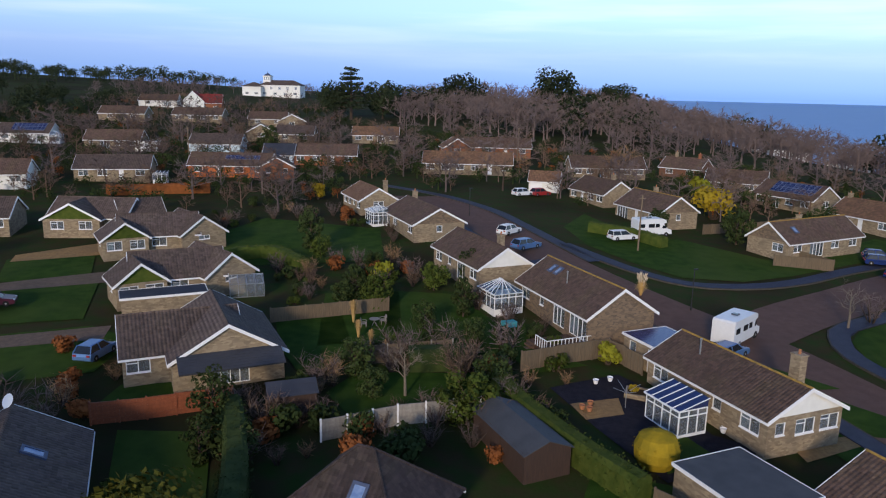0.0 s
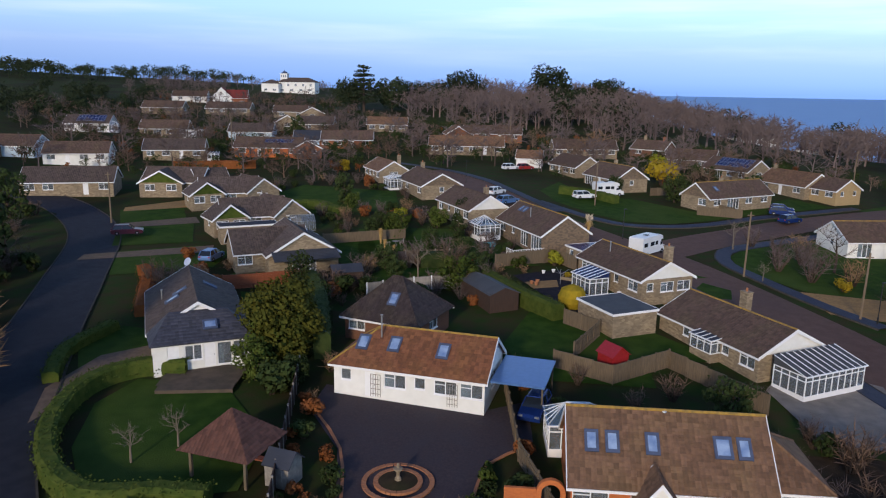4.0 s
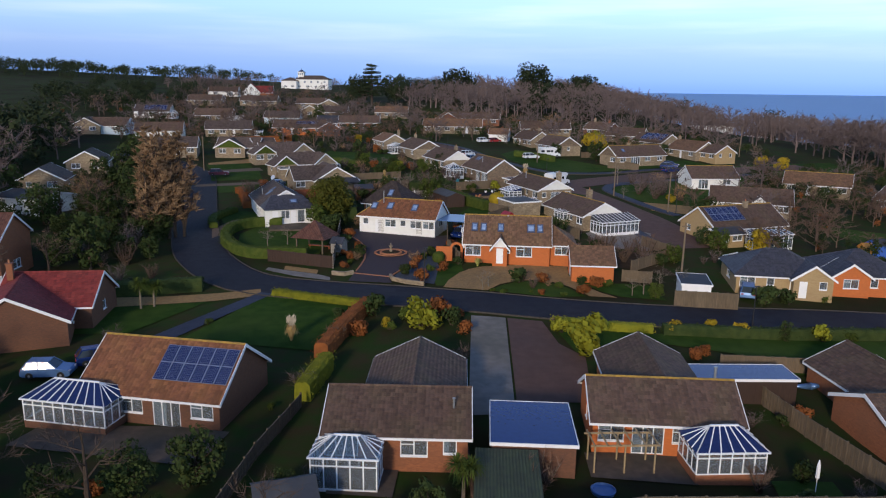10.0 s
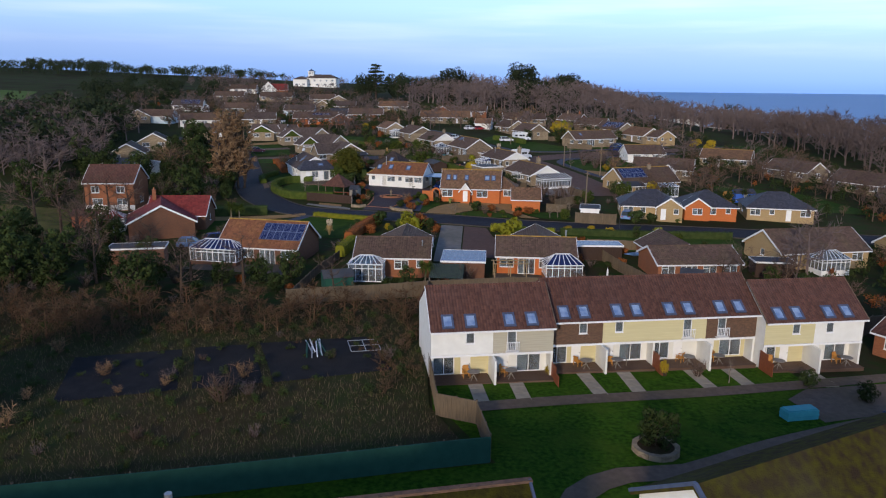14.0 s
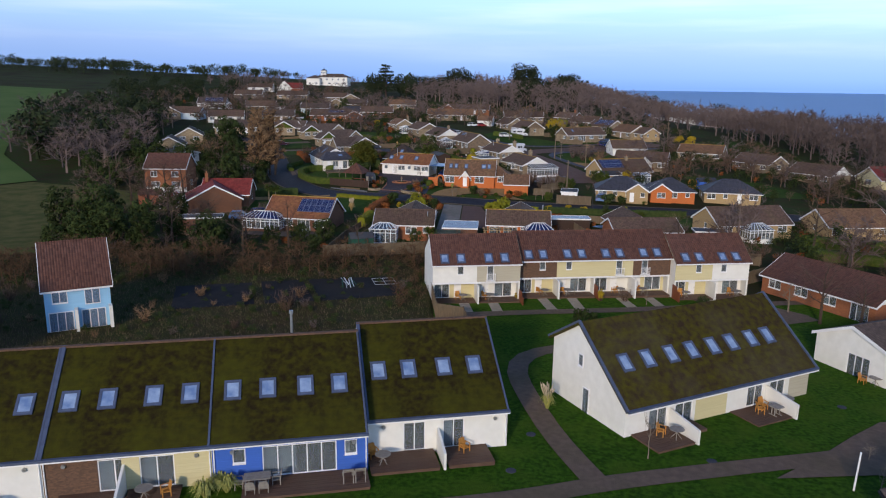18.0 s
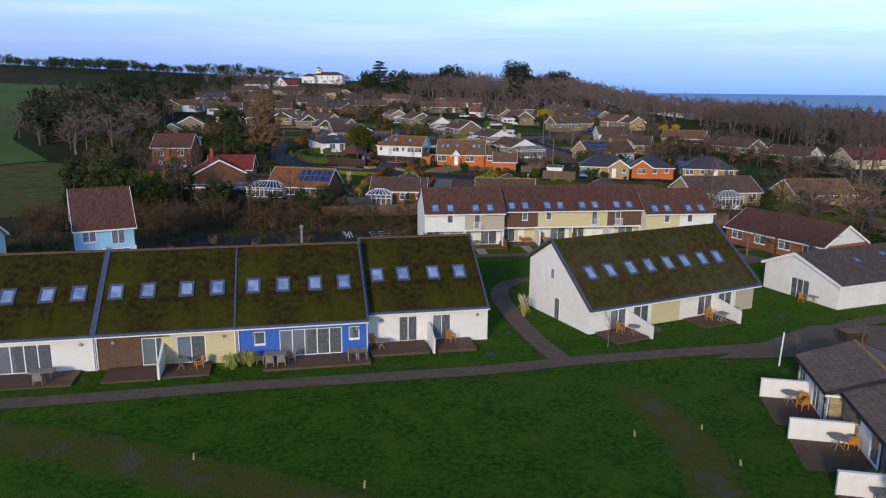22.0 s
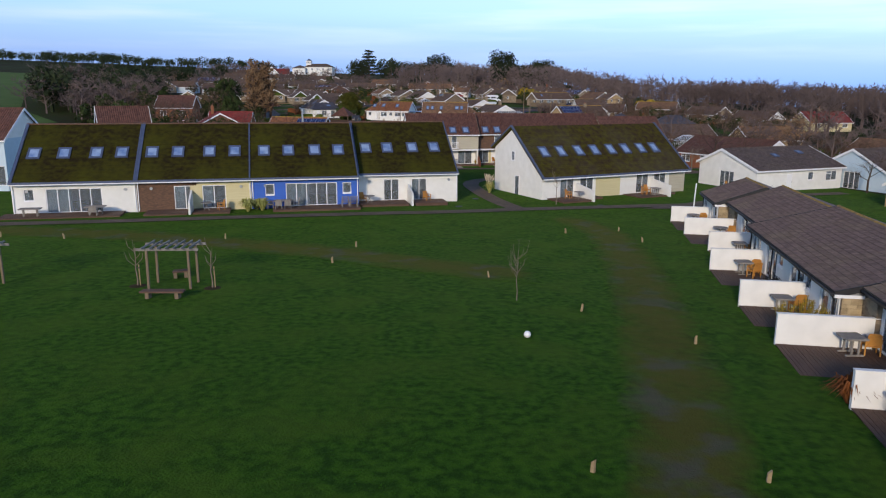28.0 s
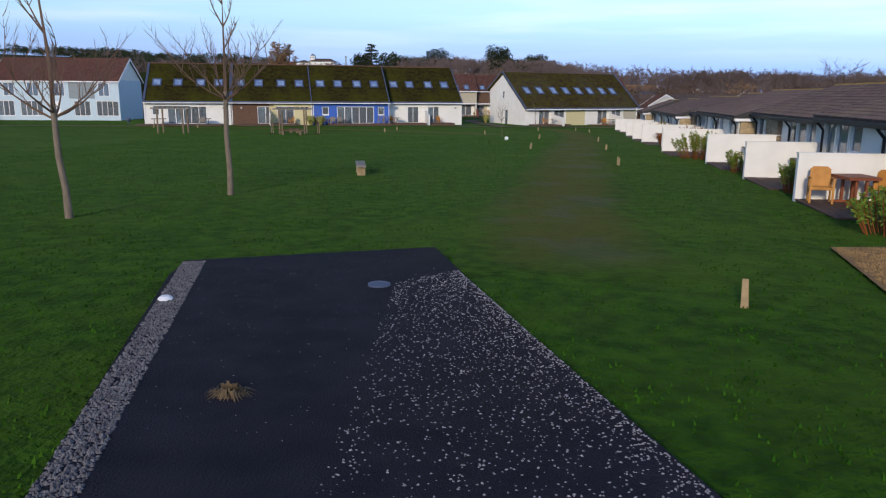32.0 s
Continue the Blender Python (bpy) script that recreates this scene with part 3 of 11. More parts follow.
        for i in range(run):
            k = 4 * i
            faces += [(k, k + 1, k + 3, k + 2), (k + 2, k + 3, k + 5, k + 4)]
            faces += [(k, k + 2, k + 4), (k + 1, k + 5, k + 3)]
        last = 4 * run
        d = n * -thick
        k = len(pts)
        pts += [e0 + d, e1 + d, t1 + d, t0 + d]
        faces += [(k + 3, k + 2, k + 1, k), (0, k, k + 1, 1), (last, last + 1, k + 2, k + 3)]
        faces += [(k,) + tuple(4 * i for i in range(run + 1)) + (k + 3,), (k + 1, k + 2) + tuple(4 * i + 1 for i in range(run, -1, -1))]
        self.add(pts, faces)
        return self

    def wall(self, p, q, z0, z1, holes=(), thick=0.22, top=None):
        """An upright wall from p to q (outside to the right of the way), with openings (u0, u1, v0, v1) cut through it."""
        p, q = Vector((*p, 0)), Vector((*q, 0))
        d = (q - p).normalized()
        out = d.cross(Vector((0, 0, 1)))
        length = (q - p).length
        us = sorted({0, length, *(u for h in holes for u in h[:2])})
        vs = sorted({z0, z1, *(v for h in holes for v in h[2:])})
        at = lambda u, v, k=0: p + d * u - out * k + Vector((0, 0, v))
        for u0, u1 in zip(us, us[1:]):
            for v0, v1 in zip(vs, vs[1:]):
                cu, cv = (u0 + u1) / 2, (v0 + v1) / 2
                if not any(h[0] < cu < h[1] and h[2] < cv < h[3] for h in holes):
                    self.face(at(u0, v0), at(u1, v0), at(u1, v1), at(u0, v1))
                    self.face(at(u0, v0, thick), at(u0, v1, thick), at(u1, v1, thick), at(u1, v0, thick))
        for u0, u1, v0, v1 in holes:
            for a, b in (((u0, v0), (u1, v0)), ((u1, v0), (u1, v1)), ((u1, v1), (u0, v1)), ((u0, v1), (u0, v0))):
                self.face(at(*a), at(*a, thick), at(*b, thick), at(*b))
        if top:
            apex_u, apex_z = top
            self.face(at(0, z1), at(length, z1), at(apex_u, apex_z))
            self.face(at(0, z1, thick), at(apex_u, apex_z, thick), at(length, z1, thick))
        return self


def part(name, shape, material, parent=None, label="", smooth=False):
    """One mesh object, under a thing or a part."""
    mesh = bpy.data.meshes.new(name)
    mesh.from_pydata([tuple(p) for p in shape.v], [], shape.f)
    mesh.materials.append(material)
    if smooth:
        mesh.shade_smooth()
    ob = new(name, mesh)
    if parent is not None:
        ob.parent = parent
    if label:
        ob["label"] = label
    return ob


def thing(name, x, y, yaw=0.0, label="", category="", group="", z=None, kind="", moved=False):
    """An Empty on the ground that carries a thing's parts."""
    x, y = (x, y) if moved else plan(x, y)
    ob = new(name)
    ob.matrix_basis = pose(x, y, ground_z(x, y) if z is None else z, 0, 0, yaw)
    ob.empty_display_size = 0.2
    return tagged(ob, label, category, group, kind)


def solo(name, shape, material, x, y, yaw=0.0, label="", category="", group="", z=None, kind="", smooth=False, moved=False):
    """A thing that is one mesh."""
    x, y = (x, y) if moved else plan(x, y)
    ob = part(name, shape, material, smooth=smooth)
    ob.matrix_basis = pose(x, y, ground_z(x, y) if z is None else z, 0, 0, yaw)
    return tagged(ob, label, category, group, kind)


def window(parent, m, w, h, kind="w", curtain=False):
    """A white frame with panes, its sill line at the local origin, set in an opening; the outside is -y."""
    s, g = Shape(m), Shape(m)
    b = 0.07
    n = max(1, round(w / 0.85))
    xs = [-w / 2]
    for i in range(n + 1):
        x = -w / 2 + (w - b) * i / n
        xs += [x, x + b] if i else [x + b]
    sill = kind == "w"
    zs = [b, h * 0.68, h * 0.68 + 0.05, h - b, h] if sill and w > 1.5 else [b, h - b, h]
    zs = ([-0.06, 0.012] if sill else [0]) + zs
    low, ys = (1 if sill else 0), ([-0.06, 0.04, 0.11] if sill else [0.04, 0.11])
    rail = 3 if len(zs) == 7 else -1

    def solid(i, j, k):
        if sill and (j == 0 or k == 0):
            return k == 0
        return k == low or k == len(zs) - 2 or i % 2 == 0 or (k == rail and i == 1)
    s.cells(xs, ys, zs, solid)
    g.box(-w / 2 + b, 0.07, b, w / 2 - b, 0.08, h - b)
    frame_ob = part("window" if kind == "w" else "patio_door", s, UPVC, parent)
    part("pane", g, GLASS, frame_ob)
    if curtain:
        c = Shape(m)
        c.box(-w / 2 + 0.03, 0.16, 0.05, -w / 2 + w * 0.45, 0.19, h - 0.03)
        part("curtain", c, CURTAIN, frame_ob)


def door(parent, m, w, h, material=None):
    s = Shape(m)
    s.box(-w / 2, 0.04, 0, w / 2, 0.09, h)
    for z0, z1 in ((0.15, h * 0.45), (h * 0.52, h * 0.92)):
        s.box(-w / 2 + 0.14, 0.02, z0, w / 2 - 0.14, 0.04, z1)
    d = part("door", s, material or UPVC, parent)
    k = Shape(m)
    k.box(w / 2 - 0.12, -0.02, h * 0.47, w / 2 - 0.06, 0.02, h * 0.52)
    part("handle", k, STEEL, d)


def fit_openings(parent, m, p, q, z, items):
    """Windows and doors along a wall from p to q; items are (kind, centre along the wall, width, low, high). Returns the holes."""
    holes = []
    d = Vector((q[0] - p[0], q[1] - p[1], 0)).normalized()
    turn = math.degrees(math.atan2(d.y, d.x))
    for kind, c, w, lo, hi in items:
        holes.append((c - w / 2, c + w / 2, z + lo, z + hi))
        at = m @ pose(p[0] + d.x * c, p[1] + d.y * c, z + lo, 0, 0, turn)
        if kind == "d":
            door(parent, at, w, hi - lo)
        elif kind == "g":
            s = Shape(at)
            s.box(-w / 2, 0.05, 0, w / 2, 0.10, hi - lo)
            for i in range(1, 5):
                s.box(-w / 2, 0.035, i * (hi - lo) / 5 - 0.02, w / 2, 0.05, i * (hi - lo) / 5 + 0.02)
            part("garage_door", s, UPVC, parent)
        elif kind != "o":
            window(parent, at, w, hi - lo, kind, curtain=(round(c * 7) % 3 == 0 or (kind != "w" and round(c * 7) % 3 == 1)))
    return holes


FOOT = []  # footprints of the buildings, which plants keep clear of
STOCK = {"W": (2.1, 0.72, 2.1), "w": (1.8, 0.95, 2.1), "s": (0.9, 1.15, 2.1), "d": (0.9, 0.02, 2.05), "p": (2.2, 0.05, 2.1), "g": (2.3, 0.02, 2.1), "n": (1.5, 1.5, 2.05), "P": (3.0, 0.05, 2.1)}


def spread(code, length):
    """Openings at even places along a wall, from a string such as 'wdpw'; '-' leaves a place free."""
    out = []
    for i, c in enumerate(code):
        if c != "-":
            w, lo, hi = STOCK[c]
            out.append(("w" if c in "wsnW" else "p" if c in "pP" else c, length * (i + 0.5) / len(code), min(w, length / len(code) - 0.15), lo, hi))
    return out


def shell(parent, m, L, W, he, hr, walls, roof, front="wdww", back="wpw", left="", right="w", gables=None, over=0.35, hip=(False, False), lichen=False, ridge_y=0.0, back_h=None, verge=None):
    """Walls, openings and roof of one pitched block: its ridge along x, its front to -y. m places it in its thing."""
    x, y = L / 2, W / 2
    gables = gables or (walls, walls)
    ends = (("left", (-x, y), (-x, -y), left, 0), ("front", (-x, -y), (x, -y), front, None), ("right", (x, -y), (x, y), right, 1), ("back", (x, y), (-x, y), back, None))
    hb = back_h or he
    for name, p, q, code, end in ends:
        length = math.hypot(q[0] - p[0], q[1] - p[1])
        holes = fit_openings(parent, m, p, q, 0, spread(code, length))
        s = Shape(m)
        s.wall(p, q, -1.2, hb if name == "back" else he, holes)
        part("wall", s, walls, parent)
        if end is not None and not hip[end]:
            g = Shape(m)
            apex = y - ridge_y if end == 0 else y + ridge_y
            ends_z = (hb, he) if end == 0 else (he, hb)
            d = Vector((q[0] - p[0], q[1] - p[1], 0)).normalized()
            P, Q = Vector((*p, 0)), Vector((*q, 0))
            out = d.cross(Vector((0, 0, 1))) * -0.2
            tri = [P + Vector((0, 0, he)), Q + Vector((0, 0, he)), Q + Vector((0, 0, ends_z[1])), P + d * apex + Vector((0, 0, hr)), P + Vector((0, 0, ends_z[0]))]
            tri = [t for i, t in enumerate(tri) if (t - tri[i - 1]).length > 0.01]
            k = len(tri)
            g.add(tri + [t + out for t in tri], [tuple(range(k)), tuple(range(2 * k - 1, k - 1, -1))])
            part("gable", g, gables[end], parent)
    # roof planes
    r = over
    fy, by = y + r, y + r
    pf, pb = (hr - he) / (y + ridge_y), (hr - hb) / (y - ridge_y)
    zf, zb = he - pf * r, hb - pb * r
    rl = -x - 0.25 if not hip[0] else -x + (y + ridge_y) * 0.95
    rr = x + 0.25 if not hip[1] else x - (y + ridge_y) * 0.95
    el, er = -x - (r if hip[0] else 0.25), x + (r if hip[1] else 0.25)
    top = hr + 0.13
    lift = 0.13
    part("roof_slope", Shape(m).slope((el, -fy, zf + lift), (er, -fy, zf + lift), (rl, ridge_y, top), (rr, ridge_y, top)), roof, parent)
    part("roof_slope", Shape(m).slope((er, by, zb + lift), (el, by, zb + lift), (rr, ridge_y, top), (rl, ridge_y, top)), roof, parent)
    cap = Shape(m)
    cap.tube((rl, ridge_y, top - 0.02), (rr, ridge_y, top - 0.02), 0.11, 0.11, 6)
    if hip[0]:
        part("roof_slope", Shape(m).slope((el, by, zb + lift), (el, -fy, zf + lift), (rl, ridge_y, top), (rl, ridge_y, top)), roof, parent)
        cap.tube((el, -fy, zf + lift), (rl, ridge_y, top), 0.09, 0.09, 5).tube((el, by, zb + lift), (rl, ridge_y, top), 0.09, 0.09, 5)
    if hip[1]:
        part("roof_slope", Shape(m).slope((er, -fy, zf + lift), (er, by, zb + lift), (rr, ridge_y, top), (rr, ridge_y, top)), roof, parent)
        cap.tube((er, -fy, zf + lift), (rr, ridge_y, top), 0.09, 0.09, 5).tube((er, by, zb + lift), (rr, ridge_y, top), 0.09, 0.09, 5)
    part("ridge_tiles", cap, LICHEN if lichen else roof, parent)
    part("fascia", Shape(m).box(el, -fy - 0.05, zf - 0.08, er, -fy + 0.02, zf + 0.08), verge or UPVC, parent)
    part("fascia", Shape(m).box(el, by - 0.02, zb - 0.08, er, by + 0.05, zb + 0.08), verge or UPVC, parent)
    for end, xe, sgn in ((0, el, -1), (1, er, 1)):
        if not hip[end]:
            for ye, ze in ((-fy, zf), (by, zb)):
                trim = Shape(m)
                trim.add([(xe + sgn * k, yy, zz + dz) for k in (0, 0.05) for yy, zz in ((ye, ze), (ridge_y, hr)) for dz in (-0.12, 0.17)],
                         [(0, 1, 3, 2), (4, 6, 7, 5), (0, 2, 6, 4), (1, 5, 7, 3), (0, 4, 5, 1), (2, 3, 7, 6)])
                part("bargeboard", trim, verge or UPVC, parent)
    here = parent.matrix_basis @ m
    FOOT.append((here.inverted(), x + 0.6, max(fy, by) + 0.4))
    return dict(m=m, L=L, W=W, he=he, hr=hr, zf=zf, fy=fy, x=x, y=y, ridge_y=ridge_y, top=top, parent=parent, pf=pf, pb=pb, by=by, zb=zb)


def on_slope(sh, u, v, side=-1):
    """The pose of a flat thing on a roof plane: u along the ridge, v from eave (0) to ridge (1)."""
    if side < 0:
        y0, z0 = -sh["fy"], sh["zf"]
    else:
        y0, z0 = sh["by"], sh["zb"]
    yy, zz = y0 + (sh["ridge_y"] - y0) * v, z0 + (sh["hr"] - z0) * v + 0.17
    tilt = math.degrees(math.atan2(sh["hr"] - z0, abs(sh["ridge_y"] - y0)))
    return sh["m"] @ pose(u, yy, zz, 0, 0, 0 if side < 0 else 180) @ pose(0, 0, 0, tilt, 0, 0)


def rooflight(sh, u, v, side=-1, w=0.78, h=1.18, frame_mat=None):
    m = on_slope(sh, u, v, side)
    s = Shape(m)
    s.cells([-w / 2 - 0.1, -w / 2 + 0.06, w / 2 - 0.06, w / 2 + 0.1], [-h / 2 - 0.14, -h / 2 + 0.06, h / 2 - 0.06, h / 2 + 0.12], [-0.06, 0.10], lambda i, j, k: i != 1 or j != 1)
    ob = part("rooflight", s, frame_mat or LEAD, sh["parent"])
    part("pane", Shape(m).box(-w / 2 + 0.06, -h / 2 + 0.06, 0.02, w / 2 - 0.06, h / 2 - 0.06, 0.06), SKYGLASS, ob)


def solar(sh, u, v, nx, ny, side=-1, w=1.0, h=1.6):
    m = on_slope(sh, u, v, side)
    for i in range(nx):
        for j in range(ny):
            cx, cy = (i - (nx - 1) / 2) * (w + 0.03), (j - (ny - 1) / 2) * (h + 0.03)
            s = Shape(m).box(cx - w / 2, cy - h / 2, 0.03, cx + w / 2, cy + h / 2, 0.075)
            f = part("solar_panel", s, ALU, sh["parent"])
            c = Shape(m)
            for a in range(6):
                for b in range(10):
                    x0, y0 = cx - w / 2 + 0.03 + a * (w - 0.06) / 6, cy - h / 2 + 0.03 + b * (h - 0.06) / 10
                    c.face((x0, y0, 0.079), (x0 + (w - 0.06) / 6 - 0.012, y0, 0.079), (x0 + (w - 0.06) / 6 - 0.012, y0 + (h - 0.06) / 10 - 0.012, 0.079), (x0, y0 + (h - 0.06) / 10 - 0.012, 0.079))
            part("cell_grid", c, PANEL, f)


def chimney(parent, m, x, y, z0, z1, w=0.7, d=0.55, material=None, pots=1):
    s = Shape(m)
    s.box(x - w / 2, y - d / 2, z0, x + w / 2, y + d / 2, z1).box(x - w / 2 - 0.06, y - d / 2 - 0.06, z1, x + w / 2 + 0.06, y + d / 2 + 0.06, z1 + 0.1)
    c = part("chimney", s, material or STONE, parent)
    p = Shape(m)
    for i in range(pots):
        px = x + (i - (pots - 1) / 2) * 0.3
        p.tube((px, y, z1 + 0.1), (px, y, z1 + 0.45), 0.11, 0.09, 8)
    part("chimney_pot", p, TERRACOTTA, c)


def flue(parent, m, x, y, z0, z1, r=0.07):
    part("flue", Shape(m).tube((x, y, z0), (x, y, z1), r, r, 8).tube((x, y, z1 - 0.02), (x, y, z1 + 0.08), r * 1.5, r * 1.5, 8), STEEL, parent)


# opaque dark blue panes, with pale sky reflection mottled into the colour
SKYGLASS = surface("sky_reflecting_rooflight_glass", (0.13, 0.21, 0.40), (0.30, 0.40, 0.58), 1.3, 0.08, 0.0, spec=0.6)


def conservatory(x, y, yaw, w, d, label, base=0.5, he=2.1, hr=3.0, roof="hip", glass=None, wall=None, z=None, group="conservatories"):
    """A glazed room: a low wall, posts, panes, and a glass roof on bars; w across, d out to -y from the origin's line."""
    t = thing("conservatory", x, y, yaw, label, "conservatory", group, z)
    part("base_wall", Shape().box(-w / 2, -d, -0.6, w / 2, -d + 0.15, base).box(-w / 2, -d + 0.15, -0.6, -w / 2 + 0.15, 0, base).box(w / 2 - 0.15, -d + 0.15, -0.6, w / 2, 0, base), wall or UPVC, t)
    s, g = Shape(), Shape()
    nx, ny = max(2, round(w / 0.8)), max(2, round(d / 0.8))
    for i in range(nx + 1):
        x0 = -w / 2 + (w - 0.08) * i / nx
        s.box(x0, -d, base, x0 + 0.08, -d + 0.08, he)
    for sx in (-w / 2, w / 2 - 0.08):
        for j in range(1, ny + 1):
            y0 = -d + (d - 0.08) * j / ny
            s.box(sx, y0, base, sx + 0.08, y0 + 0.08, he)
    for zz in (base, he - 0.1, base + (he - base) * 0.72):
        s.box(-w / 2, -d - 0.01, zz, w / 2, -d + 0.07, zz + 0.08)
        s.box(-w / 2 - 0.01, -d + 0.07, zz, -w / 2 + 0.07, 0, zz + 0.08).box(w / 2 - 0.07, -d + 0.07, zz, w / 2 + 0.01, 0, zz + 0.08)
    part("frame", s, UPVC, t)
    g.box(-w / 2 + 0.03, -d + 0.03, base, w / 2 - 0.03, -d + 0.04, he).box(-w / 2 + 0.03, -d + 0.04, base, -w / 2 + 0.04, 0, he).box(w / 2 - 0.04, -d + 0.04, base, w / 2 - 0.03, 0, he)
    part("pane", g, GLASS, t)
    rg = Shape()
    o = 0.12

    def bar(p, q):
        part("roof_bar", Shape().beam(p, q, 0.07, 0.05), UPVC, t)
    if roof == "hip":
        ins = min(d, w) * 0.42
        A, B, C, D = (-w / 2 - o, -d - o, he), (w / 2 + o, -d - o, he), (w / 2 + o, 0, he), (-w / 2 - o, 0, he)
        R0, R1 = ((-w / 2 + ins, -d / 2, hr), (w / 2 - ins, -d / 2, hr)) if w >= d else ((0, -d + ins, hr), (0, -ins * 0.3, hr))
        if w >= d:
            planes = ((A, B, R0, R1), (B, C, R1, R1), (C, D, R1, R0), (D, A, R0, R0))
        else:
            planes = ((A, B, R0, R0), (B, C, R0, R1), (C, D, R1, R1), (D, A, R1, R0))
        for p0, p1, q0, q1 in planes:
            p0, p1, q0, q1 = (Vector(p) for p in (p0, p1, q0, q1))
            rg.face(p0, p1, q1, q0) if (q0 - q1).length > 0.01 else rg.face(p0, p1, q0)
            n = max(1, round((p1 - p0).length / 0.8))
            for i in range(n + 1):
                bar(p0.lerp(p1, i / n) + Vector((0, 0, 0.02)), q0.lerp(q1, i / n) + Vector((0, 0, 0.02)))
        part("ridge_beam", Shape().beam(R0, R1, 0.12, 0.14), UPVC, t)
    else:
        A, B, C, D = Vector((-w / 2 - o, -d - o, he)), Vector((w / 2 + o, -d - o, he)), Vector((w / 2 + o, 0, hr)), Vector((-w / 2 - o, 0, hr))
        rg.face(A, B, C, D)
        n = max(2, round(w / 0.7))
        for i in range(n + 1):
            bar(A.lerp(B, i / n) + Vector((0, 0, 0.02)), D.lerp(C, i / n) + Vector((0, 0, 0.02)))
        rg.face((-w / 2, -d, he), (-w / 2, 0, hr), (-w / 2, 0, he))
        rg.face((w / 2, -d, he), (w / 2, 0, he), (w / 2, 0, hr))
    part("eaves_beam", Shape().beam((-w / 2 - o, -d - o, he), (w / 2 + o, -d - o, he), 0.1, 0.1), UPVC, t)
    part("roof_glass", rg, glass or CONSGLASS, t)
    return t

# the land
def line_of(a, b, step):
    n = max(1, round((b - a) / step))
    return [a + (b - a) * i / n for i in range(n)]


gxs = line_of(-1500, -200, 50) + line_of(-200, 200, 5) + line_of(200, 1400, 50) + [1400]
gys = line_of(-330, -250, 20) + line_of(-250, 330, 5) + line_of(330, 600, 10) + [600]
land = Shape()
land.v = [Vector((x, y, ground_z(x, y) + (0.25 * noise.noise(Vector((x, y, 0)) / 18) if y > 130 or (x < -60 and y > -90) else 0))) for y in gys for x in gxs]
gw = len(gxs)
land.f = [(j * gw + i, j * gw + i + 1, (j + 1) * gw + i + 1, (j + 1) * gw + i) for j in range(len(gys) - 1) for i in range(gw - 1)]
tagged(part("ground", land, GRASS, smooth=True), "dark winter grass and garden earth sloping up to the hill", "ground", kind="structure")
sea = Shape()
sea.face((-4500, 480, -42), (4500, 480, -42), (4500, 4950, 4.5), (-4500, 4950, 4.5))
tagged(part("water", sea, SEA), "calm blue-grey winter sea to the horizon", "sea", kind="structure")


OPEN, STRIPS = [], []  # areas and lines that plants keep clear of


def patch(name, pts, material, lift=0.06, label="", category="ground", step=5.0, thick=0.0):
    """A flat area laid over the land, cut to follow it."""
    pts = [plan(x, y) for x, y in pts]
    if material is not SCRUB and material is not MEADOW:
        OPEN.append(pts)
    bm = bmesh.new()
    bm.faces.new([bm.verts.new((x, y, 0)) for x, y in pts])
    xs, ys = [p[0] for p in pts], [p[1] for p in pts]
    for k, (lo, hi) in enumerate(((min(xs), max(xs)), (min(ys), max(ys)))):
        c = math.ceil(lo / step) * step
        while c < hi:
            co, no = ((c, 0, 0), (1, 0, 0)) if k == 0 else ((0, c, 0), (0, 1, 0))
            bmesh.ops.bisect_plane(bm, geom=bm.verts[:] + bm.edges[:] + bm.faces[:], plane_co=co, plane_no=no)
            c += step
    for v in bm.verts:
        v.co.z = ground_z(v.co.x, v.co.y) + lift
    if bm.faces and sum(f.normal.z for f in bm.faces) < 0:
        bmesh.ops.reverse_faces(bm, faces=bm.faces[:])
    bm.normal_update()
    if sum(f.normal.z for f in bm.faces) < 0:
        bmesh.ops.reverse_faces(bm, faces=bm.faces[:])
    if thick:
        ret = bmesh.ops.extrude_face_region(bm, geom=bm.faces[:])
        for e in ret["geom"]:
            if isinstance(e, bmesh.types.BMVert):
                e.co.z += thick
    mesh = bpy.data.meshes.new(name)
    bm.to_mesh(mesh)
    bm.free()
    mesh.shade_smooth()
    mesh.materials.append(material)
    return tagged(new(name, mesh), label, category, kind="structure")


def curve_of(pts, step=2.5):
    """Points along a smooth line through pts, with their side directions."""
    P = [Vector((*p, 0)) for p in pts]
    P = [P[0] * 2 - P[1]] + P + [P[-1] * 2 - P[-2]]
    out = []
    for a, b, c, d in zip(P, P[1:], P[2:], P[3:]):
        n = max(1, round((c - b).length / step))
        for i in range(n):
            t = i / n
            out.append(0.5 * (2 * b + (c - a) * t + (2 * a - 5 * b + 4 * c - d) * t * t + (3 * b - a - 3 * c + d) * t**3))
    out.append(P[-2])
    sides = []
    for i in range(len(out)):
        d = (out[min(i + 1, len(out) - 1)] - out[max(i - 1, 0)]).normalized()
        sides.append(Vector((d.y, -d.x, 0)))
    return out, sides


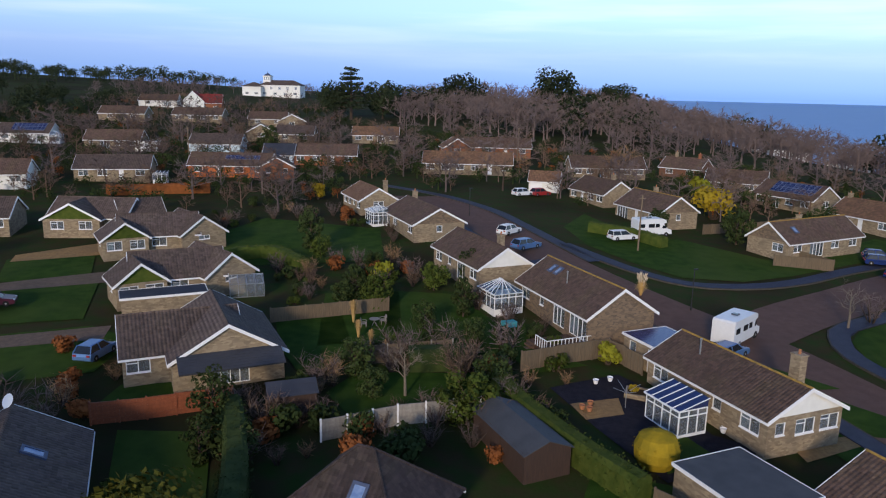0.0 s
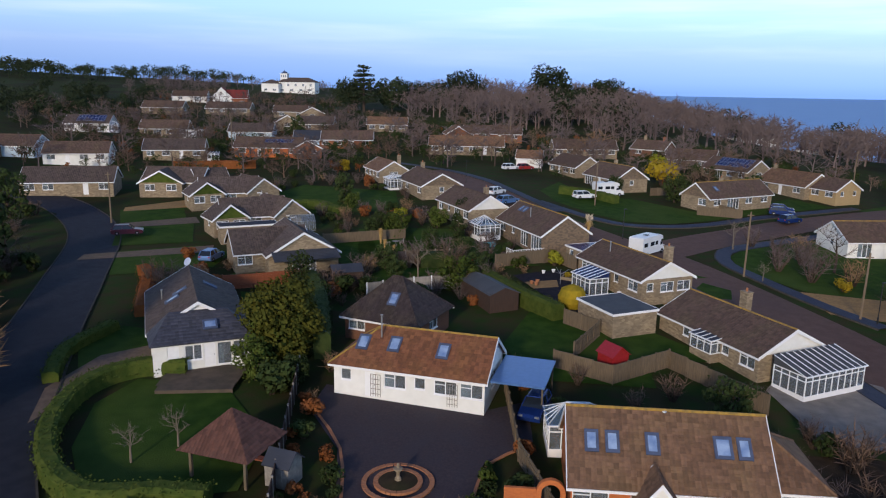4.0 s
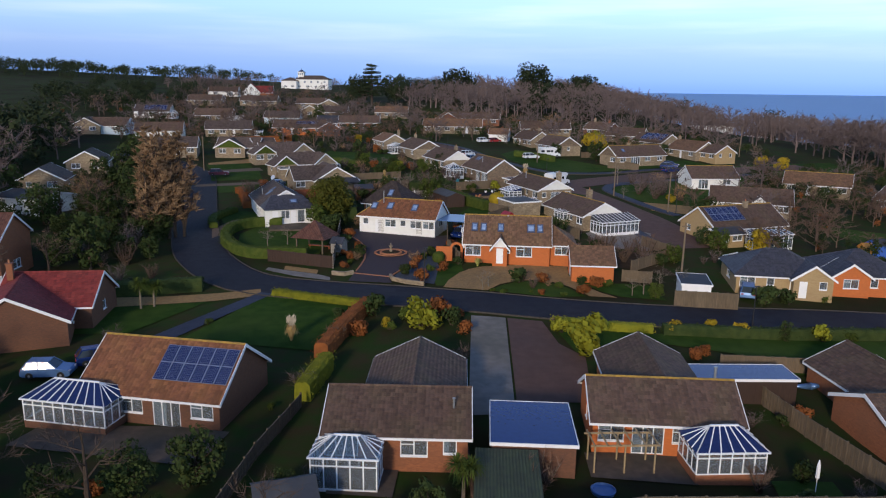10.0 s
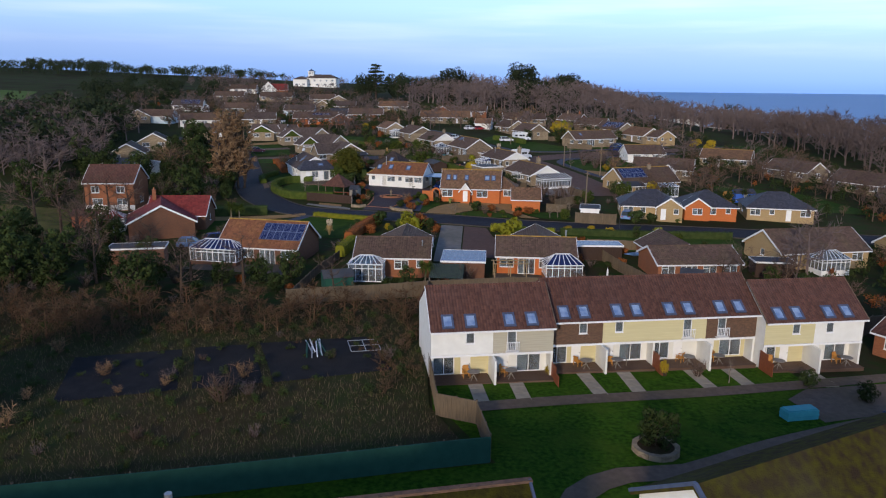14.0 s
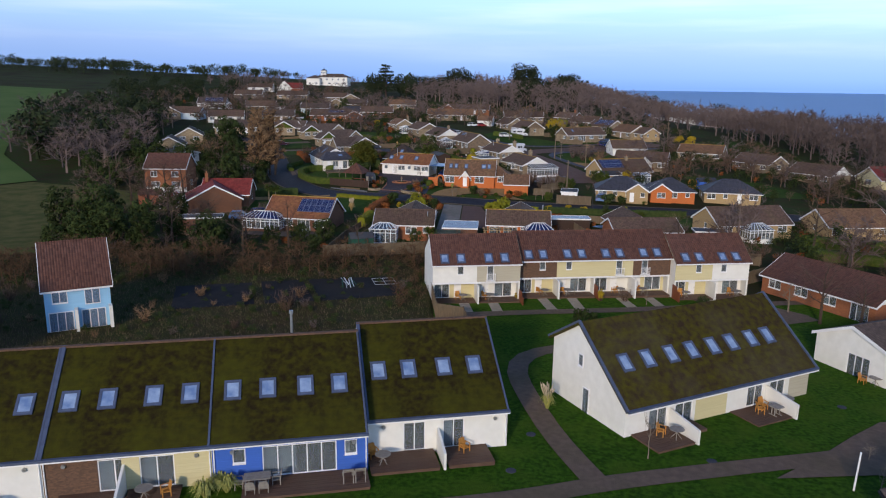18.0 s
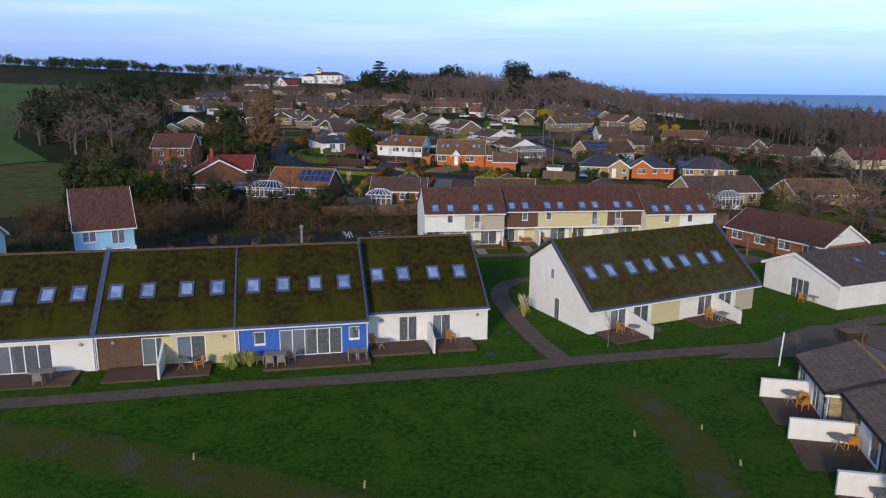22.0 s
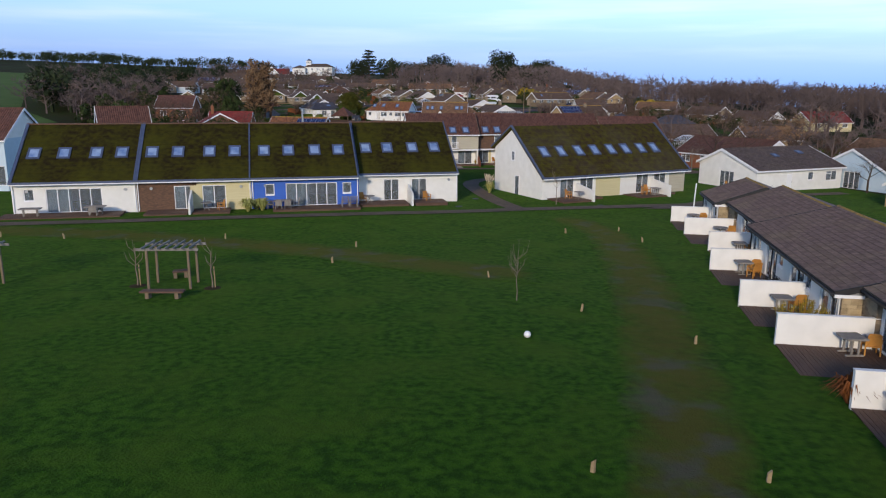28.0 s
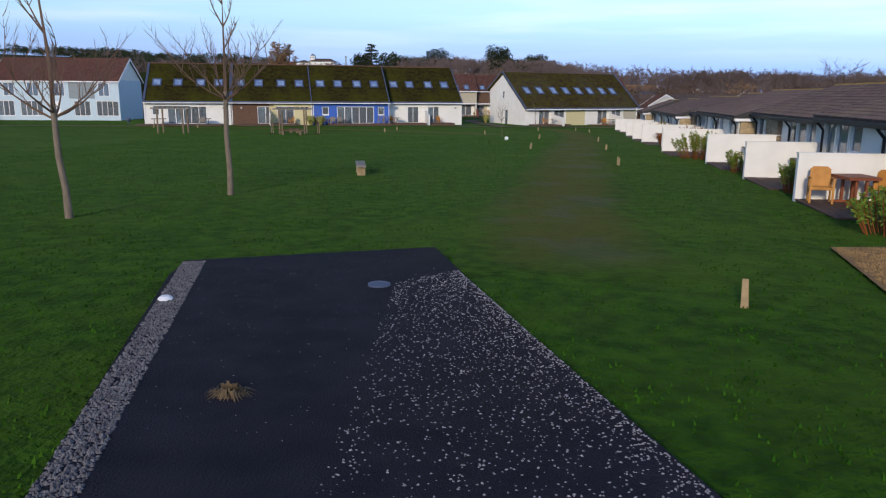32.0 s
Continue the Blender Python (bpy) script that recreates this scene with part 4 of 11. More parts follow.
def ribbon(name, pts, w0, w1, material, lift, label, category="road", high=0.0):
    """A strip from w0 to w1 metres to the right of a line; high gives it a body with side faces."""
    line, sides = curve_of([plan(x, y) for x, y in pts])
    STRIPS.append((line, max(abs(w0), abs(w1)) + 0.6))
    s = Shape()
    k = 4 if w1 - w0 > 1 else 1
    for p, d in zip(line, sides):
        row = [p + d * (w0 + (w1 - w0) * i / k) for i in range(k + 1)]
        row = [(q.x, q.y, ground_z(q.x, q.y) + lift) for q in row]
        if high:
            row = [(row[0][0], row[0][1], row[0][2] - high)] + row + [(row[-1][0], row[-1][1], row[-1][2] - high)]
        s.v += [Vector(q) for q in row]
    n = len(row)
    s.f = [(j * n + i, j * n + i + 1, (j + 1) * n + i + 1, (j + 1) * n + i) for j in range(len(line) - 1) for i in range(n - 1)]
    return tagged(part(name, s, material), label, category, kind="structure")


FRONT_ROAD = ((-84, 104), (-68, 93), (-55, 76), (-45, 51), (-37.4, 31), (-30, 11.5), (-25.4, 3), (-20.3, -3.2), (-15.4, -6.2), (-8, -7.9), (0, -9), (8, -10.4), (16.5, -11.8), (24, -12.6), (32, -12.8), (40, -12.4), (50, -12.0), (72, -12.5), (110, -14))
ribbon("road", FRONT_ROAD, -3.4, 3.4, ASPHALT, 0.07, "asphalt lane curving past the gardens, coloured dark for tree shade")
for e in (-3.55, 3.4):
    ribbon("kerb", FRONT_ROAD, e, e + 0.15, KERB, 0.17, "worn stone kerb edging the lane", "kerb", 0.2)
RED_ROAD = ((-16, 146), (-4, 136), (3.5, 126), (8, 116), (16.4, 97), (26.1, 80.5), (32.3, 69.5), (36, 58), (38.2, 47), (40, 36), (42, 24), (43.5, 18))
ribbon("road", RED_ROAD, -4.2, 4.2, REDROAD, 0.07, "red-brown asphalt estate road")
ribbon("pavement", RED_ROAD, 4.35, 6.2, PAVING, 0.17, "blue-grey asphalt pavement beside the estate road", "pavement", 0.2)
ribbon("pavement", RED_ROAD[:5], -6.2, -4.35, PAVING, 0.17, "blue-grey asphalt pavement beside the estate road", "pavement", 0.2)
for e, some in ((4.2, RED_ROAD), (-4.35, RED_ROAD[:5])):
    ribbon("kerb", some, e, e + 0.15, KERB, 0.19, "pale stone kerb of the estate road", "kerb", 0.2)
BRANCH = ((33, 74), (42, 81), (51, 87), (64, 95.5), (80, 104.5), (108, 118))
ribbon("road", BRANCH, -3.6, 3.6, REDROAD, 0.10, "red-brown asphalt side road of the estate")
NORTH_EDGE = ((17.5, 106.5), (25, 95.2), (31.5, 89.6), (40, 89.6), (48.5, 92.8), (61, 100.2), (85, 113))
ribbon("pavement", NORTH_EDGE, -1.9, 0, PAVING, 0.17, "blue-grey asphalt pavement curving round the corner", "pavement", 0.2)
ribbon("kerb", NORTH_EDGE, 0, 0.15, KERB, 0.19, "pale stone kerb at the road corner", "kerb", 0.2)
ISLAND = ((86, 101), (66, 90), (54, 83.5), (45, 78.2), (41.8, 74), (40.6, 68.5), (42.2, 61), (44.5, 50), (47, 42))
ribbon("pavement", ISLAND, -2.0, 0, PAVING, 0.17, "blue-grey asphalt pavement round the grass triangle", "pavement", 0.2)
ribbon("kerb", ISLAND, 0, 0.15, KERB, 0.19, "pale stone kerb round the grass triangle", "kerb", 0.2)
patch("lawn", ((85, 98.5), (66, 88), (55, 81.8), (46.5, 76.5), (43.8, 73), (42.8, 68.5), (44, 62), (47, 56), (56, 52), (66, 62), (80, 82)), LAWN, 0.08, "mown grass triangle between the roads", "lawn")
patch("lawn", ((-6, 124), (0, 122), (5, 112), (11, 97), (20, 81), (24.5, 70), (22, 69), (17, 84), (8, 98), (0, 108)), LAWN, 0.08, "mown verge in front of the bungalows", "lawn")
patch("lawn", ((27, 66), (29.6, 62), (31, 54), (32.5, 44), (34, 34), (31, 34), (28, 48), (26, 58)), LAWN, 0.08, "mown verge in front of the bungalows", "lawn")
patch("lawn", ((20, 118), (22, 107), (27, 98.5), (32, 93), (40, 92.5), (48, 96), (61, 103.5), (80, 114), (74, 121), (52, 103), (48, 104), (40, 112), (30, 118), (26, 128)), LAWN, 0.08, "mown front lawns along the estate road", "lawn")
patch("lawn", ((-30, 58), (-42, 54), (-47, 66), (-36, 70), (-30, 66)), LAWN, 0.08, "mown front garden lawn", "lawn")
patch("lawn", ((-38, 72), (-49, 69), (-53, 80), (-42, 84)), LAWN, 0.08, "mown front garden lawn", "lawn")
patch("lawn", ((-44, 86), (-54, 83), (-58, 92), (-48, 96)), LAWN, 0.08, "mown front garden lawn", "lawn")
patch("lawn", ((-26, 92), (-8, 96), (-10, 112), (-30, 118), (-36, 104)), LAWN, 0.08, "mown back garden lawn", "lawn")
patch("lawn", ((-12, 66), (-4, 68), (-5, 84), (-14, 82)), LAWN, 0.08, "mown back garden lawn", "lawn")
patch("lawn", ((-30, 24), (-33, 30), (-32, 37), (-28, 36), (-27, 26)), LAWN, 0.08, "small round front lawn", "lawn")
patch("lawn", ((-18.6, 6.6), (-22, 8.2), (-24.6, 12.5), (-26.2, 19), (-25.0, 24), (-17.6, 23.4), (-11.8, 15), (-12, 8.0)), LAWN, 0.08, "mown lawn behind a clipped hedge", "lawn")
patch("path", ((-15.2, 2.0), (-10.6, 0.4), (-10.5, -1.3), (-15.0, 0.3)), GRAVEL, 0.10, "strip of golden gravel outside a fence", "gravel")
patch("path", ((-17.2, 1.2), (-15.1, 0.2), (-10.4, -1.4), (-8.6, -2.6), (-8.4, -3.9), (-13, -2.4), (-17.3, 0.0)), SLAB, 0.10, "grey gravel verge beside the lane", "gravel")
patch("lawn", ((8, 26), (18, 24), (20, 40), (10, 44), (6, 34)), LAWN, 0.08, "mown back garden lawn", "lawn")
patch("lawn", ((11.0, -6.5), (12.7, -4.2), (14.7, -2.6), (17.0, -2.0), (19.0, -2.7), (20.5, -4.2), (22.4, -7.4), (18, -8.0)), LAWN, 0.08, "front lawn with low shrubs", "lawn")
patch("lawn", ((22.6, -2.0), (24.6, -5.4), (26.4, -7.0), (31.5, -7.6), (31.0, -2.0), (27.5, -1.8)), LAWN, 0.08, "lawn and shrubs beside the garage", "lawn")
patch("lawn", ((3.8, 5.5), (8, 5), (8.5, -1), (6, -5), (4.6, -5)), LAWN, 0.08, "narrow strip of front lawn", "lawn")
patch("lawn", ((-14.5, -9.6), (-3, -12.6), (-5.6, -25.5), (-19.5, -23.5)), LAWN, 0.08, "wide mown front lawn", "lawn")
patch("lawn", ((-33, -15.5), (-20.5, -12.5), (-25, -22), (-34, -23)), LAWN, 0.08, "mown lawn with a stone edged bed", "lawn")
patch("lawn", ((17, -18), (40, -18.5), (56, -17), (56, -26), (36, -27), (33.5, -22.5), (24, -20), (18.5, -24)), LAWN, 0.08, "front lawns along the lane", "lawn")
patch("lawn", ((22, 15), (33, 14), (36, 2), (28, 6)), SOIL, 0.08, "bare winter garden earth", "garden bed")
patch("lawn", ((88, 30), (70, 40), (72, 12), (96, 8)), LAWN, 0.08, "open garden lawn beside the houses", "lawn")
patch("lawn", ((84, 112), (96, 120), (120, 128), (118, 104), (92, 96)), LAWN, 0.08, "open grass beside the wood", "lawn")
patch("lawn", ((-18.3, 74.9), (-11.1, 75.8), (-8.7, 66), (-8.2, 61.5), (-12.6, 59.6), (-15.6, 65.6)), LAWN, 0.08, "mown back garden lawn", "lawn")
patch("lawn", ((-23.6, 48.4), (-17.9, 48.4), (-16.0, 45.2), (-14.5, 39.6), (-20.7, 39.8)), LAWN, 0.08, "small shaded back lawn behind a fence", "lawn")
patch("lawn", ((-26.8, 51.6), (-20.9, 54.3), (-21.4, 56.4), (-26.4, 55.5)), LAWN, 0.08, "narrow lawn beside the stone bungalow", "lawn")
patch("lawn", ((28.6, 68.0), (31.6, 64.5), (35.8, 60.3), (33.0, 59.6), (29.5, 62.4), (27.6, 66.0)), LAWN, 0.09, "front lawn strip of the bungalow", "lawn")
patch("lawn", ((34.0, 57.6), (36.6, 54.8), (34.8, 50.6), (31.6, 50.8), (31.9, 54.5)), LAWN, 0.09, "front lawn strip of the bungalow", "lawn")
patch("lawn", ((-7.5, 60), (3.6, 60.8), (8.0, 51.5), (4.0, 52.5), (-2, 52.2), (-6, 49.8), (-9.5, 55.5)), LAWN, 0.08, "rough back garden lawn under bare trees", "lawn")
patch("lawn", ((-6, 84), (2, 84), (6.5, 74.5), (5.5, 66), (-3.5, 66), (-6.5, 74)), LAWN, 0.08, "back garden lawn among shrubs", "lawn")
patch("lawn", ((6.6, 73), (9.2, 76), (9.0, 68), (13.6, 63.4), (8.0, 60.8), (6.6, 66)), LAWN, 0.09, "back garden lawn below a deck", "lawn")
patch("yard", ((9.2, 57.6), (15.8, 61), (18.6, 56.0), (20.0, 49.5), (23.1, 47.5), (18.4, 44.5), (14.5, 42.5), (11.5, 50)), TARMAC, 0.09, "dark paved back yard behind the bungalow", "yard")
patch("lawn", ((15.8, 48.2), (17.8, 49.2), (19.2, 45.6), (14.8, 43.6)), LAWN, 0.10, "small patch of lawn by a golden bush", "lawn")
patch("gravel_bed", ((10.3, 54.3), (14.5, 55.6), (14.2, 52.5), (11.0, 51.4)), GRAVEL, 0.10, "golden gravel square in the yard", "gravel")
patch("gravel_bed", ((25.3, 48.6), (30.7, 50.5), (31.0, 49.0), (25.3, 45.9)), GRAVEL, 0.09, "golden gravel beside the bungalow", "gravel")
patch("terrace", ((-18.4, 49.9), (-16.6, 50.8), (-15.1, 48.5), (-17.5, 47.4)), REDROAD, 0.10, "small square of brick paving", "paving")
# drives and yards
patch("driveway", ((-6.2, -4.0), (-0.8, -4.4), (-1.5, -1.6), (0.4, 3), (2.4, 7.5), (3.6, 12.5), (7.2, 15.5), (7.2, 22), (3.8, 20.5), (-9, 24.5), (-9.6, 20), (-6.6, 14), (-5.6, 6), (-5.9, 0)), BLOCK, 0.09, "dark brown block drive with a ring of setts", "driveway")
patch("driveway", ((5.5, -5.6), (6.2, -2.6), (7.7, 0.8), (9.0, 2.6), (10.6, 3.8), (15.2, 5.2), (22.0, 5.2), (21.6, 1.0), (21.9, -1.6), (24.3, -5.7), (26.0, -7.4), (22.8, -7.3), (20.9, -3.8), (19.2, -2.2), (17.1, -1.6), (14.6, -2.2), (12.5, -3.9), (10.8, -6.5)), GRAVEL, 0.09, "golden gravel drive before the house", "driveway")
patch("garden_bed", ((2.6, 8.6), (4.6, 8.4), (5.0, 3.0), (4.4, -4.4), (0.6, -3.4), (-0.8, -1.4), (1.0, 3.2)), SLATECHIP, 0.09, "bed of blue slate chippings with shrubs", "garden bed")
patch("driveway", ((-33, -15.4), (-34, -12), (-26, -11), (-20, -9.4), (-15.8, -7.6), (-15.2, -10.0), (-20, -12.2), (-27, -14)), GRAVEL, 0.09, "sandy gravel drive off the lane", "driveway")
patch("driveway", ((-15.5, -8.8), (-13.9, -9.3), (-21, -25), (-23.5, -25)), PAVING, 0.10, "dark tarmac footpath between lawns", "path")
patch("driveway", ((8.6, -15.2), (12.2, -15.6), (11.6, -36), (7.6, -36)), SLAB, 0.09, "concrete slab drive beside the bungalow", "driveway")
patch("driveway", ((12.4, -15.6), (16, -16.2), (17, -22), (19.2, -25), (18.6, -34), (11.9, -34)), REDROAD, 0.09, "dark red block drive", "driveway")
patch("driveway", ((-29.4, 15.6), (-31.4, 21.5), (-30.5, 29), (-25.5, 33.5), (-25.5, 27), (-28, 22)), PATH, 0.09, "pinkish gravel drive off the lane", "driveway")
patch("driveway", ((-33, 66), (-50, 61), (-50.6, 64), (-34, 70)), PATH, 0.10, "narrow drive between lawns", "driveway")
patch("driveway", ((-41, 84), (-53, 79.5), (-54, 82.5), (-43, 88)), PATH, 0.10, "narrow drive between lawns", "driveway")
patch("driveway", ((-47, 95), (-57, 91), (-58, 94), (-48, 102)), GRAVEL, 0.10, "gravel drive to the bungalow", "driveway")
patch("driveway", ((46, 56), (44.5, 47), (52, 44), (62, 47), (58, 53)), GRAVEL, 0.09, "golden gravel forecourt before a bungalow", "driveway")
patch("driveway", ((16, 100), (20, 94), (13, 90), (9, 96)), PAVING, 0.12, "dark tarmac parking bay off the road", "driveway")
patch("driveway", ((28, 70), (32, 62), (26.5, 60), (23, 66)), PAVING, 0.12, "dark tarmac parking bay off the road", "driveway")
patch("lawn", ((17, 44), (25.5, 30), (18, 28), (12, 40)), LAWN, 0.09, "shaded back garden lawn", "yard")
patch("yard", ((31.5, 30), (38, 26), (35, 15), (28, 16), (27, 24)), SLAB, 0.09, "stone paved back yard", "yard")
# fields and rough ground on the hill side
patch("field", ((-82, -2), (-110, 30), (-165, 120), (-215, 250), (-420, 250), (-420, -60), (-110, -40)), FIELD, 0.12, "pale green winter field on the hill", "field", 10)
patch("field", ((-55, -8), (-82, -4), (-110, -45), (-70, -72), (-44, -58)), MEADOW, 0.12, "dry tussocky meadow on the slope", "field", 10)
patch("field", ((-44, -58), (-16, -60), (7, -55.5), (9.3, -84), (13, -92), (-24, -101), (-50, -96)), SCRUB, 0.12, "weedy rough ground behind the holiday homes", "scrub", 5)
# holiday park lawn, paths and tracks
patch("lawn", ((-90, -96), (-20, -101), (14, -92), (10, -84), (56, -72), (66, -110), (60, -150), (70, -260), (-90, -260)), GREEN, 0.05, "bright mown lawn of the holiday park", "lawn")
ribbon("path", ((-70, -138), (-40, -132.4), (-15.5, -127.4), (-0.9, -123.6), (8, -121.5), (16, -119.4), (23.2, -116.8), (32, -114.2), (40.5, -111.7), (45, -108.4), (52, -104), (60, -101)), -0.85, 0.85, PATH, 0.10, "brown gravel path across the lawn", "path")
ribbon("path", ((21.8, -117.4), (20.0, -112), (18.7, -106.4), (17.7, -99.5), (18.8, -95.4), (22.0, -93.0), (26.4, -92.2), (31.7, -89.2), (37.4, -86.4), (44.6, -83.2), (52, -80)), -0.9, 0.9, PATH, 0.11, "brown gravel path between the houses", "path")
ribbon("path", ((11.5, -84.2), (19.4, -82.2), (26, -80.8), (33, -79.2), (40.4, -77.2), (49.1, -74.8), (56, -73)), -0.8, 0.8, PATH, 0.12, "brown path along the terrace gardens", "path")
patch("path", ((38.6, -84.4), (37.6, -80.4), (40, -78.2), (49, -76), (52, -79.2), (44.6, -82.4)), PATH, 0.10, "widened brown path beside the terrace", "path")
patch("terrace", ((-24.2, -43.9), (-23.5, -40.8), (-13.8, -40.7), (-9.7, -40.9), (-10.3, -45.9), (-15.9, -45.4)), BROWNSLAB, 0.10, "brown paved terrace behind a bungalow", "paving")
patch("terrace", ((-1.5, -47.6), (2.6, -47.8), (2.8, -43.2), (-2.0, -43)), BROWNSLAB, 0.10, "paved terrace before a conservatory", "paving")
patch("terrace", ((16.2, -45.2), (23.2, -45.8), (23.0, -41.4), (16.4, -41.8)), BROWNSLAB, 0.10, "brown paved terrace behind a bungalow", "paving")
patch("lawn", ((28.2, -44.8), (32.2, -44.6), (31.8, -48.2), (27.6, -48.2)), LAWN, 0.10, "small square garden lawn", "lawn")
patch("path", ((33.5, -115.6), (38.2, -112.0), (41.5, -109.2), (45, -106.5), (52, -106), (50, -112), (43.5, -115.5), (40.5, -114.6)), PATH, 0.12, "worn brown junction of paths", "path")


def worn_strip(pts, half, label):
    """Worn turf that fades into the lawn at its uneven edges."""
    line, sides = curve_of(pts, 1.2)
    s = Shape()
    wear = []
    steps = 12
    for i, (p, d) in enumerate(zip(line, sides)):
        for k in range(steps + 1):
            f = 2 * k / steps - 1
            q = p + d * f * half * 1.7
            rim = k in (0, steps) or i in (0, len(line) - 1)
            s.v.append(Vector((q.x, q.y, ground_z(q.x, q.y) + (-0.06 if rim else 0.075 if label[0] == "w" else 0.068))))
            ends = min(1.0, i / 3, (len(line) - 1 - i) / 3)
            wear.append(max(0.0, 1 - f * f * 1.02) * ends)
    n = steps + 1
    s.f = [(j * n + i, j * n + i + 1, (j + 1) * n + i + 1, (j + 1) * n + i) for j in range(len(line) - 1) for i in range(n - 1)]
    ob = part("track", s, WORN, smooth=True)
    layer = ob.data.attributes.new("wear", "FLOAT", "POINT")
    layer.data.foreach_set("value", wear)
    return tagged(ob, label, "track", kind="structure")


worn_strip(((24.4, -119.8), (27.0, -127), (27.2, -134), (26.4, -142), (25.3, -150), (23.9, -158), (22.2, -166), (20.2, -177), (19.2, -182.3), (18.5, -186), (17.6, -191), (17.0, -196), (16.8, -199.5)), 1.35, "worn brown track in the lawn")
worn_strip(((-30, -129.5), (-13, -131.5), (-7, -132.6), (-0.7, -134.7), (5, -136.6), (10.3, -139), (15.9, -141.8), (22.0, -143.5)), 1.5, "faint brown line worn across the lawn")
patch("hardstanding", ((10.62, -197.77), (14.6, -196.4), (15.5, -200.2), (16.65, -204.5), (19.6, -216), (21.0, -222), (15.8, -222), (12.1, -204.67), (10.74, -198.8)), TARMAC, 0.10, "dark tarmac hardstanding edged with stone chips", "tarmac")
patch("lawn", ((9.6, -85), (9.2, -77.8), (40, -73.2), (41, -77.8), (26, -81.6), (17.4, -83.6)), GREEN, 0.08, "small front lawns of the holiday terrace", "lawn")
patch("gravel_bed", ((21.9, -195.9), (32, -195.0), (32, -206), (20.0, -203)), GRAVEL, 0.10, "pale gravel bed with a timber edge", "gravel")

# the bungalow estate
ONE = Matrix.Identity(4)


def bungalow(x, y, yaw, L, W, walls, roof, label, front="wdww", back="wpw", left="", right="w", he=2.4, hr=4.6, name="bungalow", z=None, dz=None, **more):
    """A house; dz marks one whose place is set exactly, raised by that much."""
    t = thing(name, x, y, yaw, label, "house" if name != "garage" else "garage", z=z if dz is None else ground_z(x, y) + dz, moved=dz is not None)
    return shell(t, ONE, L, W, he, hr, walls, roof, front, back, left, right, **more)


def wing(sh, x, y, yaw, L, W, he, hr, walls, roof, front="", back="", left="", right="w", **more):
    """A second block of the same house."""
    return shell(sh["parent"], pose(x, y, 0, 0, 0, yaw), L, W, he, hr, walls, roof, front, back, left, right, **more)


# row beside the estate road, nearest first
h1 = bungalow(27.49, 32.48, -68, 13.2, 7.4, STONE, TILE, "stone bungalow with a brown tiled roof and white gable", "-spsw", "wwdw", "", "", gables=(STONE, WHITE), lichen=True, hr=4.3, dz=-0.25)
chimney(h1["parent"], ONE, -1.5, 2.2, 2.5, 5.3, 0.9, 0.7, STONE)
h2 = bungalow(22.04, 51.12, -67.5, 12.8, 6.9, STONE, TILE, "stone bungalow with white gable and lichened ridge", "w-sw", "wwdw", "", "sww", gables=(STONE, WHITE), lichen=True, he=2.5, hr=4.25, dz=0.16)
chimney(h2["parent"], ONE, 3.0, 2.6, 2.5, 5.2, 0.9, 0.7, STONE)
flue(h2["parent"], ONE, -2.8, -1.4, 3.5, 4.9)
h3 = bungalow(13.21, 69.61, -68.8, 14.2, 7.2, DARKSTONE, TILE, "long stone bungalow with brown roof and two rooflights", "wspP", "wwdw", "w", "", gables=(DARKSTONE, DARKSTONE), hr=4.85, lichen=True, he=2.5, dz=0.34)
rooflight(h3, -4.2, 0.72, w=0.6, h=0.9)
rooflight(h3, -3.0, 0.72, w=0.6, h=0.9)
flue(h3["parent"], ONE, 0, -1.8, 3.8, 5.0)
h4 = bungalow(3.43, 83.47, -66.2, 13.1, 6.6, STONE, TILE, "stone bungalow with a large white gable", "wspw", "wwdw", "", "", gables=(STONE, WHITE), he=2.5, hr=4.5, dz=0.37)
chimney(h4["parent"], ONE, 3.4, 0.9, 4.0, 5.4, 0.8, 0.6, STONE)
h5 = bungalow(-4.33, 106.63, -67, 13.4, 7.8, STONE, TILE, "stone bungalow with brown roof and stone gable", "pw-w", "wwdw", "", "s", gables=(STONE, DARKSTONE), hr=4.45, dz=-0.15)
chimney(h5["parent"], ONE, -4.6, 0.4, 4.0, 5.5, 0.8, 0.6, STONE)
h6 = bungalow(-14.1, 121.6, -66, 10.2, 6.2, STONE, WARMTILE, "small stone bungalow with a reddish brown roof", "wwsw", "wdw", "", "w", hr=4.2, dz=-0.15)
chimney(h6["parent"], ONE, 3.8, 1.6, 3.0, 5.3, 0.8, 0.6, STONE)
bungalow(5.3, 171.0, -2, 20, 7.5, STONE, WARMTILE, "long stone bungalow with a pergola porch", "wwwwdw", "www", "w", "")
bungalow(-21.7, 224.0, 3, 13.5, 7.2, STONE, WARMTILE, "far stone bungalow with brown roof", "wwpw", "ww", "", "")
bungalow(14.5, 203.5, -4, 18, 7.5, REDBRICK, TILE, "far brick bungalow with a brown roof", "wwdw", "ww", "w", "")
bungalow(2.5, 200.5, -80, 8, 7, REDBRICK, WARMTILE, "far brick cottage, gable to the road", "w", "w", "", "w")
g0 = bungalow(21.2, 150.5, -12, 6, 4.8, WHITE, WARMTILE, "white garage with a tiled roof", "g-", "", "", "", he=2.2, hr=3.8, name="garage")
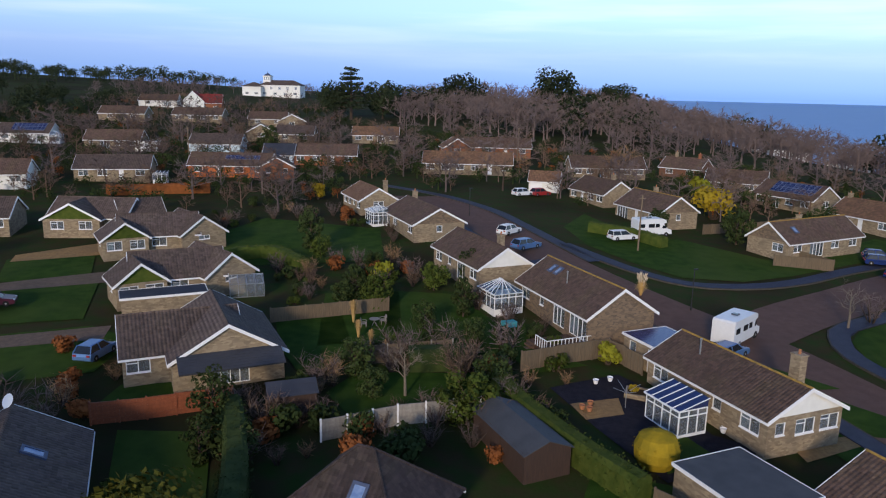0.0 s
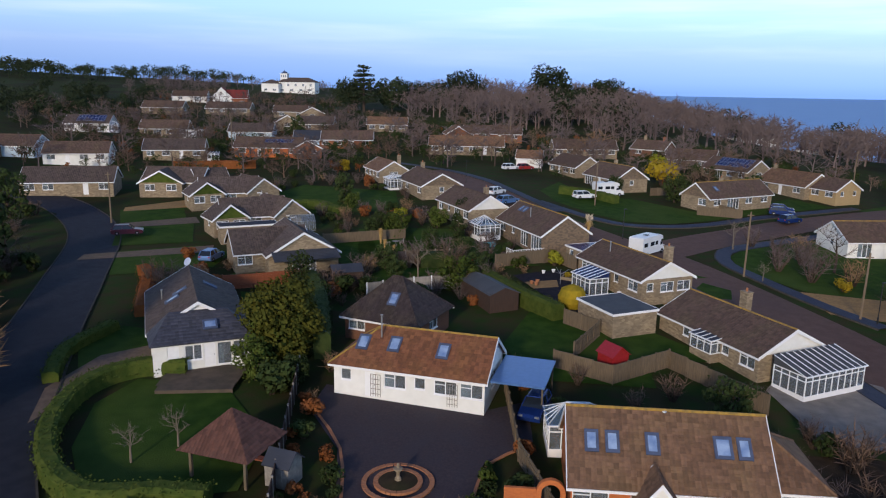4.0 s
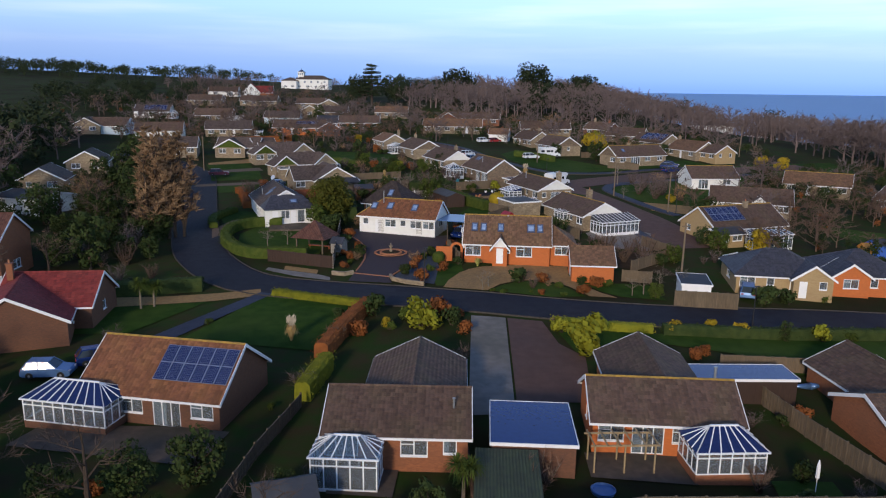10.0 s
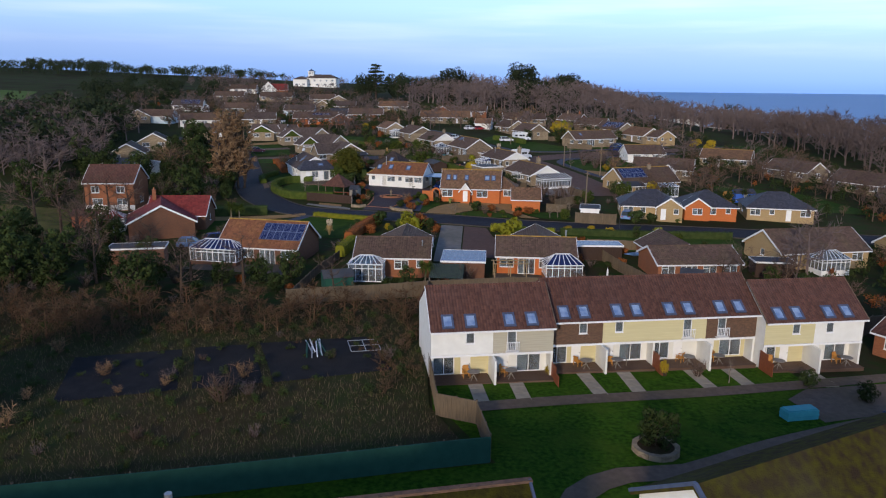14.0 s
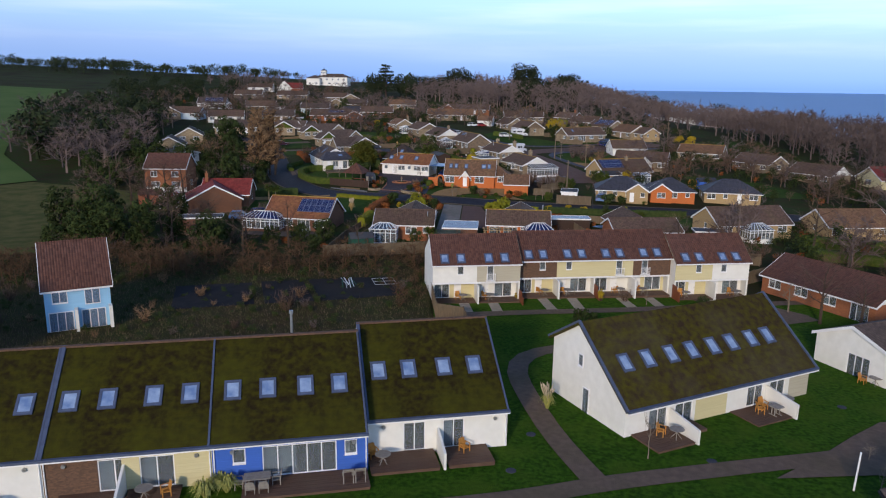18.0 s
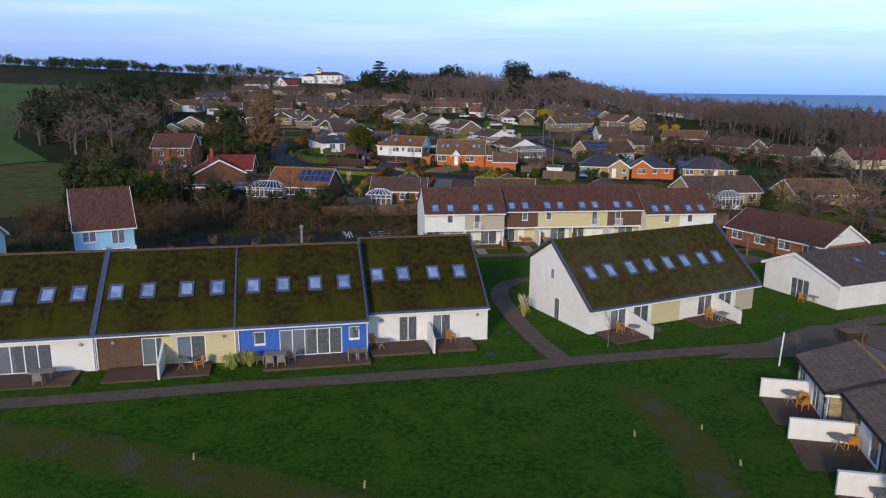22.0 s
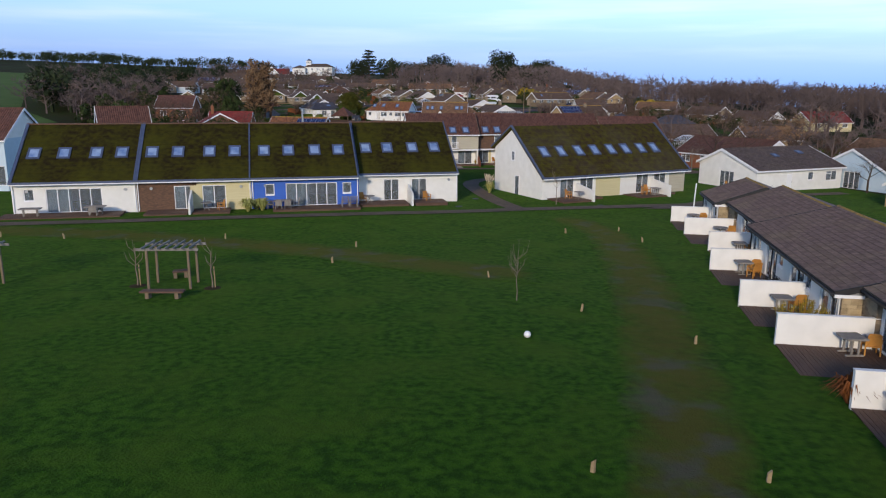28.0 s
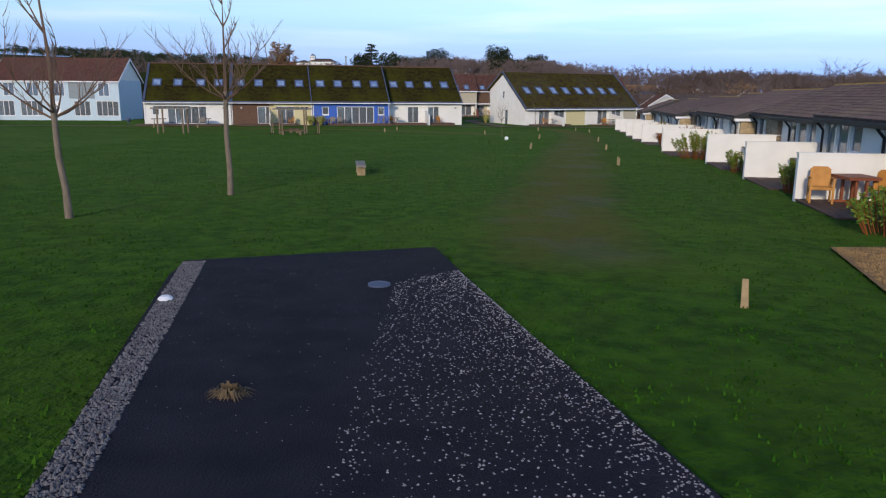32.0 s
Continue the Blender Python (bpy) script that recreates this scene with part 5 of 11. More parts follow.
# east side of the estate road
e1 = bungalow(28.6, 135.5, -64, 10.6, 7.0, STONE, TILE, "stone bungalow with bay windows and brown roof", "wdww", "ww", "", "", hr=4.55, dz=-0.2)
chimney(e1["parent"], ONE, 1.5, 1.4, 3.5, 5.4)
e2 = bungalow(34.54, 119.8, -68, 11.9, 7.6, STONE, TILE, "stone bungalow with a lichened brown roof", "Pdw", "ww", "", "s", gables=(STONE, DARKSTONE), lichen=True, hr=4.8, dz=0.05)
chimney(e2["parent"], ONE, -1.5, 1.0, 3.5, 5.5)
bungalow(38.8, 174.5, 2, 17, 7.5, STONE, TILE, "long stone bungalow near the wood", "wwpwww", "ww", "w", "")
e4 = bungalow(60.5, 180.5, -40, 10, 8, DARKBRICK, TILE, "brown bungalow with white fascia by the wood", "ww", "ww", "", "w")
chimney(e4["parent"], ONE, -2.5, 0, 3.8, 5.8)
chimney(e4["parent"], ONE, 3.2, 0, 3.8, 5.6, material=REDBRICK)
e5 = bungalow(71.8, 146.2, -60, 13, 8, STONE, TILE, "stone bungalow with a blue solar roof", "wpww", "ww", "", "w", hr=4.8)
solar(e5, 1.0, 0.6, 9, 2)
bungalow(66, 162, -28, 12, 7.5, STONE, TILE, "stone bungalow behind the solar roof", "ww", "ww", "", "")
e6 = bungalow(52.3, 103.69, 28.4, 16.5, 6.8, STONE, TILE, "stone bungalow with golden lichen on its roof", "wPww", "ww", "-w", "", lichen=True, gables=(DARKSTONE, DARKSTONE), hr=4.75, dz=0.2)
rooflight(e6, -5.0, 0.55, w=0.7, h=1.0)
chimney(e6["parent"], ONE, -1.5, 0.4, 3.8, 5.4)
e7 = bungalow(78.2, 128.4, -66, 12.4, 8, STONE, WARMTILE, "stone bungalow with a reddish roof", "wdw", "ww", "", "", hr=4.8)
chimney(e7["parent"], ONE, -5.4, 0, 4.0, 5.6)
wing(e7, 9.0, 1.0, 0, 6.5, 7, 2.3, 4.3, TANBRICK, TILE, "ww", "", "", "ss")
# estate south of the estate road
s1 = bungalow(50.88, 26.65, 21.5, 13.9, 8.4, TANBRICK, TILE, "tan stone bungalow with solar panels on its roof", "w-pww", "ww", "ss", "", hr=5.1, gables=(TANBRICK, STONE), lichen=True, dz=-0.2)
solar(s1, -3.4, 0.62, 6, 2, w=1.0, h=1.5)
chimney(s1["parent"], ONE, 1.6, -0.5, 4.0, 5.7)
wing(s1, -6.2, -5.2, 0, 5.0, 3.0, 2.1, 2.7, TANBRICK, FLATROOF, "ww", "", "s", "")
s2 = bungalow(64.6, 50.0, -20, 14, 8, STONE, TILE, "stone bungalow with white porch and garage door", "gwwdw", "ww", "", "w", gables=(STONE, STONE))
wing(s2, 1.5, -4.2, -90, 3, 3.2, 2.3, 3.6, WHITE, TILE, "", "", "", "w")
s3 = bungalow(67.8, 80.0, 5, 10.5, 7.8, WHITE, TILE, "white gabled bungalow with a brown roof", "pw", "ww", "s", "", gables=(WHITE, WHITE), lichen=True)
s4 = bungalow(92.4, 76.6, -28, 13, 7.8, STONE, WARMTILE, "stone bungalow with a reddish lichened roof", "wdww", "ww", "", "w", lichen=True)
bungalow(103, 57, -62, 13, 7.6, STONE, TILE, "stone bungalow near the wood", "www", "ww", "", "w")
bungalow(107, 38, -60, 13, 7.6, STONE, TILE, "stone bungalow near the wood with white gable", "www", "ww", "", "", gables=(STONE, WHITE))
q7 = bungalow(124, 35, 15, 14, 8.5, CREAM, BRIGHTRED, "house with a bright red tiled roof", "www", "ww", "w", "", hr=5.2)
chimney(q7["parent"], ONE, -1, 0, 4.5, 6.2)
# left side, along the lane
l1 = bungalow(-24.26, 33.0, -67, 13.6, 8.0, WHITE, GREYTILE, "white bungalow with a grey tiled roof and slate lean-to", "s-ws", "ww", "", "", hr=4.8, gables=(WHITE, WHITE), he=2.5, dz=0.0)
rooflight(l1, 1.6, 0.55)
rooflight(l1, 0.6, 0.72, w=0.5)
rooflight(l1, -1.8, 0.62, side=1, w=0.7)
flue(l1["parent"], ONE, -0.5, -2.8, 3.2, 4.2)
lean = Shape()
lean.slope((10.2, -4.1, 2.35), (10.2, 4.1, 2.35), (6.9, -2.4, 4.2), (6.9, 2.4, 4.2))
lean.slope((6.9, -4.3, 2.45), (10.2, -4.1, 2.35), (6.9, -2.4, 4.2), (6.9, -2.4, 4.2))
lean.slope((10.2, 4.1, 2.35), (6.9, 4.3, 2.45), (6.9, 2.4, 4.2), (6.9, 2.4, 4.2))
part("lean_to_roof", lean, SLATE, l1["parent"], "blue-grey slate lean-to roof")
lw = Shape()
lw.wall((6.8, -3.9), (9.8, -3.9), -0.8, 2.4)
lw.wall((9.8, 3.9), (6.8, 3.9), -0.8, 2.4)
lw.wall((9.8, -3.9), (9.8, 3.9), -0.8, 2.4, fit_openings(l1["parent"], ONE, (9.8, -3.9), (9.8, 3.9), 0, [("d", 1.6, 0.9, 0.02, 2.05), ("w", 3.2, 1.4, 0.7, 2.05), ("d", 4.5, 0.9, 0.02, 2.05), ("p", 5.7, 1.2, 0.05, 2.05), ("w", 7.0, 1.2, 0.5, 2.05)]))
part("lean_to_wall", lw, WHITE, l1["parent"])
rooflight(dict(m=pose(0, 0, 0, 0, 0, 90), fy=10.2, zf=2.35, hr=4.2, ridge_y=-6.9, parent=l1["parent"]), 0.8, 0.45, w=1.0, h=0.8)
part("satellite_dish", Shape(pose(-6.4, 0, 5.4, 60, 0, 40)).lathe([(0.02, 0), (0.25, 0.04), (0.42, 0.12), (0.45, 0.15)], 14), UPVC, l1["parent"])
l2 = bungalow(-23.2, 56.9, 25, 9.2, 7.4, STONE, GREYTILE, "stone bungalow with a dark roof and broad gable", "w-n-", "ww", "", "", gables=(STONE, STONE), dz=0.0)
wing(l2, 3.2, -1.0, -90, 10.5, 8.6, 2.4, 4.9, STONE, GREYTILE, "", "w", "", "P", gables=(STONE, STONE))
part("bay_roof", Shape().slope((-0.8, -8.4, 2.1), (7.2, -8.4, 2.1), (-0.8, -6.4, 2.9), (7.2, -6.4, 2.9)), FLATROOF, l2["parent"])
l3 = bungalow(-31.6, 82.0, 25, 9.4, 6.6, STONE, GREYTILE, "stone bungalow with dark roof and green gable", "sws", "ww", "", "w", gables=(STONE, STONE))
wing(l3, 4.0, 0.4, -70, 8, 5.8, 2.4, 4.5, STONE, GREYTILE, "", "", "", "n")
wing(l3, -4.2, -2.0, -80, 5, 5, 2.4, 4.3, STONE, GREYTILE, "s", "", "", "ww", gables=(STONE, HEDGE))
l4 = bungalow(-40.6, 99.6, 22, 9.8, 6.8, STONE, GREYTILE, "stone bungalow with dark roof and white bargeboards", "sws", "ww", "", "w")
wing(l4, 4.2, 0.4, -70, 8, 6.0, 2.4, 4.5, STONE, GREYTILE, "", "", "", "n")
wing(l4, -4.4, -2.2, -80, 5.4, 5.4, 2.4, 4.3, STONE, GREYTILE, "s", "", "", "ww", gables=(STONE, HEDGE))
l5 = bungalow(-53.6, 109.0, 0, 11, 7.4, STONE, GREYTILE, "stone bungalow with a dark roof beside a blue shed", "", "ww", "", "")
wing(l5, -1.5, -2.4, -85, 6.5, 7.6, 2.4, 4.5, STONE, GREYTILE, "", "", "", "ww", gables=(STONE, HEDGE))
wing(l5, 5.5, 1.0, 35, 6, 6, 2.4, 4.4, STONE, GREYTILE, "", "", "", "w")
bungalow(-73.0, 105.0, 14, 15.5, 7.8, STONE, GREYTILE, "long stone bungalow with a dark roof and white door", "ww-dw", "ww", "w", "")
bungalow(-69.5, 150.5, 12, 14, 7.6, STONE, GREYTILE, "stone bungalow with a dark roof and steps", "wwdw", "ww", "", "")
l8 = bungalow(-47.5, 160.0, 2, 17, 7.5, ORANGEBRICK, TILE, "orange brick bungalow with solar panels", "wdww", "ww", "", "")
solar(l8, 2.5, 0.62, 7, 1, h=1.4)
wing(l8, 9.5, -1.5, -78, 8, 7, 2.4, 4.3, REDBRICK, TILE, "", "", "", "ss")
bungalow(-87.5, 137.0, 14, 13.5, 7.5, WHITE, TILE, "pale bungalow with a light brown roof", "wdww", "ww", "", "w")
bungalow(-88.0, 192.0, 8, 13.5, 7.5, STONE, TILE, "stone bungalow with a pale brown roof", "spww", "ww", "", "")
l11 = bungalow(-113.0, 195.0, 6, 13, 7.5, WHITE, GREYTILE, "white bungalow with a solar roof", "www", "ww", "", "", gables=(WHITE, WHITE))
solar(l11, 1.0, 0.6, 8, 2)
bungalow(-112, 253, 4, 15, 8, STONE, TILE, "far stone bungalow on the hill", "ww", "w", "", "w")
bungalow(-120, 305, 6, 15, 8, WHITE, TILE, "far pale bungalow on the hill", "wP", "w", "w", "")
bungalow(-89, 262, 3, 17, 8, STONE, TILE, "far stone bungalow on the hill", "wwww", "w", "", "")
bungalow(-64, 262, 4, 13, 8, STONE, TILE, "far bungalow with brown roof", "ww", "w", "", "")
bungalow(-55, 258, -78, 11, 9, STONE, TILE, "far bungalow, gable to the estate", "w", "w", "", "w")
bungalow(-58, 226, -75, 11, 8, STONE, TILE, "far tan bungalow with a gable", "w", "w", "", "w")
bungalow(-62, 196, 3, 13, 8, PALEBLUE, GREYTILE, "grey blue bungalow behind a fir", "ww", "w", "w", "")
bungalow(-46, 222, 3, 11, 8, STONE, GREYTILE, "far bungalow by the road", "ww", "w", "", "")
bungalow(-30, 180, 4, 15, 8, REDBRICK, TILE, "brick bungalow with a long brown roof", "wwdw", "w", "", "")
bungalow(-41, 178, 4, 7, 7, PALEBLUE, FLATROOF, "pale annexe with blue roof panels", "ww", "w", "", "")
rh = bungalow(-102, 295, -80, 9, 8, WHITE, BRIGHTRED, "white and red house with a steep gable", "w", "w", "", "ww", he=3.8, hr=7.6)
wing(rh, 0, 6, 90, 9, 7, 3.4, 6.5, REDBRICK, BRIGHTRED, "ww", "", "", "")
# left behind the poplars
bungalow(-81.6, 78, -72, 10, 8, STONE, GREYTILE, "dark bungalow among trees, gable forward", "w", "w", "", "ww")
bungalow(-77.0, 53, -72, 10, 8, STONE, GREYTILE, "dark bungalow among trees with dim windows", "w", "w", "", "sw")
bungalow(-106.0, 143, 0, 12, 7.6, PALEBLUE, TILE, "pale blue bungalow on the slope", "ww", "w", "", "")
bungalow(-112.5, 141, -75, 9, 8, STONE, TILE, "stone bungalow gable on the slope", "w", "w", "", "ww")
bungalow(-66, 34, -20, 10, 8, WHITE, FELT, "flat roofed white house among trees", "wdw", "w", "", "w", hr=3.2)
rb = bungalow(-51, -4, 5, 8.5, 7.5, REDBRICK, REDTILE, "two storey red brick house with white ground floor", "ww", "ww", "", "w", he=5.0, hr=7.6, name="house")
for i, wx in enumerate((-2.4, 2.0)):
    window(rb["parent"], pose(wx, -3.86, 3.1), 1.4, 1.2)
part("render_band", Shape().box(-4.3, -3.85, 0.0, 4.3, -3.78, 0.9), WHITE, rb["parent"])
# white house with the tower on the hill
villa = thing("villa", -95, 405, -4, "large white villa with a lantern tower on the hill", "house")
shell(villa, pose(4, 0, 0), 22, 10, 6.0, 8.4, WHITE, GREYTILE, "wwww", "ww", "w", "w", hip=(True, True))
shell(villa, pose(-10, -5, 0), 10, 9, 5.0, 7.0, WHITE, GREYTILE, "ww", "ww", "w", "w", hip=(True, True))
for k in range(5):
    window(villa, pose(-5 + 4.4 * k, -5.1, 3.6), 1.3, 1.5)
tower = Shape().box(-6, -2, 0, -2, 2, 10.5).box(-6.3, -2.3, 10.5, -1.7, 2.3, 10.8)
tp = part("tower", tower, WHITE, villa)
for k in range(3):
    window(villa, pose(-5.2 + 1.2 * k, -2.1, 8.6), 0.8, 1.5)
part("tower_roof", Shape(pose(-4, 0, 10.8)).lathe([(2.3, 0), (1.2, 0.9), (0.15, 1.4), (0.1, 2.2)], 12), LEAD, villa)
for k, (vx, vy, vl) in enumerate(((150, 330, 26), (192, 372, 22), (236, 392, 30))):
    bungalow(vx, vy, -10 + 6 * k, vl, 12, WHITE, FELT, "pale flat roofed building beyond the wood", "wwww", "ww", "w", "w", he=5.5, hr=6.3, name="house")

# nearest houses by the lane
wh_front = bungalow(-2.03, 21.72, -15.6, 12.2, 6.3, WHITE, RUSTTILE, "white bungalow with a rust orange roof and four rooflights", "sdwsww", "ww", "", "w", hr=4.75, hip=(True, False), lichen=True, he=2.6, dz=0.12)
for u, v in ((-4.2, 0.55), (-1.6, 0.58), (2.4, 0.55)):
    rooflight(wh_front, u, v)
flue(wh_front["parent"], ONE, -2.9, -1.0, 4.2, 6.0)
part("carport_roof", Shape(pose(-0.9, 0.4, 0)).box(7.3, -3.2, 2.3, 11.4, 2.6, 2.42), CARBLUE, wh_front["parent"], "blue carport roof")
cp = Shape(pose(-0.9, 0.4, 0))
for px, py in ((11.2, -3.0), (11.2, 2.4)):
    cp.box(px - 0.06, py - 0.06, -0.3, px + 0.06, py + 0.06, 2.3)
part("carport_posts", cp, FENCE, wh_front["parent"])
tre = Shape(pose(0, 0.65, 0))
for bx in (-3.0, 3.2):
    for i in range(5):
        tre.box(bx + i * 0.2, -3.86, 0.1, bx + i * 0.2 + 0.03, -3.82, 1.9)
        tre.box(bx, -3.87, 0.3 + i * 0.4, bx + 0.83, -3.83, 0.33 + i * 0.4)
part("trellis", tre, GREYWOOD, wh_front["parent"])
oh = bungalow(13.27, 7.28, -4.5, 11.2, 6.9, ORANGEBRICK, WARMTILE, "orange brick bungalow with a ribbed brown roof", "W-sW-", "ww", "", "", hr=5.5, lichen=True, he=2.5, dz=0.23)
for u in (-4.4, -3.2, -0.9, 3.1, 4.3):
    rooflight(oh, u, 0.56, w=0.62 if u != 3.1 else 0.85, h=1.1)
part("vent", Shape().lathe([(0.14, 4.9), (0.14, 5.35), (0.22, 5.4), (0.16, 5.6), (0.03, 5.66)], 8), STEEL, oh["parent"])
wing(oh, 7.2, 0.4, 0, 3.2, 5.9, 2.4, 4.3, ORANGEBRICK, WARMTILE, "w", "", "", "", hip=(False, True))
wing(oh, -0.9, -3.9, -90, 1.8, 1.9, 2.2, 3.4, ORANGEBRICK, WARMTILE, "", "", "", "d", gables=(WHITE, WHITE))
arch = Shape(pose(0.9, 0.7, 0))
for i in range(10):
    a0, a1 = math.pi * i / 10, math.pi * (i + 1) / 10
    arch.add([(-7.6 + r * math.cos(a), yy, 1.5 + r * math.sin(a)) for yy in (-3.9, -3.6) for r in (0.55, 0.85) for a in (a0, a1)], [(0, 1, 3, 2), (4, 6, 7, 5), (0, 4, 5, 1), (2, 3, 7, 6)])
arch.box(-8.45, -3.9, -0.5, -8.15, -3.6, 1.5).box(-7.05, -3.9, -0.5, -6.75, -3.6, 1.5).box(-10.3, -3.85, -0.5, -8.45, -3.65, 1.7)
part("garden_arch", arch, ORANGEBRICK, oh["parent"])
gh = bungalow(23.31, -0.29, -3.2, 5.1, 5.2, ORANGEBRICK, WARMTILE, "orange brick garage with a ribbed roof and white door", "", "", "g", "", he=2.3, hr=3.9, name="garage", dz=0.0)
# row south of the lane
b0 = bungalow(-15.21, -36.72, -9.2, 11.2, 8.2, DARKBRICK, RUSTTILE, "brown brick bungalow with orange roof and solar panels", "wwpw", "ww", "", "", hr=5.25, lichen=True, gables=(DARKBRICK, DARKBRICK), he=2.5, dz=-0.25)
solar(b0, 2.8, 0.58, 6, 2, w=0.95, h=1.55)
b1 = bungalow(2.81, -43.17, 0, 9.3, 6.8, REDBRICK, TILE, "brick bungalow with a grey-brown ribbed roof", "P-ws", "w", "", "", hr=4.25, he=2.5, dz=0.15)
wing(b1, 0.8, 5.3, 90, 10.4, 7.0, 2.3, 4.0, REDBRICK, TILE, "", "", "", "")
flue(b1["parent"], ONE, 3.7, -1.6, 3.0, 4.2)
b2 = bungalow(21.31, -40.08, -2.5, 10.1, 6.5, ORANGEBRICK, TILE, "orange brick bungalow with a brown ribbed roof", "wpw-", "w", "s", "", hr=4.3, lichen=True, he=2.5, dz=0.1)
wing(b2, 0.6, 5.5, 90, 10.4, 6.8, 2.3, 4.0, ORANGEBRICK, TILE, "", "", "s", "")
flue(b2["parent"], ONE, 4.0, 0.3, 3.9, 5.2, 0.1)
b3 = bungalow(42.4, -38.2, 6, 11, 7.4, REDBRICK, TILE, "brick bungalow with a brown roof behind bare trees", "wpww", "w", "", "", hr=3.9)
wing(b3, 0.0, 5.5, 90, 10.4, 6.8, 2.3, 4.0, REDBRICK, TILE, "", "", "s", "")
b4 = bungalow(62.4, -28.2, 13, 14, 8.6, TANBRICK, TILE, "tan brick bungalow with a brown roof", "w--w", "w", "s", "", hr=4.8)
bungalow(82, -26, 8, 12, 8.4, TANBRICK, WARMTILE, "tan brick bungalow with reddish roof", "w--w", "w", "s", "", hr=4.8)
rr = bungalow(-35.1, -22.8, -68, 9, 9.5, DARKBRICK, BRIGHTRED, "brick house with a bright red roof", "w", "w", "", "", hr=4.9, gables=(DARKBRICK, DARKBRICK))
wing(rr, -4, 3, 75, 9, 7, 2.6, 5.0, DARKBRICK, BRIGHTRED, "", "", "", "s")
chimney(rr["parent"], ONE, -4, -1, 4.6, 6.2, material=REDBRICK)
for gx, gy, ga, gl, gwid, mt in ((46.5, 0.5, -8, 10.5, 8.5, TANBRICK), (57.5, 2.2, -4, 9.0, 9.0, ORANGEBRICK), (71, 3.5, -10, 11.5, 9.0, TANBRICK)):
    gg = bungalow(gx, gy, ga, gl, gwid, mt, SLATE, "hipped bungalow with a blue-grey slate roof", "wsdw" if mt is TANBRICK else "-ws", "ww", "w", "s", hr=4.7, hip=(True, True))
    if gx < 70:
        wing(gg, 3.2 if gx < 50 else -2.6, -3.4, -90, 3.6, 4.4, 2.4, 3.9, mt, SLATE, "", "", "", "ds" if gx < 50 else "w")
q3 = bungalow(57.5, -73.5, -62, 15, 7.8, REDBRICK, REDTILE, "brick bungalow with a dark red roof and white gable", "wwwp", "w", "", "", gables=(REDBRICK, WHITE))
bungalow(92, -60, 15, 12, 8, CREAM, WARMTILE, "cream bungalow with reddish brown roof", "ww", "w", "", "w")
bungalow(84, -66, -70, 9, 7, CREAM, WARMTILE, "cream gabled bungalow with brown roof", "w", "w", "", "ww")

sb = thing("shore_house", 170, 302, -28, "large white house with hipped brown roof near the shore", "house")
shell(sb, ONE, 17, 9, 6.4, 8.8, WHITE, TILE, "wwwwww", "www", "ww", "ww", hip=(True, True))

# holiday park: mossy terrace
# units from west to east: (length, offset forward)
ROW_YAW = 14.0
ROW_AT = Vector((7.05, -116.6, 0))  # front corner between the blue and the white home
ra = Vector((math.cos(radians(ROW_YAW)), math.sin(radians(ROW_YAW)), 0))
rn = Vector((-ra.y, ra.x, 0))


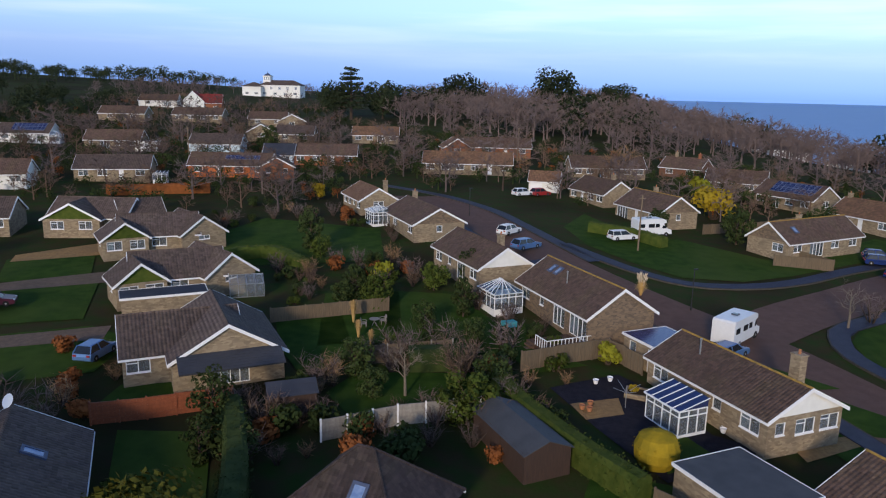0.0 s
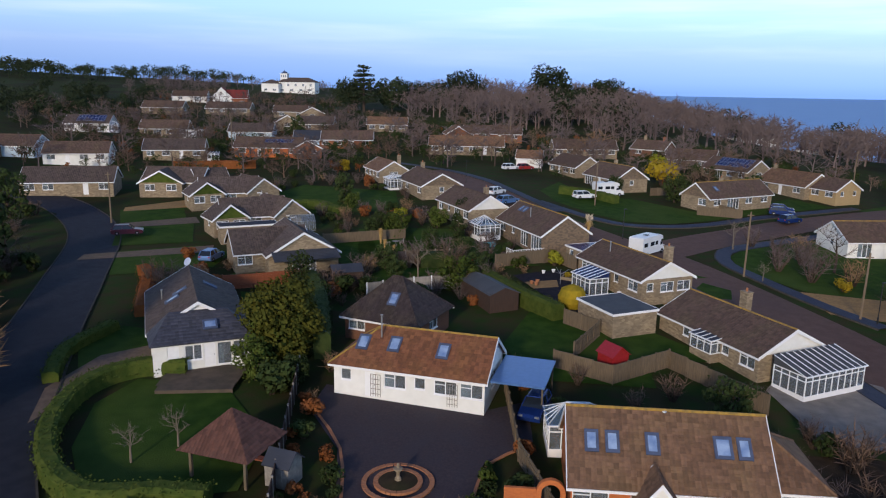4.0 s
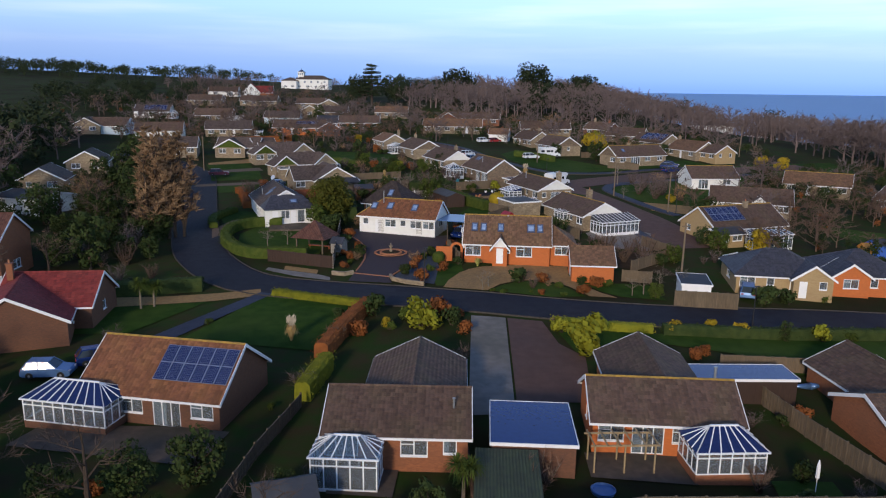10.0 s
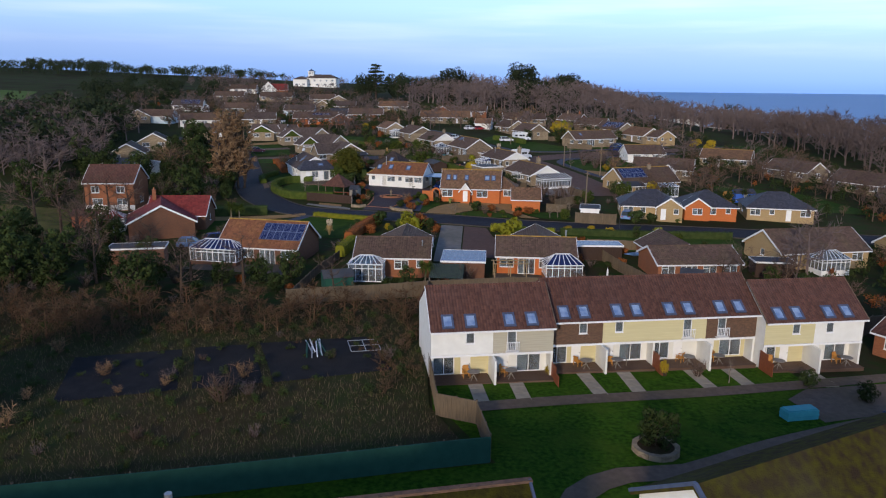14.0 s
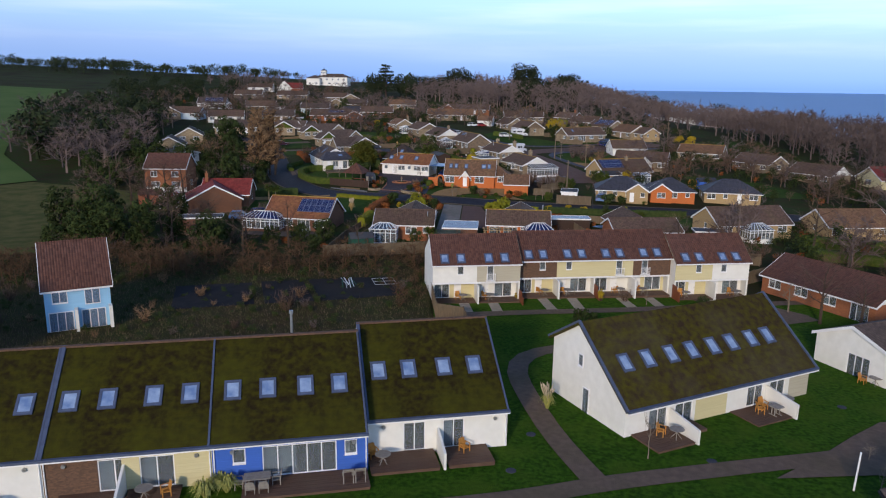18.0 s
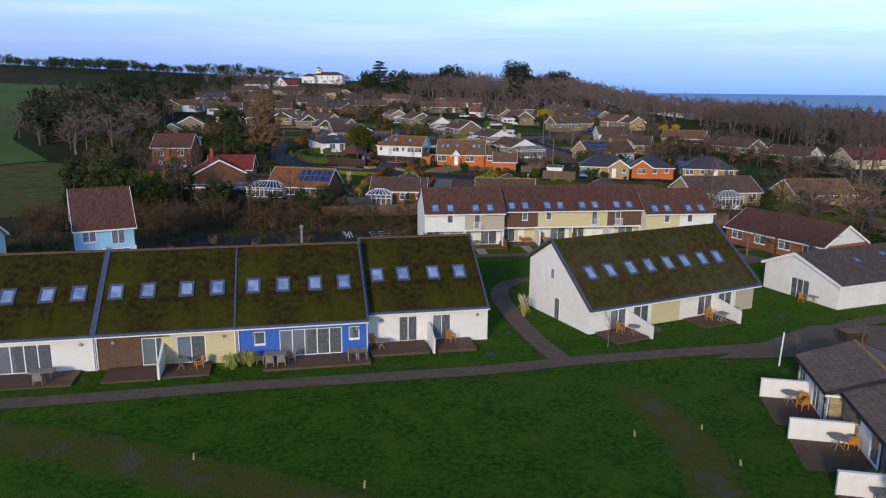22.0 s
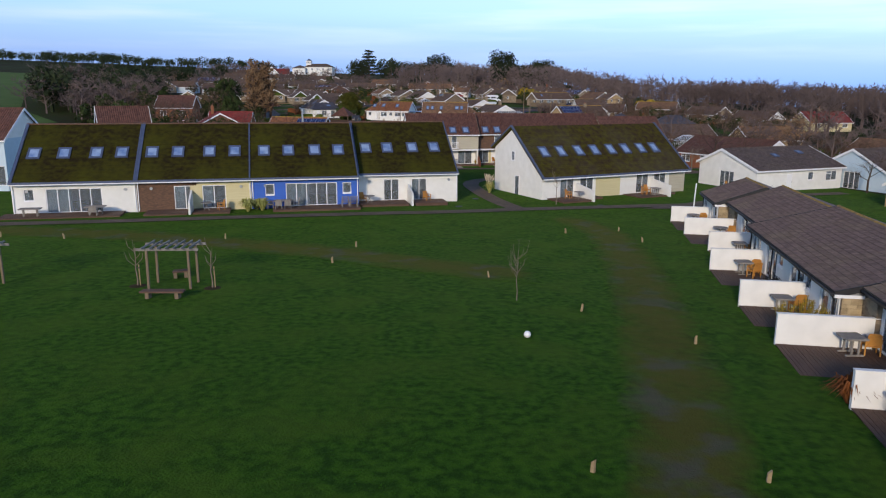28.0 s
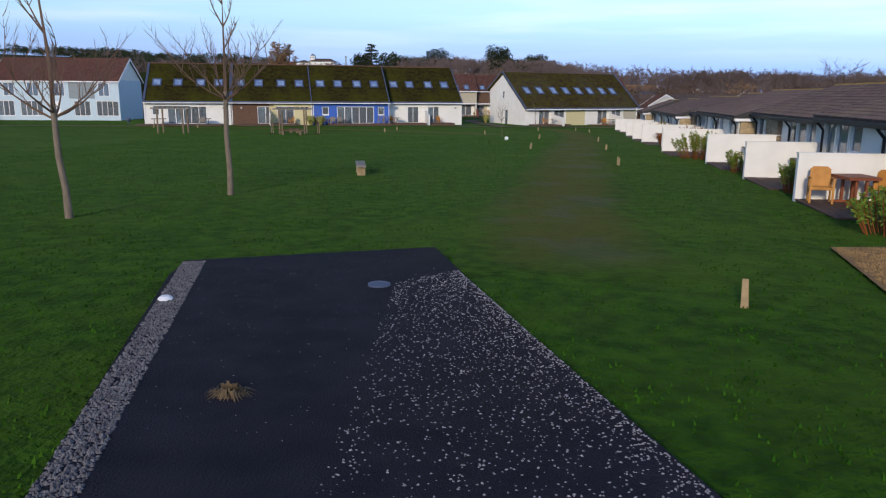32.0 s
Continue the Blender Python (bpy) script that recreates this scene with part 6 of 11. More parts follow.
def row_unit(u, forward, L, fronts, label, roof=MOSS, lights=(), left="", right=""):
    base = ROW_AT + ra * u + rn * (4.5 - forward)
    t = thing("holiday_home", base.x, base.y, ROW_YAW, label, "house", "mossy terrace", z=0.2)
    x = L / 2
    holes = []
    walls = []
    for p in fronts:
        if p[0] == "c":
            walls.append(p)
    items = [p for p in fronts if p[0] != "c"]
    holes = fit_openings(t, ONE, (-x, -4.5), (x, -4.5), 0, items)
    for _, mat, u0, u1 in walls:
        s = Shape()
        inside = [(h[0] - (u0 + x), h[1] - (u0 + x), h[2], h[3]) for h in holes if u0 - 0.01 <= (h[0] + h[1]) / 2 - x <= u1 + 0.01]
        s.wall((u0, -4.5), (u1, -4.5), -0.6, 2.84, inside)
        part("wall", s, mat, t)
    for p, q, hgt, hb in (((x, -4.5), (x, 4.5), 2.84, 5.0), ((-x, 4.5), (-x, -4.5), 2.84, 5.0)):
        s = Shape()
        s.wall(p, q, -0.6, 2.84)
        part("wall", s, WHITE, t)
        sg = 1 if p[0] > 0 else -1
        g = Shape()
        X = x * sg
        pr = [(X, -4.5, 2.84), (X, 4.5, 2.84), (X, 4.5, 5.0), (X, 1.6, 7.07)]
        g.add(pr + [(a - 0.2 * sg, b, c) for a, b, c in pr], [(0, 1, 2, 3), (7, 6, 5, 4)])
        part("gable", g, WHITE, t)
    s = Shape()
    s.wall((x, 4.5), (-x, 4.5), -0.6, 5.0, fit_openings(t, ONE, (x, 4.5), (-x, 4.5), 0, [("w", L * 0.3, 1.4, 3.4, 4.6), ("w", L * 0.7, 1.4, 3.4, 4.6), ("d", L * 0.5, 0.9, 0.02, 2.05)]))
    part("wall", s, WHITE, t)
    pf = (7.07 - 2.84) / 6.1
    zf = 2.84 - pf * 0.5
    rs = Shape().slope((-x, -5.0, zf + 0.16), (x, -5.0, zf + 0.16), (-x, 1.6, 7.23), (x, 1.6, 7.23), 0.2, 0.6, 0.02)
    part("roof_slope", rs, roof, t, "sloping roof grown over with moss")
    part("roof_slope", Shape().slope((x, 4.9, 4.86), (-x, 4.9, 4.86), (x, 1.6, 7.23), (-x, 1.6, 7.23), 0.2, 0.6, 0.02), roof, t)
    part("ridge_tiles", Shape().beam((-x, 1.6, 7.25), (x, 1.6, 7.25), 0.3, 0.12), SHINGLE, t)
    tr = Shape()
    tr.box(-x, -5.12, zf - 0.02, x, -4.98, zf + 0.07)
    part("gutter", tr, UPVC, t)
    ed = Shape()
    if abs(u + 4.8) > 0.1:
        ed.beam((-x + 0.1, -5.0, zf + 0.2), (-x + 0.1, 1.6, 7.29), 0.24, 0.12)
    ed.beam((x - 0.1, -5.0, zf + 0.2), (x - 0.1, 1.6, 7.29), 0.12, 0.10)
    ed.box(-x, -5.14, zf + 0.075, x, -4.8, zf + 0.24)
    part("roof_edging", ed, LEAD, t)
    sh = dict(m=ONE, fy=5.0, zf=zf, hr=7.07, ridge_y=1.6, parent=t)
    for lu in lights:
        rooflight(sh, lu, 0.48, w=0.86, h=1.2)
    for du in (-x + 0.12, x - 0.12):
        part("downpipe", Shape().tube((du, -4.56, 0), (du, -4.56, zf), 0.045, 0.045, 6), UPVC, t)
    lam = Shape()
    for lu in (x - 0.9, -x + 1.2):
        lam.tube((lu, -4.62, 1.95), (lu, -4.5, 1.95), 0.13, 0.13, 10)
    part("bulkhead_light", lam, STEEL, t)
    return t


P = lambda c, w=2.0: ("p", c, w, 0.05, 2.12)
row_unit(4.9, -1.65, 9.8, [("c", WHITE, -4.9, 4.9), P(3.3, 1.5), P(6.0, 1.5)], "white rendered holiday home with a mossy green roof", lights=(-3.7, -1.6, 0.9, 3.1))
row_unit(-4.8, 0.0, 9.6, [("c", BLUEPAINT, -4.8, 4.8), ("w", 1.6, 0.8, 1.1, 2.1), P(5.3, 4.6), ("w", 8.5, 0.8, 1.1, 2.1)], "bright blue holiday home with a mossy green roof", lights=(-3.6, -1.4, 1.0, 3.2))
row_unit(-14.4, 0.0, 9.6, [("c", SHINGLE, -4.8, -0.4), ("c", CREAM, -0.4, 4.8), P(4.0, 1.9), P(6.4, 2.0)], "cream and brown shingled holiday home, mossy roof", lights=(-3.7, -1.5, 1.2, 3.4))
row_unit(-24.1, 0.0, 9.8, [("c", WHITE, -4.9, 4.9), ("w", 1.3, 0.8, 1.1, 2.1), P(4.8, 4.4)], "white holiday home with wide glass doors, mossy roof", lights=(-3.6, -1.2, 1.4, 3.5))
# flue on the row
fl = ROW_AT + ra * -4.6 + rn * 7.4
solo("flue_pipe", Shape().tube((0, 0, 6.4), (0, 0, 8.6), 0.09, 0.09, 10).tube((0, 0, 8.55), (0, 0, 8.75), 0.15, 0.15, 10), STEEL, fl.x, fl.y, 0, "steel flue pipe rising from the mossy roof", "flue")

# detached mossy block
mb = thing("holiday_house", 31.0, -102.1, 28.5, "white holiday house with a patchy mossy roof", "house", z=-0.2)
mb.matrix_basis = mb.matrix_basis @ Matrix.Diagonal((0.967, 1.03, 1, 1))
items = [P(3.2, 1.8), P(5.8, 1.8), P(13.6, 1.8), P(16.2, 1.8)]
holes = fit_openings(mb, ONE, (-10, -4.4), (10, -4.4), 0, items)
for mat, u0, u1 in ((WHITE, -10, -3.0), (CREAM, -3.0, 0.4), (WHITE, 0.4, 7.6), (OLIVE, 7.6, 10)):
    part("wall", Shape().wall((u0, -4.4), (u1, -4.4), -0.8, 2.55, [(h[0] - (u0 + 10), h[1] - (u0 + 10), h[2], h[3]) for h in holes if u0 < (h[0] + h[1]) / 2 - 10 < u1]), mat, mb)
lh = fit_openings(mb, ONE, (-10.12, 4.4), (-10.12, -4.4), 0, [("w", 3.6, 0.6, 3.6, 4.6), ("p", 4.4, 0.8, 0.02, 2.1)])
part("wall", Shape().wall((-10, 4.4), (-10, -4.4), -0.8, 2.55, [h for h in lh if h[3] < 2.5]), WHITE, mb)
part("wall", Shape().wall((10, -4.4), (10, 4.4), -0.8, 2.55), WHITE, mb)
part("wall", Shape().wall((10, 4.4), (-10, 4.4), -0.8, 4.9), WHITE, mb)
for X in (-10, 10):
    sg = 1 if X > 0 else -1
    pr = [(X, -4.4, 2.55), (X, 4.4, 2.55), (X, 4.4, 4.9), (X, 1.0, 7.0)]
    g = Shape()
    g.add(pr + [(a - 0.2 * sg, b, c) for a, b, c in pr], [(0, 1, 2, 3), (7, 6, 5, 4)])
    part("gable", g, WHITE, mb)
pf = (7.0 - 2.55) / 5.4
zf = 2.55 - pf * 0.5
part("roof_slope", Shape().slope((-10.3, -4.9, zf + 0.16), (10.3, -4.9, zf + 0.16), (-10.3, 1.0, 7.16), (10.3, 1.0, 7.16), 0.2, 0.6, 0.02), MOSSBARE, mb, "sloping roof with patchy moss and bare tiles")
part("roof_slope", Shape().slope((10.3, 4.8, 4.76), (-10.3, 4.8, 4.76), (10.3, 1.0, 7.16), (-10.3, 1.0, 7.16), 0.2, 0.6, 0.02), MOSSBARE, mb)
ed = Shape()
for X in (-10.25, 10.25):
    ed.beam((X, -4.9, zf + 0.2), (X, 1.0, 7.22), 0.2, 0.16).beam((X, 4.8, 4.8), (X, 1.0, 7.22), 0.2, 0.16)
ed.box(-10.3, -5.06, zf + 0.085, 10.3, -4.7, zf + 0.25)
part("roof_edging", ed, LEAD, mb)
part("gutter", Shape().box(-10.3, -5.04, zf - 0.04, 10.3, -4.96, zf + 0.08), UPVC, mb)
mbs = dict(m=ONE, fy=4.9, zf=zf, hr=7.0, ridge_y=1.0, parent=mb)
for u in (-8.2, -6.0, -3.6, -1.4, 0.9, 3.0, 5.3, 7.3):
    rooflight(mbs, u, 0.48, w=0.86, h=1.25)

# brown roofed terrace with coloured bays
TY = 10.0
ta = Vector((math.cos(radians(TY)), math.sin(radians(TY)), 0))
tn = Vector((-ta.y, ta.x, 0))


def terrace_block(u0, n, forward, up, bays, label, w=4.72):
    """n two-storey homes from u0 along the row; bays are the upper storey's cladding."""
    L = n * w
    c = Vector((9.05, -78.5, 0)) + ta * (u0 + L / 2) + tn * (4.2 - forward)
    t = thing("terrace", c.x, c.y, TY, label, "house", "terraces", z=up)
    t.matrix_basis = t.matrix_basis @ Matrix.Diagonal((1, 1, 0.93, 1))
    x = L / 2
    for i, (mat, kind) in enumerate(bays):
        a, mid = -x + i * w, (0.63, 0.31)[i % 2]
        it = [("w", w * mid, 0.75, 3.35, 4.45)] if kind == "w" else [("p", w * mid, 0.8, 2.55, 4.45)]
        holes = fit_openings(t, ONE, (a, -4.2), (a + w, -4.2), 0, it)
        part("wall", Shape().wall((a, -4.2), (a + w, -4.2), 2.35, 4.75, holes), mat, t)
        part("band", Shape().box(a, -4.26, 2.18, a + w, -4.1, 2.36), UPVC, t)
        if kind == "b":
            bl = Shape()
            bl.box(a + w * mid - 0.55, -4.62, 2.5, a + w * mid + 0.55, -4.2, 2.56).box(a + w * mid - 0.55, -4.62, 3.45, a + w * mid + 0.55, -4.56, 3.5)
            for k in range(8):
                bx = a + w * mid - 0.53 + k * 0.146
                bl.box(bx, -4.61, 2.56, bx + 0.035, -4.57, 3.45)
            part("balcony", bl, UPVC, t)
        low = fit_openings(t, ONE, (a, -3.0), (a + w, -3.0), 0, [("P", w * 0.24, 1.8, 0.05, 2.05), ("d", w * 0.6, 0.85, 0.02, 2.0)] if i % 2 == 0 else [("d", w * 0.24, 0.85, 0.02, 2.0), ("P", w * 0.66, 2.1, 0.05, 2.05)])
        part("wall", Shape().wall((a, -3.0), (a + w, -3.0), -0.6, 2.4, low), WHITE if i % 3 else CREAM, t)
        if i % 2:
            part("fin_wall", Shape().box(a - 0.09, -5.4, -0.8, a + 0.09, -3.0, 2.15), WHITE, t)
        elif i:
            part("fin_wall", Shape().box(a - 0.09, -4.2, -0.8, a + 0.09, -3.0, 2.15), WHITE, t)
        for u in (0.27, 0.64):
            m = a + w * u
            rooflight(dict(m=ONE, fy=4.6, zf=4.55, hr=7.55, ridge_y=-0.8, parent=t), m, 0.2, w=0.78, h=1.15)
    for fx in (-x + 0.1, x - 0.1):
        part("fin_wall", Shape().box(fx - 0.09, -4.2, -0.8, fx + 0.09, -3.0, 2.15), WHITE, t)
    part("soffit", Shape().box(-x, -4.2, 2.36, x, -3.0, 2.4), UPVC, t)
    for X in (-x, x):
        sg = 1 if X > 0 else -1
        g = Shape()
        g.wall(((X, -4.2) if sg > 0 else (X, 4.2)), ((X, 4.2) if sg > 0 else (X, -4.2)), -0.6, 4.75)
        part("wall", g, WHITE, t)
        pr = [(X, -4.2, 4.75), (X, 4.2, 4.75), (X, -0.8, 7.55)]
        gg = Shape()
        gg.add(pr + [(p[0] - 0.2 * sg, p[1], p[2]) for p in pr], [(0, 1, 2), (5, 4, 3)])
        part("gable", gg, WHITE, t)
    part("wall", Shape().wall((x, 4.2), (-x, 4.2), -0.6, 4.75), WHITE, t)
    part("roof_slope", Shape().slope((-x - 0.1, -4.6, 4.68), (x + 0.1, -4.6, 4.68), (-x - 0.1, -0.8, 7.7), (x + 0.1, -0.8, 7.7)), REDTILE, t, "red-brown ribbed tile roof")
    part("roof_slope", Shape().slope((x + 0.1, 4.6, 4.55), (-x - 0.1, 4.6, 4.55), (x + 0.1, -0.8, 7.7), (-x - 0.1, -0.8, 7.7)), REDTILE, t)
    part("ridge_tiles", Shape().tube((-x - 0.1, -0.8, 7.69), (x + 0.1, -0.8, 7.69), 0.12, 0.12, 6), REDTILE, t)
    gt = Shape().box(-x - 0.1, -4.7, 4.5, x + 0.1, -4.58, 4.64)
    part("gutter", gt, UPVC, t)
    for X in (-x - 0.12, x + 0.12):
        part("verge", Shape().beam((X, -4.6, 4.62), (X, -0.8, 7.65), 0.05, 0.14), UPVC if u0 == 0 and X < 0 else DARKSTONE, t)
    return t


terrace_block(0, 2, 0.9, 0.15, ((WHITE, "w"), (OLIVE, "b")), "white and olive two storey holiday terrace", 5.1)
terrace_block(10.3, 4, -0.6, 0.1, ((SHINGLE, "w"), (CREAM, "w"), (CREAM, "b"), (SHINGLE, "b")), "cream and brown shingled two storey holiday terrace")
terrace_block(29.3, 2, 0.6, -0.3, ((CREAM, "w"), (WHITE, "w")), "cream and white two storey holiday terrace")

# other two-storey homes
bh = thing("holiday_house", -27.34, -88.2, 30.5, "sky blue two storey holiday house", "house", z=0.0)
bsh = shell(bh, ONE, 5.9, 7.7, 4.6, 8.3, SKYPAINT, REDTILE, "", "ww", "", "", gables=(SKYPAINT, SKYPAINT))
for u in (-1.6, 1.3):
    window(bh, pose(u, -3.96, 3.0 if u < 0 else 2.6), 1.4, 1.3 if u < 0 else 1.9, "w" if u < 0 else "p")
    window(bh, pose(u, -3.96, 0.1), 2.2, 2.0, "p")
part("fin_wall", Shape().box(-0.4, -4.8, -0.4, -0.1, -3.9, 2.4).box(2.7, -4.8, -0.4, 3.0, -3.9, 2.4), WHITE, bh)
gh2 = thing("terrace", -39.5, -104.5, 3, "grey and white two storey holiday terrace", "house", "terraces", z=0.6)
gsh = shell(gh2, ONE, 17, 8.5, 4.9, 7.8, PALEBLUE, REDTILE, "pPdpP", "ww", "", "", gables=(WHITE, WHITE))
for k, u in enumerate((-6.2, -3.0, 0.5, 3.5, 6.5)):
    window(gh2, pose(u, -4.36, 2.7), 1.5, 1.8, "p")
part("cladding", Shape().box(1.8, -4.33, 2.4, 5.2, -4.27, 4.9), GREYBOARD, gh2)
bungalow(-58, -118, 20, 14, 8, WHITE, REDTILE, "white holiday house with red-brown roof", "wPdw", "w", "", "w", he=3.0, hr=5.8, name="holiday_house")

# single-storey homes at the east
x1 = thing("holiday_home", 54.15, -94.3, 24.5, "white single storey holiday home with brown roof", "house", "single storey homes")
x1s = shell(x1, ONE, 13.6, 9.0, 2.55, 4.5, WHITE, GREYTILE, "-dsw", "w", "-p-", "", gables=(WHITE, WHITE), ridge_y=0.8, back_h=2.9)
rooflight(x1s, -1.0, 0.6, w=0.6, h=0.6)
rooflight(x1s, 3.5, 0.7, w=0.6, h=0.6)
x2 = thing("holiday_home", 69.5, -93.0, 22, "pale blue single storey holiday home", "house", "single storey homes")
shell(x2, ONE, 13, 9.2, 2.4, 4.7, PALEBLUE, GREYTILE, "ww", "w", "wp-", "", gables=(PALEBLUE, PALEBLUE))
x3 = thing("holiday_home", 66.5, -112.0, 24, "tan single storey holiday home with brown roof", "house", "single storey homes")
shell(x3, ONE, 13, 8.6, 2.4, 4.5, TANBRICK, GREYTILE, "ww", "w", "pw", "")
x4 = thing("holiday_home", 70, -128.0, 24, "single storey holiday home with brown roof", "house", "single storey homes")
shell(x4, ONE, 13, 8.6, 2.4, 4.5, TANBRICK, GREYTILE, "ww", "w", "pw", "")

# row of single-storey homes along the lawn
RY = -99.0
rx = Vector((math.cos(radians(RY)), math.sin(radians(RY)), 0))
rf = Vector((math.sin(radians(RY)), -math.cos(radians(RY)), 0))
ROW0 = Vector((36.55, -122.6, 0))
# start and end along the row, set back of the eave and of the ridge, openings; the eave steps to and fro under one ridge line
BLOCKS = ((-2.2, 4.3, 0.25, 3.9, "p-ps"), (4.3, 16.2, 1.15, 5.1, "ps-pps-pp"), (16.2, 31.7, 0.0, 5.1, "pp-pps-pps-pp"), (31.7, 38.2, 1.05, 5.1, "pps-p"), (38.2, 49.4, 0.45, 5.1, "pp-pps-pp"), (49.4, 61.6, 1.25, 5.1, "pps-pps-p"), (61.6, 72.5, 0.5, 5.1, "pps-pps-P"))
PITCH = 0.36


def lawn_front(y):
    """The point of the row's front wall at a distance along the lawn."""
    a = (y - ROW0.y) / rx.y
    back = [b[2] for b in BLOCKS if b[0] <= a or b is BLOCKS[0]][-1] + 0.3
    return ROW0 + rx * ((y - ROW0.y + rf.y * back) / rx.y) - rf * back


def roof_tile_shape(m=None):
    """One interlocking tile with two rolls, its lower edge riding on the course below."""
    s = Shape(m)
    prof = ((-0.15, 0.0), (-0.10, 0.028), (-0.05, 0.004), (0.03, 0.004), (0.08, 0.030), (0.15, 0.002))
    n = len(prof)
    s.add([(u, -0.19, h + 0.034) for u, h in prof] + [(u, 0.17, h + 0.006) for u, h in prof] + [(u, -0.19, h + 0.002) for u, h in prof],
          [(i, i + 1, n + i + 1, n + i) for i in range(n - 1)] + [(2 * n + i, 2 * n + i + 1, i + 1, i) for i in range(n - 1)])
    return s


tile_mesh = bpy.data.meshes.new("roof_tile")
one_tile = roof_tile_shape()
tile_mesh.from_pydata([tuple(p) for p in one_tile.v], [], one_tile.f)
tile_mesh.materials.append(ROWTILE)
stones_rng = random.Random(71)
for k, (a0, a1, back, ridge, code) in enumerate(BLOCKS):
    rl_, half = a1 - a0, ridge - back - 0.3
    W_ = half + 3.7
    c = ROW0 + rx * ((a0 + a1) / 2) - rf * (back + 0.3 + W_ / 2)
    g0 = ROW0 + rx * ((a0 + a1) / 2) + rf * 2
    t = thing("holiday_row", c.x, c.y, RY, "white single storey holiday row with a dark tiled roof", "house", "lawn row", z=ground_z(g0.x, g0.y) + 0.05)
    hl, hr_ = rl_ / 2, 3.42
    he_ = max(2.16, hr_ - PITCH * half)
    sh = shell(t, ONE, rl_ - 0.4, W_, he_, hr_, WHITE, ROWTILE, code, "www", "", "", over=0.3, lichen=True, gables=(WHITE, WHITE), ridge_y=half - W_ / 2, back_h=hr_ - PITCH * 3.7, verge=BLACK)
    fy, zf = -W_ / 2, sh["zf"]
    if k in (0, 2, 4, 6):
        part("soffit", Shape().box(hl - 0.2, fy - 0.3, zf - 0.12, hl + 0.12, fy + 1.3, zf + 0.02), UPVC, t, "white boarded soffit at the end of the block")
        wall = part("stone_wall", Shape().box(hl - 0.19, fy + 0.05, -0.5, hl - 0.06, fy + 1.5, zf), DARKSTONE, t, "wall of coursed pale stone at the end of the block")
        z = 0.02
        while z < zf - 0.16:
            h = stones_rng.choice((0.16, 0.22, 0.28))
            v = fy + 0.06
            while v < fy + 1.4:
                w = stones_rng.uniform(0.22, 0.62)
                part("stone", Shape().box(hl - 0.07, v, z, hl - 0.03 + stones_rng.uniform(-0.012, 0.012), min(v + w, fy + 1.49) - 0.012, min(z + h, zf - 0.02) - 0.012), PALESTONE, wall)
                v += w
            z += h
    n_pipe = max(1, round(rl_ / 6))
    for u in [-hl + 0.3 + i * (rl_ - 0.9) / n_pipe for i in range(n_pipe + 1)]:
        part("downpipe", Shape().tube((u, fy - 0.33, zf - 0.02), (u, fy - 0.06, zf - 0.34), 0.045, 0.045, 6).tube((u, fy - 0.06, zf - 0.34), (u, fy - 0.06, 0), 0.045, 0.045, 6), BLACK, t)
    part("gutter", Shape().box(-hl, fy - 0.42, zf + 0.0, hl, fy - 0.352, zf + 0.08).box(-hl, fy - 0.352, zf + 0.0, hl, fy - 0.345, zf + 0.02), BLACK, t)
    cols, rows_ = int(rl_ / 0.30), int((half + 0.3) * math.hypot(1, PITCH) / 0.325)
    rest = Shape()
    for i in range(cols):
        for j in range(rows_):
            m = on_slope(sh, -hl + 0.14 + (i + 0.5) * 0.30, (j + 0.5) / rows_)
            m = m @ pose(0, 0, -0.035 + stones_rng.uniform(0, 0.006), 0, 0, stones_rng.uniform(-0.6, 0.6))
            if k == 4 and i < 24 and j < 12:
                ob = new("roof_tile", tile_mesh)
                ob.parent = t
                ob.matrix_basis = m
            else:
                rest.add([m @ p for p in one_tile.v], one_tile.f)
    tagged(part("tile_field", rest, ROWTILE, t), kind="stuff")
WALLS = ((34.1, -122.6), (33.3, -128.8), (33.0, -135.0), (31.05, -141.0), (29.7, -149.0), (28.95, -154.8), (28.6, -161.2), (26.9, -167.3), (26.55, -175.6), (25.4, -182.9), (24.4, -189.0))
PARTITIONS = []
for wx, wy in WALLS:
    o = Vector((wx, wy, 0))
    f = lawn_front(wy)
    out = (o - f).dot(rf)
    p = o - rf * out
    g = ground_z(p.x - 2, p.y) + 0.05
    PARTITIONS.append((p, g, out))
    solo("partition_wall", Shape().box(0, -0.09, -0.5, out, 0.09, 1.31).box(-0.02, -0.11, 1.31, out + 0.02, 0.11, 1.35), WHITE, p.x, p.y, math.degrees(math.atan2(rf.y, rf.x)), "white rendered partition wall beside a deck", "wall", "deck partitions", z=g)

# plants
rnd = random.Random(7)


def leaves(centres, size, n, spread_, rng, flat=0.0):
    """n small leaf faces scattered round each centre (x, y, z, radius)."""
    s = Shape()
    for cx, cy, cz, cr in centres:
        for _ in range(n):
            d = Vector((rng.gauss(0, 1), rng.gauss(0, 1), rng.gauss(0, 1)))
            d.normalize()
            r = cr * (0.55 + 0.45 * rng.random() ** 0.5)
            p = Vector((cx, cy, cz)) + Vector((d.x * r, d.y * r, d.z * r * spread_))
            a = (d + Vector((rng.gauss(0, 0.6), rng.gauss(0, 0.6), rng.gauss(0, 0.6)))).orthogonal().normalized()
            b = d.cross(a).normalized()
            k = size * (0.6 + 0.8 * rng.random())
            a, b = a * k, b * k * 0.7
            i = len(s.v)
            s.v += [p - a, p + b, p + a, p - b]
            s.f.append((i, i + 1, i + 2, i + 3))
    return s


